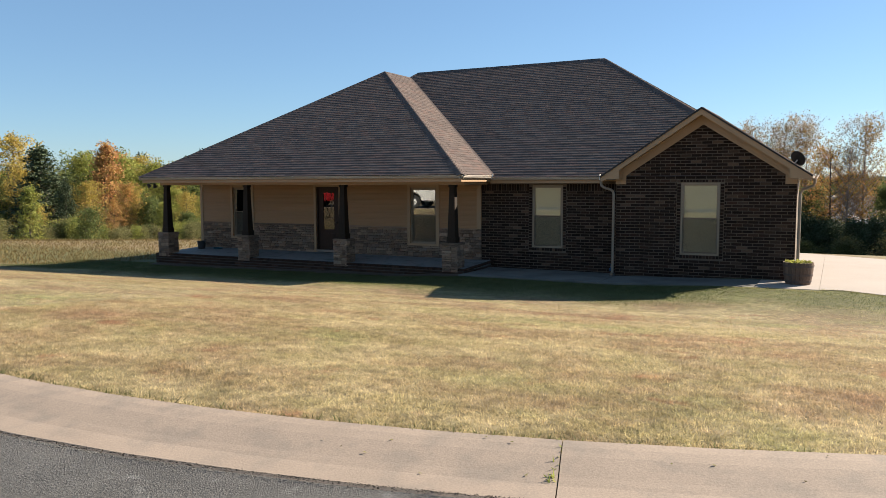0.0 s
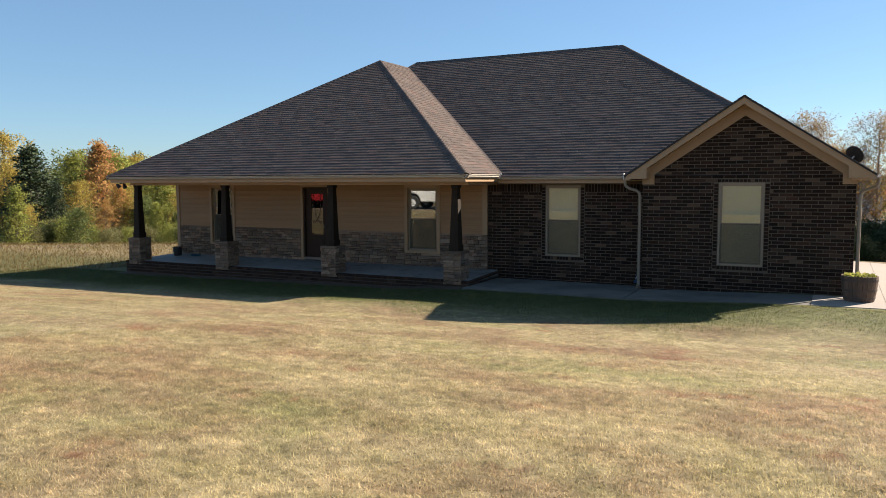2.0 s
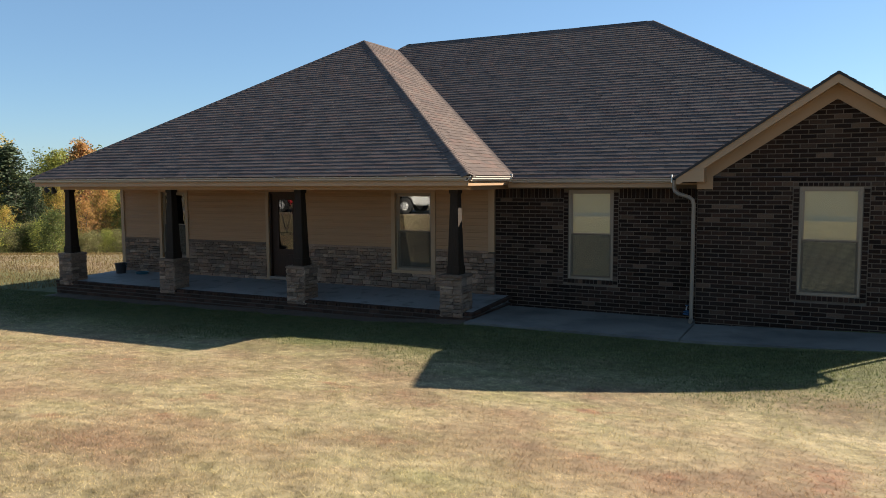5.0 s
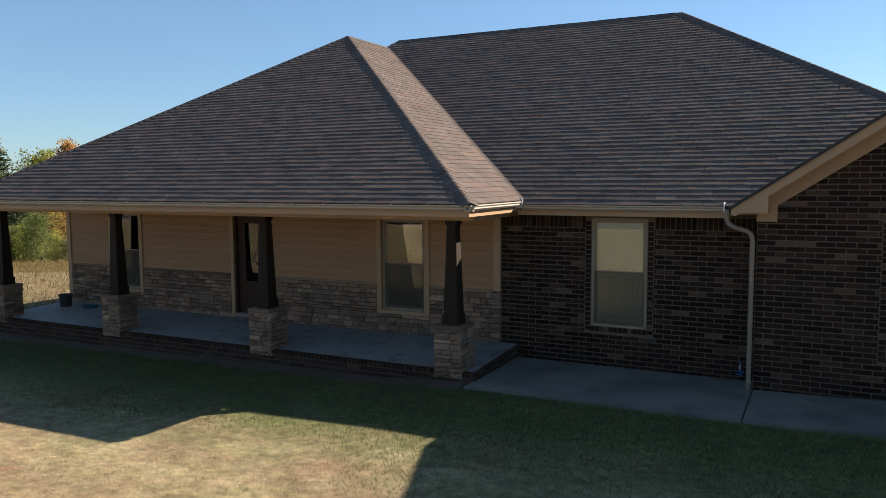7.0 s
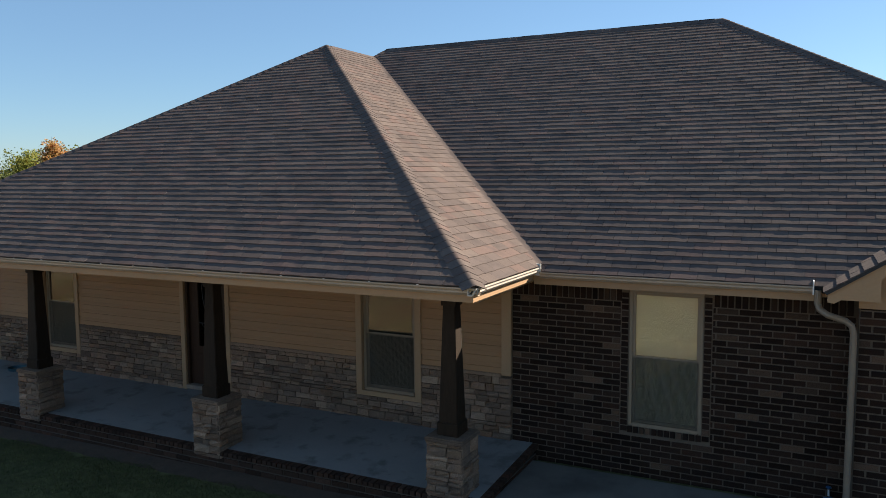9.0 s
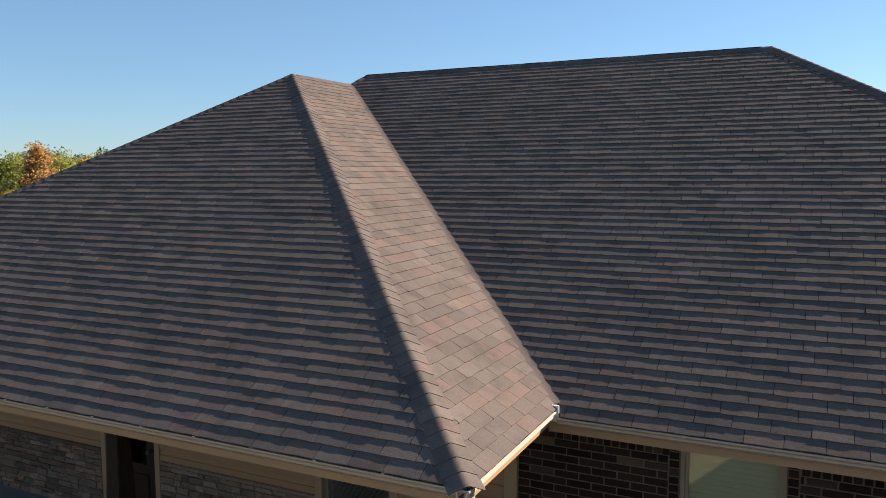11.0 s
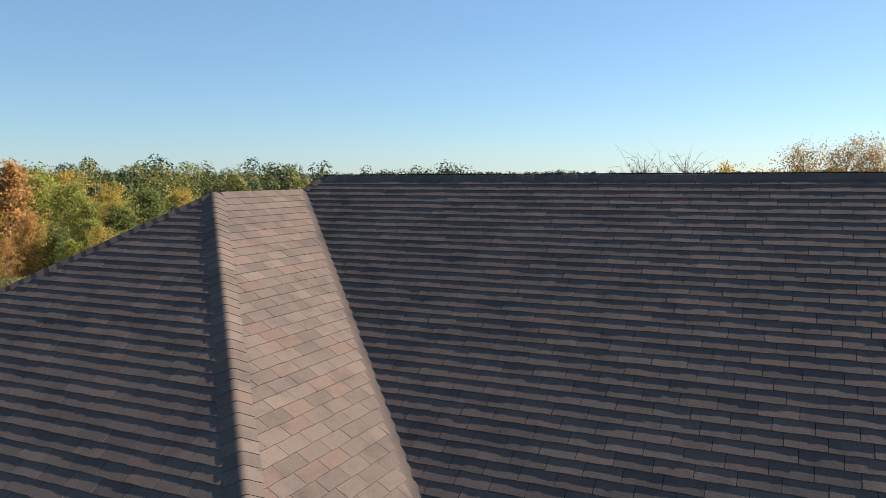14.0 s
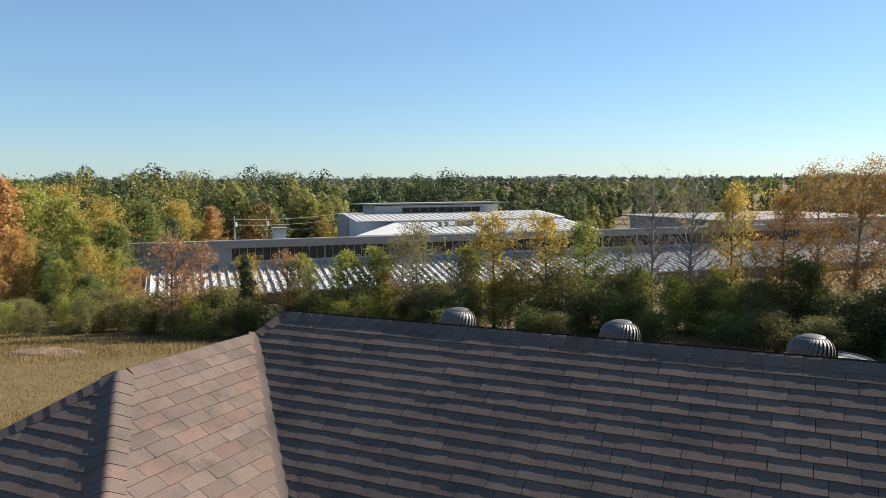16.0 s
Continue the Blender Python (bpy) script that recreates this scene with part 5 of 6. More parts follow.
lathe(bm, [(0.001, 0.0), (0.15, 0.0), (0.17, 0.05), (0.155, 0.05), (0.14, 0.012), (0.001, 0.012)], 20)
part("body", bm, M_teal, dishp)
tap = empty("hose_tap", pose(4.20, 0.47, 0.02), label="blue-handled outdoor tap with hose beside the downspout", category="tap")
M_blue = mat("blue_plastic", (0.02, 0.10, 0.22), (0.02, 0.08, 0.18), 0.1, 0.01, 0.5, 0.05)
bm = bmesh.new()
tube(bm, [(0, 0.03, 0.08), (0, -0.06, 0.08), (0, -0.08, 0.03)], 0.012, 8)
part("spout", bm, M_steel, tap)
bm = bmesh.new()
lathe(bm, [(0.001, 0.105), (0.03, 0.105), (0.03, 0.12), (0.001, 0.12)], 10, (0, -0.03, 0))
part("handle", bm, M_blue, tap, "blue wheel handle")
bm = bmesh.new()
tube(bm, [(0.0 + 0.05 * math.sin(t * 2), -0.09 - 0.02 * math.cos(t), 0.03 - 0.012 * t) for t in np.linspace(0, 7, 24)], 0.009, 6)
part("hose", bm, M_blue, tap)

# ---------------------------------------------------------------- trees


def leaf_tris(centres, sigma, per, size, rng, flat=0.6):
    """Small leaf triangles scattered round the given centres."""
    c = np.repeat(np.asarray(centres), per, 0) + rng.normal(0, 1, (len(centres) * per, 3)) * np.asarray(sigma)
    n_ = len(c)
    a = rng.normal(0, 1, (n_, 3))
    a /= np.linalg.norm(a, axis=1)[:, None]
    b = np.cross(a, rng.normal(0, 1, (n_, 3)))
    b /= np.linalg.norm(b, axis=1)[:, None] + 1e-9
    s = size * rng.uniform(0.6, 1.3, (n_, 1))
    v = np.stack([c + a * s, c - a * s * 0.6 + b * s * flat * 1.3, c - a * s * 0.6 - b * s * flat * 1.3], 1).reshape(-1, 3)
    return v, np.arange(3 * n_).reshape(n_, 3)


ENVELOPE = {
    "round": lambda g: math.sin(math.pi * (0.16 + 0.80 * g)) ** 0.7,
    "spire": lambda g: min(1.0, 0.55 + 2.2 * g) * (1.03 - g) ** 0.80,
    "ovate": lambda g: max(0.12, math.sin(math.pi * (0.14 + 0.83 * g ** 0.85)) ** 0.8),
    "cone": lambda g: (1.02 - g) ** 0.9,
    "bare": lambda g: math.sin(math.pi * (0.2 + 0.72 * g)),
    "shrub": lambda g: 0.95 - 0.55 * g,
}
RISE = {"round": 0.55, "ovate": 0.7, "spire": 0.75, "cone": -0.08, "bare": 1.15, "shrub": 0.75}


def tree(kind, h, spread, base, colour, leaves, size, seed, bark=M_bark, label="", limbs=34, tight=0.05):
    """A tapered trunk, limbs and twigs, and a crown of small leaves round the twig ends."""
    rng = np.random.default_rng(seed)
    t = empty("bush" if kind == "shrub" else "tree", label=label, category="bush" if kind == "shrub" else "tree")
    bm = bmesh.new()
    lean = rng.normal(0, 0.02 * h, 2)
    bend = [(lean[0] * (k / 6) ** 2, lean[1] * (k / 6) ** 2, -0.5 + (h * 0.97 + 0.5) * k / 6) for k in range(7)]
    r0 = (0.011 * h + 0.04) * (0.5 if kind == "shrub" else 1)
    tube(bm, bend, [r0 * (1 - 0.93 * k / 6) for k in range(7)], 7)
    ends = []
    lop = rng.uniform(0, 6.28)
    for i in range(limbs):
        f = base + (0.93 - base) * ((i + rng.random()) / limbs)
        g_ = (f - base) / (0.97 - base)
        az = 2.4 * i + rng.normal(0, 0.4)
        env = ENVELOPE[kind](g_) * spread * rng.uniform(0.55, 1.12) * (1 + 0.18 * math.cos(az - lop))
        k = f * 6
        j = min(5, int(k))
        s = Vector(bend[j]).lerp(Vector(bend[j + 1]), k - j)
        rise = RISE[kind] * env * rng.uniform(0.5, 1.2)
        e = s + Vector((env * math.cos(az), env * math.sin(az), rise))
        mid = s.lerp(e, 0.5) + Vector((0, 0, -0.1 * env if kind != "cone" else 0.05 * env))
        rr = (r0 * (1 - 0.9 * f) * 0.45 + 0.012) * (0.7 if kind == "shrub" else 1)
        tube(bm, [s, mid, e], [rr, rr * 0.6, rr * 0.2], 4)
        for q in (0.35, 0.6, 0.8, 1.0):
            p = s.lerp(mid, q * 2) if q < 0.5 else mid.lerp(e, q * 2 - 1)
            ends.append(tuple(p))
            for _ in range(2):
                w = p + Vector(rng.normal(0, 0.20 * env + 0.10, 3)) + Vector((0, 0, 0.14 * env if kind != "cone" else -0.04))
                tube(bm, [p, w], [rr * 0.35 + 0.004, 0.004], 3, close=False)
                ends.append(tuple(w))
    up = h / max(h * 0.97, max(e[2] for e in ends))
    for v in bm.verts:
        v.co.z *= up
    ends = [(e[0], e[1], e[2] * up) for e in ends]
    part("trunk", bm, bark, t)
    if leaves:
        ends += [(lean[0] * q, lean[1] * q, h * q) for q in (0.90, 0.94, 0.97)]
        sg = tight * spread + 0.09
        v, f_ = leaf_tris(ends, (sg, sg, sg * 0.8), max(1, leaves // len(ends)), size, rng)
        crown = new("crown", raw_mesh("crown", v, f_, LEAF[colour]))
        crown.parent = t
    return t


KINDS = {}
TURN = radians(0.4)


def bearing(x, y):
    """The far things were laid out on a bearing a little to the right of where they stand."""
    return x * math.cos(TURN) - y * math.sin(TURN), x * math.sin(TURN) + y * math.cos(TURN)



def variants(key, n_, *args, **kw):
    KINDS[key] = [tree(*args, seed=17 * k + len(key) * 7 + 3, **kw) for k in range(n_)]


variants("orange", 2, "ovate", 14, 3.4, 0.14, "orange", 7800, 0.10, label="orange autumn tree with airy crown at the field edge")
variants("flame", 2, "spire", 12, 2.9, 0.10, "flame", 6400, 0.13, label="salmon-orange autumn tree with pointed crown", limbs=42)
variants("red", 2, "round", 10, 2.3, 0.20, "red", 2600, 0.11, label="red-tinged autumn tree with thin crown at the field edge")
variants("lime", 3, "ovate", 14, 3.7, 0.06, "lime", 8600, 0.135, label="yellow-green autumn tree with pointed leafy crown", limbs=44)
variants("green", 2, "round", 13, 3.6, 0.10, "green", 8000, 0.17, label="green broadleaf tree with full crown", limbs=40, tight=0.07)
variants("yellow", 2, "ovate", 13, 3.5, 0.12, "yellow", 7600, 0.11, label="yellow autumn tree with upright crown", limbs=38)
variants("pine", 2, "cone", 13, 3.6, 0.06, "pine", 9000, 0.13, label="dark green cedar with drooping branches", limbs=52, tight=0.035)
variants("sparse", 2, "bare", 16, 3.2, 0.22, "rust", 9000, 0.085, label="tall thin tree with sparse orange leaves", bark=M_pale_bark, limbs=34, tight=0.08)
variants("bare", 2, "bare", 17, 3.6, 0.30, "brown", 0, 0.1, label="bare grey tree with fine upright branches", bark=M_pale_bark, limbs=74)
variants("thin", 2, "bare", 11, 3.0, 0.14, "brown", 3800, 0.095, label="thin tree with sparse olive-brown leaves", bark=M_pale_bark, limbs=30, tight=0.08)
variants("young", 1, "spire", 7, 2.0, 0.03, "lime", 4600, 0.10, label="small cone-shaped yellow-green tree in the dry grass", limbs=44)
variants("bush", 3, "shrub", 4.2, 2.0, 0.05, "green", 4600, 0.078, label="dark green undergrowth bush at the field edge", limbs=20, tight=0.10)
variants("scrub", 3, "shrub", 4.6, 2.1, 0.05, "brown", 4600, 0.074, label="olive-brown undergrowth bush at the field edge", limbs=20, tight=0.10)
variants("shrub", 2, "shrub", 5.0, 1.8, 0.08, "lime", 3800, 0.075, label="yellow-green young tree in the undergrowth", limbs=18, tight=0.10)
variants("cedar", 3, "shrub", 5.2, 1.9, 0.04, "pine", 6400, 0.085, label="dense dark evergreen shrub under the tall trees", limbs=24, tight=0.10)
placed = {}


def plant(key, x, y, scale=1.0, wide=1.0):
    """Stands the next tree of a kind on the ground at (x, y), turned at random."""
    x, y = bearing(x, y)
    v = KINDS[key]
    k = placed.get(key, 0)
    placed[key] = k + 1
    src = v[k % len(v)]
    m = pose(x, y, gz(x, y) - 0.05, 0, 0, random.uniform(0, 360)) @ Matrix.Diagonal((scale * wide, scale * wide, scale, 1))
    if k < len(v):
        src.matrix_basis = m
    else:
        copy_thing(src, m @ Matrix.Diagonal((*(1 / c for c in src.scale), 1)))


# the row of trees between field and school, from its left end round to the right
ROW = [
    ("orange", -78.5, 55.2, 0.72, 0.9), ("green", -78.8, 59.5, 0.70), ("lime", -89.6, 70.2, 1.09), ("lime", -84.3, 68.2, 0.94, 0.8),
    ("yellow", -86.8, 73.8, 1.17, 0.8), ("lime", -82.1, 71.3, 0.88, 0.8), ("lime", -100.7, 74.0, 1.28), ("green", -105.1, 74.2, 1.40),
    ("green", -101.9, 69.0, 1.33), ("yellow", -105.3, 80.7, 1.37), ("orange", -60.4, 54.5, 0.43, 1.4), ("green", -65.4, 54.2, 0.41, 1.3),
    ("red", -50.2, 49.8, 0.94, 0.9), ("red", -47.8, 50.9, 0.84, 0.9), ("pine", -43.5, 51.7, 0.59, 0.8), ("red", -40.9, 54.0, 0.77, 0.9),
    ("thin", -38.4, 54.0, 0.58), ("lime", -36.0, 56.3, 0.55, 1.1), ("lime", -34.1, 58.4, 0.57, 1.1), ("thin", -31.1, 60.0, 0.92, 1.1),
    ("thin", -33.1, 61.1, 0.80), ("yellow", -24.9, 63.0, 0.84, 1.1), ("yellow", -20.9, 66.0, 0.84), ("lime", -18.0, 68.4, 0.73, 0.9),
    ("thin", -14.8, 69.8, 0.77), ("bare", -12.5, 71.6, 0.92), ("bare", -9.2, 70.9, 0.90, 1.1), ("yellow", -5.8, 73.4, 1.03, 0.8),
    ("orange", -1.6, 73.2, 0.92, 0.95), ("sparse", 1.3, 75.9, 0.98), ("sparse", 4.2, 75.1, 1.00), ("sparse", 7.0, 76.3, 0.97),
    ("thin", -3.6, 70.6, 0.69), ("green", 0.3, 70.2, 0.57), ("thin", -27.3, 61.5, 0.66), ("thin", -22.9, 64.7, 0.65),
    ("scrub", -18.6, 63.3, 1.35),
    ("sparse", 12.5, 71.0, 0.95), ("orange", 9.5, 70.0, 0.85), ("sparse", 17.5, 68.0, 0.92), ("bare", 11.0, 69.0, 0.80), ("orange", 19.0, 66.0, 0.75), ("green", 21.5, 64.0, 0.70), ("orange", 25.0, 61.0, 0.85),
]
# the wood to the left of the house
WOOD = [
    ("yellow", -105.1, 56.8, 1.47, 1.2), ("pine", -92.2, 52.0, 1.24, 1.6), ("lime", -99.6, 64.0, 1.20), ("flame", -90.9, 61.8, 1.48, 1.1),
    ("lime", -95.2, 68.4, 1.17), ("pine", -111.0, 87.3, 1.25), ("pine", -111.5, 92.7, 1.25), ("young", -63.2, 30.2, 0.96),
    ("bush", -62.0, 36.3, 1.13, 1.1), ("green", -96.6, 58.4, 0.98), ("yellow", -78.6, 56.1, 0.72),
    ("lime", -76.3, 61.8, 0.68), ("yellow", -68.6, 56.7, 0.65, 0.9), ("lime", -71.4, 62.0, 0.58),
    ("green", -81.3, 70.6, 0.86), ("orange", -73.8, 49.4, 0.51, 0.9), ("lime", -71.5, 55.2, 0.50, 0.9), ("yellow", -84.7, 46.2, 0.50),
    ("pine", -85.0, 50.7, 0.82), ("green", -103.6, 51.5, 1.03), ("lime", -90.7, 41.1, 0.78), ("pine", -112.1, 55.2, 1.24),
    ("yellow", -85.8, 54.8, 0.81), ("scrub", -63.4, 40.9, 0.59, 1.2), ("shrub", -69.5, 40.2, 0.82),
    ("shrub", -63.0, 43.4, 0.62), ("scrub", -61.0, 44.5, 0.67, 1.1), ("shrub", -60.5, 47.0, 0.70),
    ("bush", -72.9, 38.3, 0.75), ("scrub", -58.8, 47.9, 0.76), ("green", -75.7, 57.5, 0.60), ("shrub", -64.8, 40.2, 0.61),
    ("scrub", -72.3, 31.9, 0.69),
]
for row in ROW + WOOD:
    plant(*row)
trng = random.Random(12)
# undergrowth along the edge of the wood and the row
EDGE = [(-76.5, 31.0), (-71.1, 34.5), (-68.5, 39.0), (-66.5, 44.0), (-64.2, 49.5), (-57.4, 50.6), (-47.3, 47.6), (-40.3, 49.8), (-34.7, 53.5), (-28.9, 57.3), (-22.8, 61.2), (-16.3, 64.3), (-9.7, 66.3),
        (-3.2, 67.2), (2.9, 67.8), (8.4, 67.0), (14.4, 63.5), (21.0, 59.0), (29.0, 53.0)]
for i, ((xa, ya), (xb, yb)) in enumerate(zip(EDGE, EDGE[1:])):
    d = math.hypot(xb - xa, yb - ya)
    nx_, ny_ = -(yb - ya) / d, (xb - xa) / d
    deep = 3 if i > 3 else 2
    for k in range(int(d / (1.75 if i > 3 else 2.3)) * deep):
        f, w = trng.random(), (k % deep) * 2.6 + trng.uniform(-0.6, 1.4)
        key = trng.choice(("bush", "scrub", "scrub", "shrub") if k % deep else ("bush", "scrub", "scrub", "shrub"))
        plant(key, xa + (xb - xa) * f + nx_ * w, ya + (yb - ya) * f + ny_ * w, (trng.uniform(0.62, 0.92) if i > 8 else trng.uniform(0.50, 0.80)) * (1.0 if i < 11 else 1.12 if i < 15 else 0.75) + 0.07 * (k % deep), trng.uniform(1.1, 1.5))
    if i > 8:
        for k in range(int(d / 2.4)):
            f = trng.random()
            plant(trng.choice(("bush", "scrub")), xa + (xb - xa) * f - 4.2 * nx_, ya + (yb - ya) * f - 4.2 * ny_, trng.uniform(0.42, 0.68), 1.7)
    if i > 4:
        for k in range(int(d / 5.0)):
            f = trng.random()
            plant(trng.choice(("thin", "lime", "thin", "yellow", "orange")), xa + (xb - xa) * f + 4 * nx_, ya + (yb - ya) * f + 4 * ny_, trng.uniform(0.40, 0.58))
# dark evergreens under the tall trees beyond the driveway
for i in range(26):
    f = i / 25
    plant("cedar", 5.5 + 17.0 * f + trng.uniform(-0.5, 0.5), 69.5 - 9.5 * f + 2.2 * (i % 3) - 2.0, trng.uniform(0.58, 0.98), trng.uniform(1.0, 1.35))
for x, y, q in ((7.6, 71.5, 0.62), (14.6, 67.5, 0.60)):
    plant("green", x, y, q, 0.9)
# low growth between the row and the school
for i in range(26):
    plant(trng.choice(("bush", "scrub", "bush", "shrub")), trng.uniform(-4.0, 13.0), trng.uniform(76.0, 92.0), trng.uniform(0.60, 0.88), trng.uniform(1.3, 1.8))
# deeper wood left of the school and beyond it
for i in range(46):
    x, y = trng.uniform(-150, -97), trng.uniform(48, 120)
    if -0.70 * (x + 93) + 0.71 * (y - 82) < 8 and x > -104 and y > 76:
        continue
    plant(trng.choice(("green", "green", "lime", "lime", "yellow", "pine", "flame")), x, y, trng.uniform(0.75, 1.12), trng.uniform(0.9, 1.3))
for i in range(44):
    u, w = trng.uniform(-8, 46), trng.uniform(14, 64)
    x, y = -93 + 0.712 * u - 0.702 * w, 82 + 0.702 * u + 0.712 * w
    if u > 2 and w < 37 or u > 26 and w < 48:
        continue
    plant(trng.choice(("green", "lime", "green", "pine", "lime", "yellow", "green", "flame")), x, y, trng.uniform(0.62, 1.05), trng.uniform(1.0, 1.5))


def far_woods(name, colour, n_, r0, r1, az0, az1, label, h, quads, size, seed, wide=1.0):
    """Distant crowns as clumps of leaf sheets, bounded by distance and bearing (degrees left of +y)."""
    rng = np.random.default_rng(seed)
    az, r = np.radians(rng.uniform(az0, az1, n_)) + TURN, np.sqrt(rng.uniform(r0 * r0, r1 * r1, n_))
    x, y = -r * np.sin(az), r * np.cos(az)
    cs, sg = [], []
    hh = h * rng.uniform(0.60, 1.10, n_) * np.array([0.88 + 0.55 * noise.noise((a_ * 0.02, b_ * 0.02, 1.7)) for a_, b_ in zip(x, y)])
    out_v = []
    for i in range(n_):
        z, lobes = gz(x[i], y[i]), 9
        t = (np.arange(lobes) + rng.random(lobes)) / lobes
        env = np.sin(np.pi * (0.15 + 0.80 * t)) ** 0.7 if rng.random() < 0.55 else (1.05 - t) ** 0.7
        a = 2.4 * np.arange(lobes) + rng.uniform(0, 6.28)
        off = 0.17 * wide * hh[i] * env
        cen = np.stack([x[i] + off * np.cos(a), y[i] + off * np.sin(a), z + hh[i] * (0.16 + 0.74 * t)], 1)
        rad = 0.15 * wide * hh[i] * (0.35 + 0.75 * env)
        m_ = max(3, quads // lobes)
        d = rng.normal(0, 1, (lobes, m_, 3))
        d /= np.linalg.norm(d, axis=2)[:, :, None]
        c = (cen[:, None] + d * rad[:, None, None] * np.array((1, 1, 1.15)) * rng.uniform(0.70, 1.02, (lobes, m_, 1))).reshape(-1, 3)
        nrm = d.reshape(-1, 3) + rng.normal(0, 0.28, (lobes * m_, 3))
        p = np.cross(nrm, rng.normal(0, 1, nrm.shape))
        p /= np.linalg.norm(p, axis=1)[:, None] + 1e-9
        q_ = np.cross(nrm, p)
        q_ /= np.linalg.norm(q_, axis=1)[:, None] + 1e-9
        s_ = size * rng.uniform(0.5, 1.3, (len(c), 1))
        out_v.append(np.stack([c - p * s_ - q_ * s_ * 0.5, c + p * s_ - q_ * s_ * 0.5, c + q_ * s_], 1).reshape(-1, 3))
    out_v = [np.concatenate(out_v)]
    out_f = [np.arange(len(out_v[0])).reshape(-1, 3)]
    ob = new(name, raw_mesh(name, np.concatenate(out_v), np.concatenate(out_f), LEAF[colour]))
    return tagged(ob, label, "woods", kind="stuff")


far_woods("far_woods", "mixed", 120, 165, 290, 36, 62, "mid-green woods on the low ground beyond the school", 18, 1000, 0.33, 1, 1.35)
far_woods("far_woods", "deep", 64, 170, 290, 34, 62, "dark green trees in the woods beyond the school", 20, 1000, 0.33, 21, 1.3)
far_woods("far_woods", "turning", 74, 165, 270, 36, 60, "yellowing trees in the woods beyond the school", 18, 1000, 0.32, 2, 1.2)
far_woods("far_woods", "ember", 9, 165, 210, 38, 56, "a few rusty-red trees in the woods", 15, 900, 0.30, 22, 1.1)
far_woods("far_woods", "mixed", 70, 205, 300, 15, 38, "green woods behind the school roof", 19, 900, 0.36, 11, 1.35)
far_woods("far_woods", "deep", 56, 215, 300, 15, 38, "dark woods behind the school roof", 20, 900, 0.36, 23, 1.35)
far_woods("far_woods", "turning", 34, 180, 210, 23, 37, "tall yellow-green trees standing before the woods", 21, 1100, 0.30, 9, 1.05)
far_woods("far_woods", "turning", 30, 200, 260, 13, 24, "yellow and green trees behind the school roof", 15, 500, 0.45, 12)
far_woods("far_woods", "mixed", 50, 230, 420, -10, 17, "scattered dark trees on the open ground beyond the school", 12.5, 300, 0.62, 6)
far_woods("far_woods", "turning", 46, 220, 400, -10, 17, "yellow-green trees on the open ground beyond the school", 13, 420, 0.50, 31)
far_woods("far_woods", "pine", 260, 260, 520, 22, 64, "dark pine woods in the distance", 17, 170, 0.85, 3)
far_woods("far_woods", "mixed", 420, 330, 800, -16, 66, "green woods on the distant rises", 13, 190, 0.95, 8, 1.5)
far_woods("far_woods", "green", 600, 500, 1200, -16, 66, "green woods far off on the rises", 13, 110, 1.3, 4, 1.8)
far_woods("far_woods", "haze", 1500, 1000, 2400, -18, 68, "wooded hills on the horizon, distance haze put into their blue-green", 14, 60, 2.2, 5, 2.6)

# ---------------------------------------------------------------- the school behind
M_metal_roof = mat("white_metal_roof", (0.43, 0.43, 0.42), (0.37, 0.37, 0.365), 6, 0.4, 0.5, 0.0, grain=0.05)
M_seam = mat("roof_seam", (0.52, 0.52, 0.51), (0.46, 0.46, 0.46), 3, 0.3, 0.5, 0.0)
M_school_wall = mat("pale_wall_panel", (0.335, 0.350, 0.365), (0.290, 0.305, 0.320), 3, 0.2, 0.6, 0.0, grain=0.06)
M_school_fascia = mat("grey_fascia", (0.215, 0.205, 0.190), (0.180, 0.172, 0.162), 3, 0.2, 0.6, 0.0, grain=0.06)
M_tan_wall = mat("tan_school_brick", (0.30, 0.22, 0.16), (0.25, 0.18, 0.13), 1.5, 0.1, 0.9, 0.2)
M_blue_brace = mat("blue_bracket", (0.03, 0.06, 0.14), (0.025, 0.05, 0.11), 0.5, 0.1, 0.5, 0.0)
school = empty("school", pose(*bearing(-93, 82), -10.6, 0, 0, 45.0), label="long low school building with white metal roofs and clerestory windows", category="school building")
LEN = 150


def sheet(x0, x1, y0, z0, y1, z1, thick=0.25):
    """A sloping roof slab between (y0, z0) and (y1, z1)."""
    bm = bmesh.new()
    prism(bm, [(y0, z0), (y1, z1), (y1, z1 - thick), (y0, z0 - thick)], "x", x0, x1)
    return bm


part("wall", boxes((0, -0.2, -1.5, LEN, 0.2, 8.4), (0, 0.2, -1.5, LEN, 22, 6.4)), M_school_wall, school, "pale panelled upper wall")
part("wall", boxes((6, -11.6, -1.5, LEN - 4, -0.2, 2.7)), M_tan_wall, school, "tan brick lower wall")
lower = part("lower_roof", sheet(4, LEN - 1, -13.2, 2.75, -0.2, 5.2), M_metal_roof, school, "white standing-seam lower roof")
upper = part("upper_roof", sheet(-1, LEN, -1.9, 9.25, 22, 6.9, 0.15), M_metal_roof, school, "white metal upper roof")
part("fascia", boxes((-1.1, -2.0, 8.15, LEN + 0.1, -1.85, 9.3), (-1.1, -1.85, 8.15, -0.95, 3.0, 9.0)), M_school_fascia, school, "deep grey fascia")
part("soffit", boxes((-0.95, -1.85, 8.2, LEN, -0.2, 8.3)), M_school_fascia, school)
part("roof_edge", boxes((-1.2, -2.1, 9.3, LEN + 0.2, -1.7, 9.42)), M_metal_roof, school)
bm = bmesh.new()
prism(bm, [(-13.2, 2.75), (-0.2, 5.2), (-0.2, 5.46), (-13.2, 3.01)], "x", 0, 0.12)
seam = mesh_of("seam", bm, M_seam)
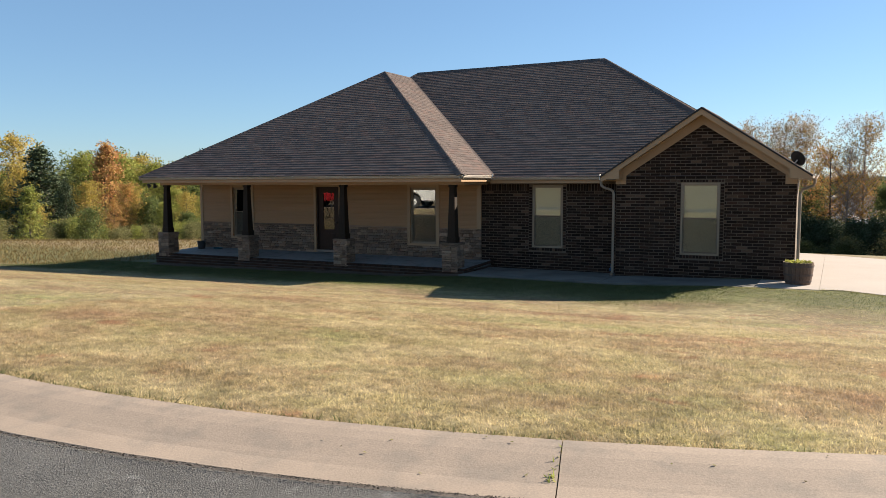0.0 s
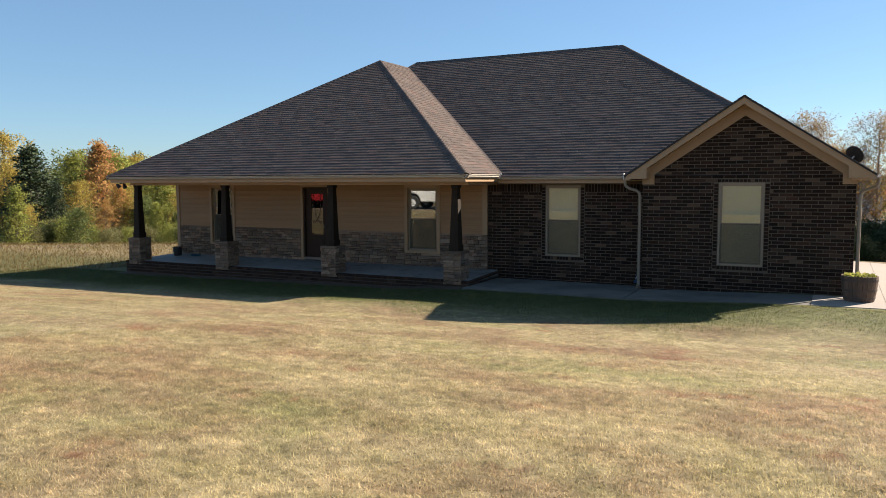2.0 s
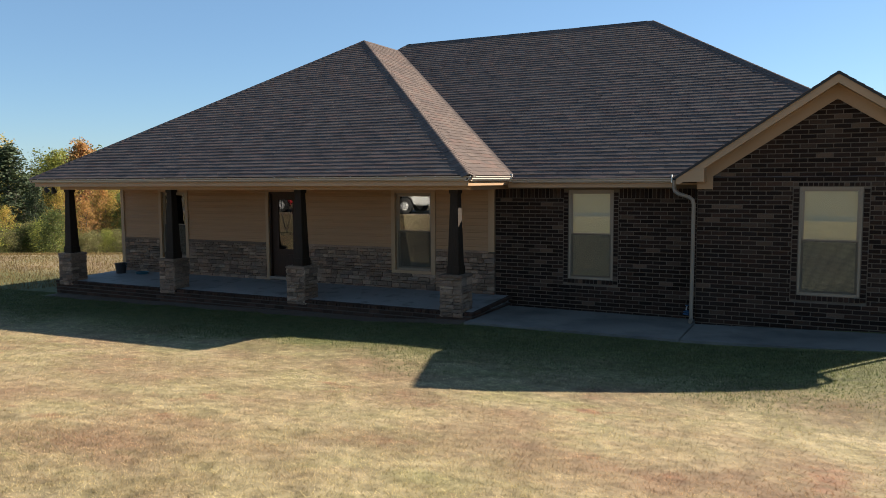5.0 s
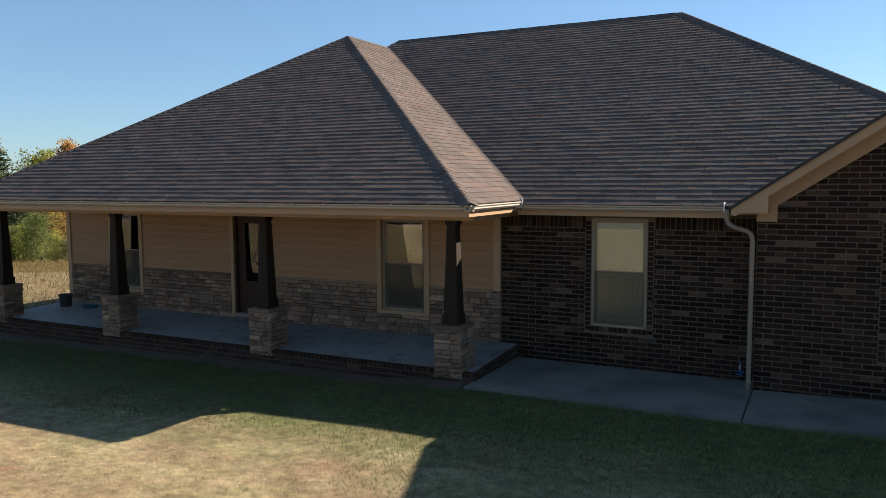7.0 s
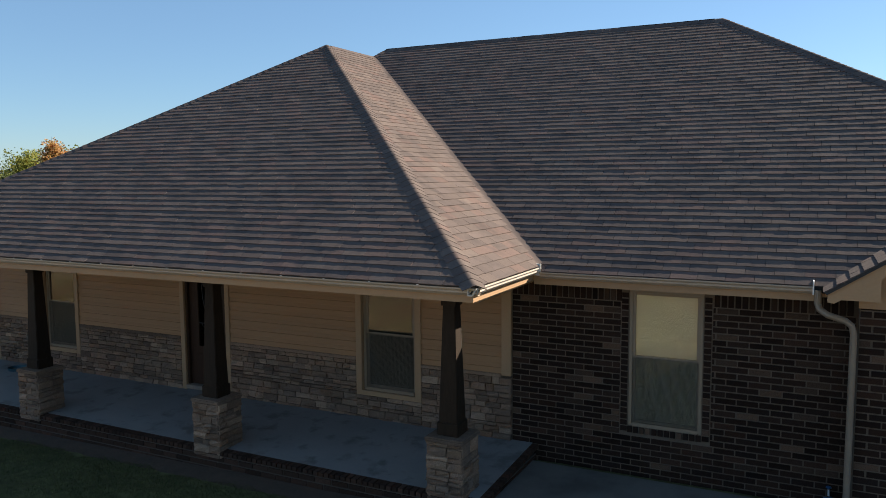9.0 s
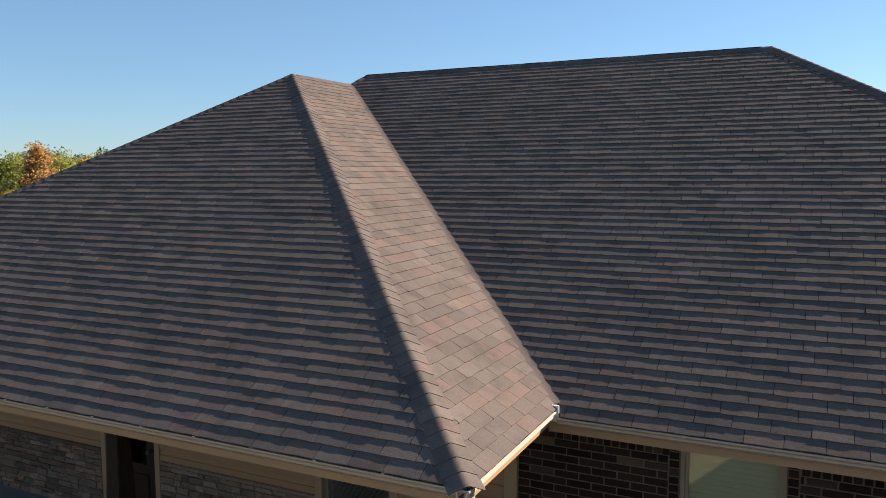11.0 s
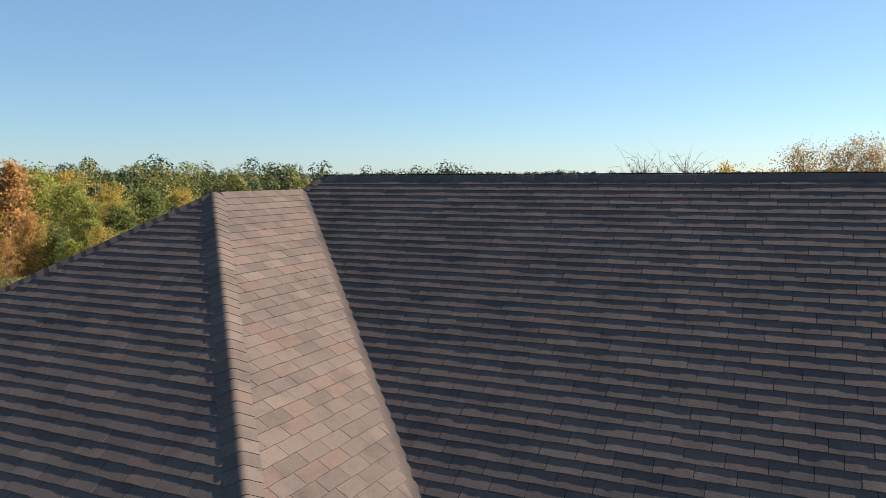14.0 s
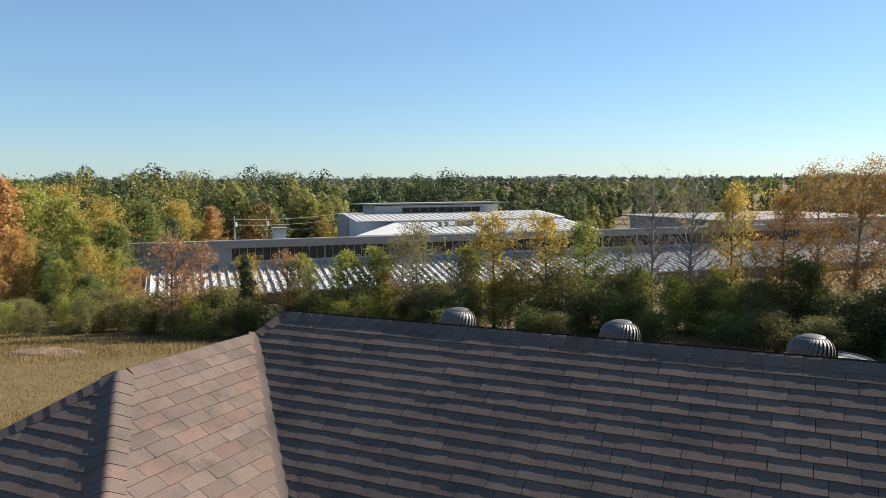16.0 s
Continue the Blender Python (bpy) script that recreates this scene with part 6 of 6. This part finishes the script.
for i in range(118):
    piece("seam", seam, lower, Matrix.Translation((4.6 + i * 1.22, 0, 0)))
pane_me = mesh_of("pane", boxes((0.05, -0.02, 0.06, 1.15, 0.02, 2.02)), None)
M_far_glass = mat("dark_school_glass", (0.025, 0.03, 0.035), (0.035, 0.04, 0.05), 2, 0.5, 0.12, 0.0)
M_far_frame = mat("grey_window_frame", (0.30, 0.31, 0.32), (0.25, 0.26, 0.27), 2, 0.2, 0.5, 0.0)
pane_me.materials.append(M_far_glass)
for i in range(17):
    w = part("window", boxes((0, 0, 0, 7.2, 0.12, 2.08)), M_far_frame, school, "dark clerestory window band")
    w.matrix_basis = Matrix.Translation((16.5 + i * 7.4, -0.31, 5.95))
    for k in range(6):
        piece("pane", pane_me, w, Matrix.Translation((0.0 + k * 1.2, -0.03, 0)))
part("sill", boxes((15.5, -0.45, 5.72, LEN - 6, -0.2, 5.93)), M_metal_roof, school, "pale sill under the clerestory")
for i in range(20):
    br = part("bracket", boxes((0, -1.75, 7.4, 0.22, -0.2, 8.2)), M_blue_brace, school, "dark blue eave bracket")
    br.matrix_basis = Matrix.Translation((2.0 + i * 7.4, 0, 0))
# raised middle block and its big white roof
big = part("upper_roof", sheet(39.5, 82, 12.6, 11.05, 24, 11.95, 0.22), M_metal_roof, school, "broad white ribbed roof of the middle block")
bm = bmesh.new()
prism(bm, [(12.6, 11.05), (24, 11.95), (24, 12.05), (12.6, 11.15)], "x", 0, 0.10)
seam2 = mesh_of("seam", bm, M_seam)
for i in range(34):
    piece("seam", seam2, big, Matrix.Translation((40.2 + i * 1.22, 0, 0)))
bm = bmesh.new()                       # the lower plane runs from the eave up to the middle block, with a slanting end
lo_ = [bm.verts.new(v) for v in ((36.5, -0.5, 9.25), (82, -0.5, 9.25), (82, 13, 10.5), (47, 13, 10.5))]
hi_ = [bm.verts.new((*v.co.xy, v.co.z + 0.22)) for v in lo_]
for k in range(4):
    bm.faces.new((lo_[k], lo_[(k + 1) % 4], hi_[(k + 1) % 4], hi_[k]))
bm.faces.new(lo_[::-1])
bm.faces.new(hi_)
valley = part("lower_roof", bm, M_metal_roof, school, "white ribbed roof plane with slanting end")
bm = bmesh.new()
prism(bm, [(-0.5, 9.47), (13, 10.72), (13, 10.82), (-0.5, 9.57)], "x", 0, 0.10)
seam3 = mesh_of("seam", bm, M_seam)
for i in range(28):
    piece("seam", seam3, valley, Matrix.Translation((47.4 + i * 1.22, 0, 0)))
part("wall", boxes((41.5, 23.6, 5, 76, 40, 11.4)), M_school_wall, school, "pale wall of the raised block")
M_pale = mat("white_wall_panel", (0.50, 0.52, 0.54), (0.45, 0.47, 0.49), 3, 0.2, 0.6, 0.0, grain=0.05)
part("wall", boxes((40.5, 13.5, 5.5, 81, 23.5, 10.9)), M_pale, school, "white end wall of the middle block")
part("wall", boxes((46, 24.5, 11, 72.5, 35, 13.4)), M_pale, school, "white wall of the rooftop monitor")
part("upper_roof", sheet(44.2, 73.8, 22.8, 13.9, 37, 13.6, 0.28), M_school_fascia, school, "flat overhanging monitor roof")
mw = part("window", boxes((51.5, 24.38, 11.9, 68.5, 24.5, 13.0)), M_far_frame, school, "monitor window band")
pm = mesh_of("pane", boxes((0.08, -0.02, 0.1, 1.8, 0.02, 1.0)), M_far_glass)
for k in range(9):
    piece("pane", pm, mw, Matrix.Translation((51.55 + k * 1.88, 24.36, 11.9)))
part("wall", boxes((LEN - 22, 20, 0, LEN + 30, 60, 8.6)), M_school_wall, school, "pale wall of the far wing")
part("upper_roof", sheet(LEN - 24, LEN + 32, 18.5, 9.0, 62, 8.6), M_school_fascia, school, "flat roof of the far wing")
for x, y, s in ((53.5, 6.5, 0.8), (54.8, 6.7, 0.8)):
    bm = bmesh.new()
    lathe(bm, [(0.35, 0), (0.3, 0.6), (0.5, 0.65), (0.5, 1.0), (0.1, 1.1), (0.001, 1.1)], 12)
    e = part("exhaust_fan", bm, M_school_fascia, school, "grey roof exhaust fan")
    e.matrix_basis = Matrix.Translation((x, y, 10.0))
u = part("roof_unit", boxes((57, 6.5, 9.9, 60, 8.5, 11.2), bevel=0.05), M_school_fascia, school, "grey rooftop air unit")
ch = part("vent_stack", boxes((23.0, -0.5, 9.3, 25.0, 1.2, 10.9), bevel=0.05), M_school_wall, school, "pale boxed roof stack")
part("cowl", boxes((22.8, -0.7, 10.9, 25.2, 1.4, 11.1)), M_school_fascia, ch)


def utility_pole(x, y, h):
    x, y = bearing(x, y)
    z = gz(x, y)
    p = empty("utility_pole", pose(x, y, z), label="grey timber utility pole with crossarm behind the school", category="utility pole", group="poles behind the school")
    bm = bmesh.new()
    tube(bm, [(0, 0, -0.5), (0, 0, h)], [0.17, 0.11], 10)
    part("pole", bm, M_pale_bark, p)
    part("crossarm", boxes((-1.1, -0.08, h - 0.7, 1.1, 0.08, h - 0.5)), M_pale_bark, p)
    bm = bmesh.new()
    lathe(bm, [(0.001, 0), (0.25, 0), (0.25, 0.8), (0.001, 0.85)], 10, (0.35, 0, h - 1.9))
    part("transformer", bm, M_steel, p)
    return Vector((x, y, z + h))


POLES = [utility_pole(-95.5, 111, 11.4), utility_pole(-95.7, 120.5, 11.0), utility_pole(-84.0, 132, 12.0)]
for k, (dz, ends) in enumerate(((-0.5, (0, 2)), (-1.6, (0, 2)), (-2.6, (1, 2)))):
    a, b = (POLES[i] + Vector((0, 0, dz)) for i in ends)
    bm = bmesh.new()
    tube(bm, [a.lerp(b, t) - Vector((0, 0, 2.2 * t * (1 - t))) for t in np.linspace(0, 1, 12)], 0.045, 4)
    wv_ = part("overhead_wire", bm, M_steel)
    tagged(wv_, "slack grey overhead wire between utility poles", "wire", group="wires behind the school")

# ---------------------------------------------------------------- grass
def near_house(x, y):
    """How far the greener grass, darkened for the house's shade, has taken over, 0 to 1, with a wavering edge."""
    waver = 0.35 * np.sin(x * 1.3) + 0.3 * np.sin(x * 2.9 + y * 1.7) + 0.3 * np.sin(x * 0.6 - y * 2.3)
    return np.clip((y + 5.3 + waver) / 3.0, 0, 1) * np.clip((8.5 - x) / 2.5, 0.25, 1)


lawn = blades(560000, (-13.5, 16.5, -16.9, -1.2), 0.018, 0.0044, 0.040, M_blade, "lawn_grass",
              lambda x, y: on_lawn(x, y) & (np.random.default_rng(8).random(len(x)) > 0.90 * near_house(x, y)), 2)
tagged(lawn, "short dormant tan lawn grass with reddish and green patches", "grass", kind="stuff")
front = blades(620000, (0.5, 12.5, -16.7, -8.0), 0.022, 0.0030, 0.034, M_blade, "lawn_grass",
               lambda x, y: on_lawn(x, y) & (np.random.default_rng(6).random(len(x)) > (y + 14.0) / 6.0), 12)
tagged(front, "thick matted dormant lawn grass towards the kerb", "grass", kind="stuff")
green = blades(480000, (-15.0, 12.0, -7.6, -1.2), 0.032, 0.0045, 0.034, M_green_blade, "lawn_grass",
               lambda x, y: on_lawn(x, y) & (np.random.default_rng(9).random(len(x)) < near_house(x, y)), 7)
tagged(green, "short green lawn grass near the porch, toned darker for the shade there", "grass", kind="stuff")
tuft = blades(70000, (-12.0, 12.0, -15.6, -5.0), 0.022, 0.0038, 0.038, M_tuft, "lawn_grass",
              lambda x, y: on_lawn(x, y) & (np.sin(x * 1.1 + 2.0 * np.sin(y * 0.9)) + np.sin(y * 1.7 + 1.5 * np.sin(x * 0.7)) + 0.8 * np.random.default_rng(3).random(len(x)) > 1.75), 11)
tagged(tuft, "soft green tufts scattered through the dormant lawn", "grass", kind="stuff")
rim = blades(30000, (1.0, 13.5, -16.7, -14.0), 0.036, 0.0042, 0.032, M_green_blade, "lawn_edge_grass", lambda x, y: (y > kerb_y(x) - 0.01) & (y < kerb_y(x) + 0.10), 3)
tagged(rim, "longer dry grass overhanging the kerb", "grass", kind="stuff")
edge = blades(26000, (6.2, 13.5, -3.8, -1.3), 0.042, 0.0045, 0.04, M_tuft, "lawn_edge_grass",
              lambda x, y: on_lawn(x, y) & ~on_lawn(x, y + 0.16 + 0.05 * np.sin(x * 5.0)), 15)
tagged(edge, "greener grass creeping over the edge of the paving", "grass", kind="stuff")


def beyond(x, y):
    return -0.45 * x + 0.89 * y


field = blades(210000, (-76, 22, 11, 74), 0.16, 0.016, 0.12, M_tall, "field_grass",
               lambda x, y: (y > 15 - 0.9 * (x + 11) * (x > -11)) & (beyond(x, y) < 64) & ~((x > 8) & (y < 40)) & (((x + 50.5) / 3.4) ** 2 + ((y - 37) / 2.2) ** 2 > 1), 4)
tagged(field, "rough dry tan grass in the field", "grass", kind="stuff")
tall = blades(110000, (-80, 22, 14, 72), 0.42, 0.022, 0.16, M_tall, "tall_grass", lambda x, y: (beyond(x, y) > 52 + 3 * np.sin(x * 0.3)) & (beyond(x, y) < 66), 6)
tagged(tall, "tall dry grass along the foot of the trees", "grass", kind="stuff")
side = blades(190000, (-50, -11.6, -14, 22), 0.13, 0.009, 0.09, M_tall, "field_grass", lambda x, y: (y > 0.6 + 1.35 * (x + 11.5)) & (y > -7 + 0.25 * (x + 16)), 5)
tagged(side, "rough dry grass beside the lawn", "grass", kind="stuff")


def bare_soil(cx, cy, rx, ry, seed):
    """A low, uneven patch of bare reddish earth."""
    bm = bmesh.new()
    rings = []
    for j, f in enumerate((0.0, 0.3, 0.6, 0.85, 1.0)):
        ring = []
        for k in range(28):
            a = 2 * math.pi * k / 28
            w = f * (1 + 0.35 * noise.noise((math.cos(a) * 1.6, math.sin(a) * 1.6, seed)))
            x, y = cx + rx * w * math.cos(a), cy + ry * w * math.sin(a)
            ring.append(bm.verts.new((x, y, gz(x, y) + (0.22 + 0.18 * noise.noise((x * 1.7, y * 1.7, seed))) * (1 - f) ** 0.5 + (0.02 if f < 1 else -0.05))))
        rings.append(ring)
    for p, q in zip(rings, rings[1:]):
        for k in range(28):
            bm.faces.new((p[k], q[k], q[(k + 1) % 28], p[(k + 1) % 28]))
    ob = part("bare_soil", bm, M_earth)
    tagged(ob, "patch of bare reddish earth in the field", "soil", kind="stuff")


M_bed = mat("bed_soil", (0.085, 0.055, 0.036), (0.058, 0.040, 0.027), 0.25, 0.02, 0.95, 0.8, grain=0.4)
M_earth = mat("reddish_earth", (0.150, 0.100, 0.066), (0.085, 0.062, 0.042), 0.8, 0.05, 0.95, 0.8, grain=0.35)
bare_soil(-50.5, 37.0, 3.2, 2.0, 2.0)
bm = bmesh.new()
rows = []
for i in range(61):
    x = -11.05 + 11.6 * i / 60
    out = -1.80 - 0.10 * noise.noise((x * 1.3, 4.0, 0.0)) - 0.06 * noise.noise((x * 5.0, 1.0, 0.0))
    rows.append([bm.verts.new((x, y_, gz(x, y_) + dz)) for y_, dz in ((-1.42, 0.03), (-1.58, 0.022), (out, -0.004))])
for p, q in zip(rows, rows[1:]):
    for k in range(2):
        bm.faces.new((p[k], p[k + 1], q[k + 1], q[k]))
bmesh.ops.recalc_face_normals(bm, faces=bm.faces[:])
tagged(part("soil_strip", bm, M_bed), "strip of bare brown soil along the porch brick", "soil", kind="stuff")

# ---------------------------------------------------------------- trucks at the kerb, seen in the porch glass
M_white_paint = mat("white_car_paint", (0.62, 0.62, 0.60), (0.56, 0.56, 0.55), 1.0, 0.05, 0.25, 0.0, grain=0.02, spec=0.5)
M_red_paint = mat("red_car_paint", (0.42, 0.025, 0.03), (0.36, 0.02, 0.025), 1.0, 0.05, 0.25, 0.0, grain=0.02, spec=0.5)
M_tyre = mat("tyre_rubber", (0.02, 0.02, 0.02), (0.03, 0.03, 0.03), 0.1, 0.01, 0.85, 0.2)
M_car_glass = mat("dark_car_glass", (0.015, 0.018, 0.02), (0.02, 0.022, 0.025), 0.5, 0.1, 0.05, 0.0, spec=0.6)


def pickup(x, y, turn, paint, label):
    """A crew-cab pickup; its length runs along its own x axis, the nose at +x."""
    t = empty("pickup_truck", pose(x, y, ROAD_Z + 0.015, 0, 0, turn), label=label, category="truck", group="trucks parked at the kerb")

    def arch(cx, n_=9):
        return [(cx + 0.47 * math.cos(a), 0.42 + 0.47 * math.sin(a)) for a in np.linspace(math.pi, 0, n_)]

    low = [(-2.85, 0.55)] + arch(-1.75) + arch(1.80) + [(2.75, 0.50), (2.88, 0.70), (2.85, 1.02), (2.55, 1.16), (1.45, 1.22), (-2.85, 1.25)]
    bm = prism(bmesh.new(), low, "y", -0.97, 0.97)
    bmesh.ops.bevel(bm, geom=[e for e in bm.edges if all(abs(abs(v.co.y) - 0.97) < 1e-4 for v in e.verts)], offset=0.05, segments=2, affect="EDGES")
    body = part("body", bm, paint, t)
    cab = prism(bmesh.new(), [(1.40, 1.20), (0.70, 1.80), (0.40, 1.88), (-0.75, 1.88), (-1.00, 1.80), (-1.10, 1.22)], "y", -0.84, 0.84)
    bmesh.ops.bevel(cab, geom=cab.edges[:], offset=0.04, segments=2, affect="EDGES")
    part("cab", cab, paint, t)
    for s_ in (-1, 1):
        for pts in ([(1.12, 1.26), (0.62, 1.74), (0.22, 1.78), (0.22, 1.26)], [(0.14, 1.26), (0.14, 1.78), (-0.72, 1.78), (-0.92, 1.28)]):
            part("window", prism(bmesh.new(), pts, "y", s_ * 0.842 - 0.006, s_ * 0.842 + 0.006), M_car_glass, t)
        part("mirror", boxes((0.85, s_ * 1.04 - 0.09, 1.24, 0.97, s_ * 1.04 + 0.09, 1.42), bevel=0.02), M_black, t)
        part("headlight", boxes((2.70, s_ * 0.74 - 0.16, 0.84, 2.89, s_ * 0.74 + 0.16, 1.00), bevel=0.02), M_white, t)
        part("tail_light", boxes((-2.87, s_ * 0.88 - 0.07, 0.80, -2.80, s_ * 0.88 + 0.07, 1.15), bevel=0.01), M_red_paint, t)
        for cx in (-1.75, 1.80):
            bm = bmesh.new()
            lathe(bm, [(0.22, -0.12), (0.36, -0.13), (0.385, -0.09), (0.385, 0.09), (0.36, 0.13), (0.22, 0.12)], 28)
            w = part("wheel", bm, M_tyre, t)
            w.matrix_basis = pose(cx, s_ * 0.84, 0.385, 90, 0, 0)
            bm = bmesh.new()
            lathe(bm, [(0.001, -0.05 * s_), (0.07, -0.07 * s_), (0.16, -0.03 * s_), (0.22, -0.11 * s_), (0.23, 0.0)], 20)
            part("rim", bm, M_steel, w)
    part("bumper", boxes((2.80, -0.95, 0.48, 2.98, 0.95, 0.70), bevel=0.03), M_steel, t, "dull chrome bumper")
    part("bumper", boxes((-3.02, -0.95, 0.52, -2.84, 0.95, 0.70), bevel=0.03), M_steel, t, "dull chrome bumper")
    part("grille", boxes((2.84, -0.55, 0.74, 2.90, 0.55, 1.00), bevel=0.01), M_black, t)
    return t


pickup(-10.1, kerb_y(-10.1) - 2.0, -3.0, M_white_paint, "white pickup truck parked at the kerb")
pickup(-17.3, kerb_y(-17.3) - 2.0, -3.0, M_red_paint, "red pickup truck parked at the kerb")

# a few fallen leaves on the kerb
lrng = random.Random(9)
lv, lf = [], []
for i in range(16):
    x, d = lrng.uniform(7.0, 11.5), lrng.uniform(0.05, 0.55)
    z = 0.955 + float(np.interp(d, [p[0] for p in KERB[2:9]], [p[1] for p in KERB[2:9]])) + 0.004
    a, r = lrng.uniform(0, 6.28), lrng.uniform(0.005, 0.012)
    k = len(lv)
    for t, q in ((0, 1.3), (1.6, 0.7), (3.1, 1.2), (4.7, 0.7)):
        lv.append((x + r * q * math.cos(a + t), kerb_y(x) - d + r * q * math.sin(a + t), z + lrng.uniform(0.0, 0.008)))
    lf.append((k, k + 1, k + 2, k + 3))
litter = new("leaf_litter", raw_mesh("leaf_litter", np.array(lv), np.array(lf), LEAF["brown"]))
tagged(litter, "few brown fallen leaves on the kerb", "leaves", kind="stuff")

# ---------------------------------------------------------------- pieces of walls and roof
pieces_or_rest("brick", BRICKS_MAIN, (1.5, 0.5, 1.2), 300, block_mesh(M_brick), wall_brick, M_brick_rest, block)
pieces_or_rest("brick", BRICKS_GABLE, (5.2, 0.0, 1.4), 300, block_mesh(M_brick), wall_gable, M_brick_rest, block)
pieces_or_rest("brick", PORCH_BRICKS, (0.6, -1.4, 0.1), 300, block_mesh(M_porch_brick), porch, M_porch_brick_rest, block)
for sx, sz, w, h in STONES_WALL:
    piece("stone", stone_mesh(w, h, 0.05, srng), wall_porch, Matrix.Translation((sx, WALL_Y - 0.035 + srng.uniform(-0.008, 0.004), sz)))
for deck, spots, near, limit, slope in ROOFS:
    pieces_or_rest("shingle", spots, near or (0, 0, 0), limit, tab_mesh, deck, M_shingle_rest, tab)
for a, b, sa, sb, k in RIDGES:
    caps(a, b, normal(sa), normal(sb), decks[k])
woven_valley(VB, VJ, S_flank, S_main, decks[1])
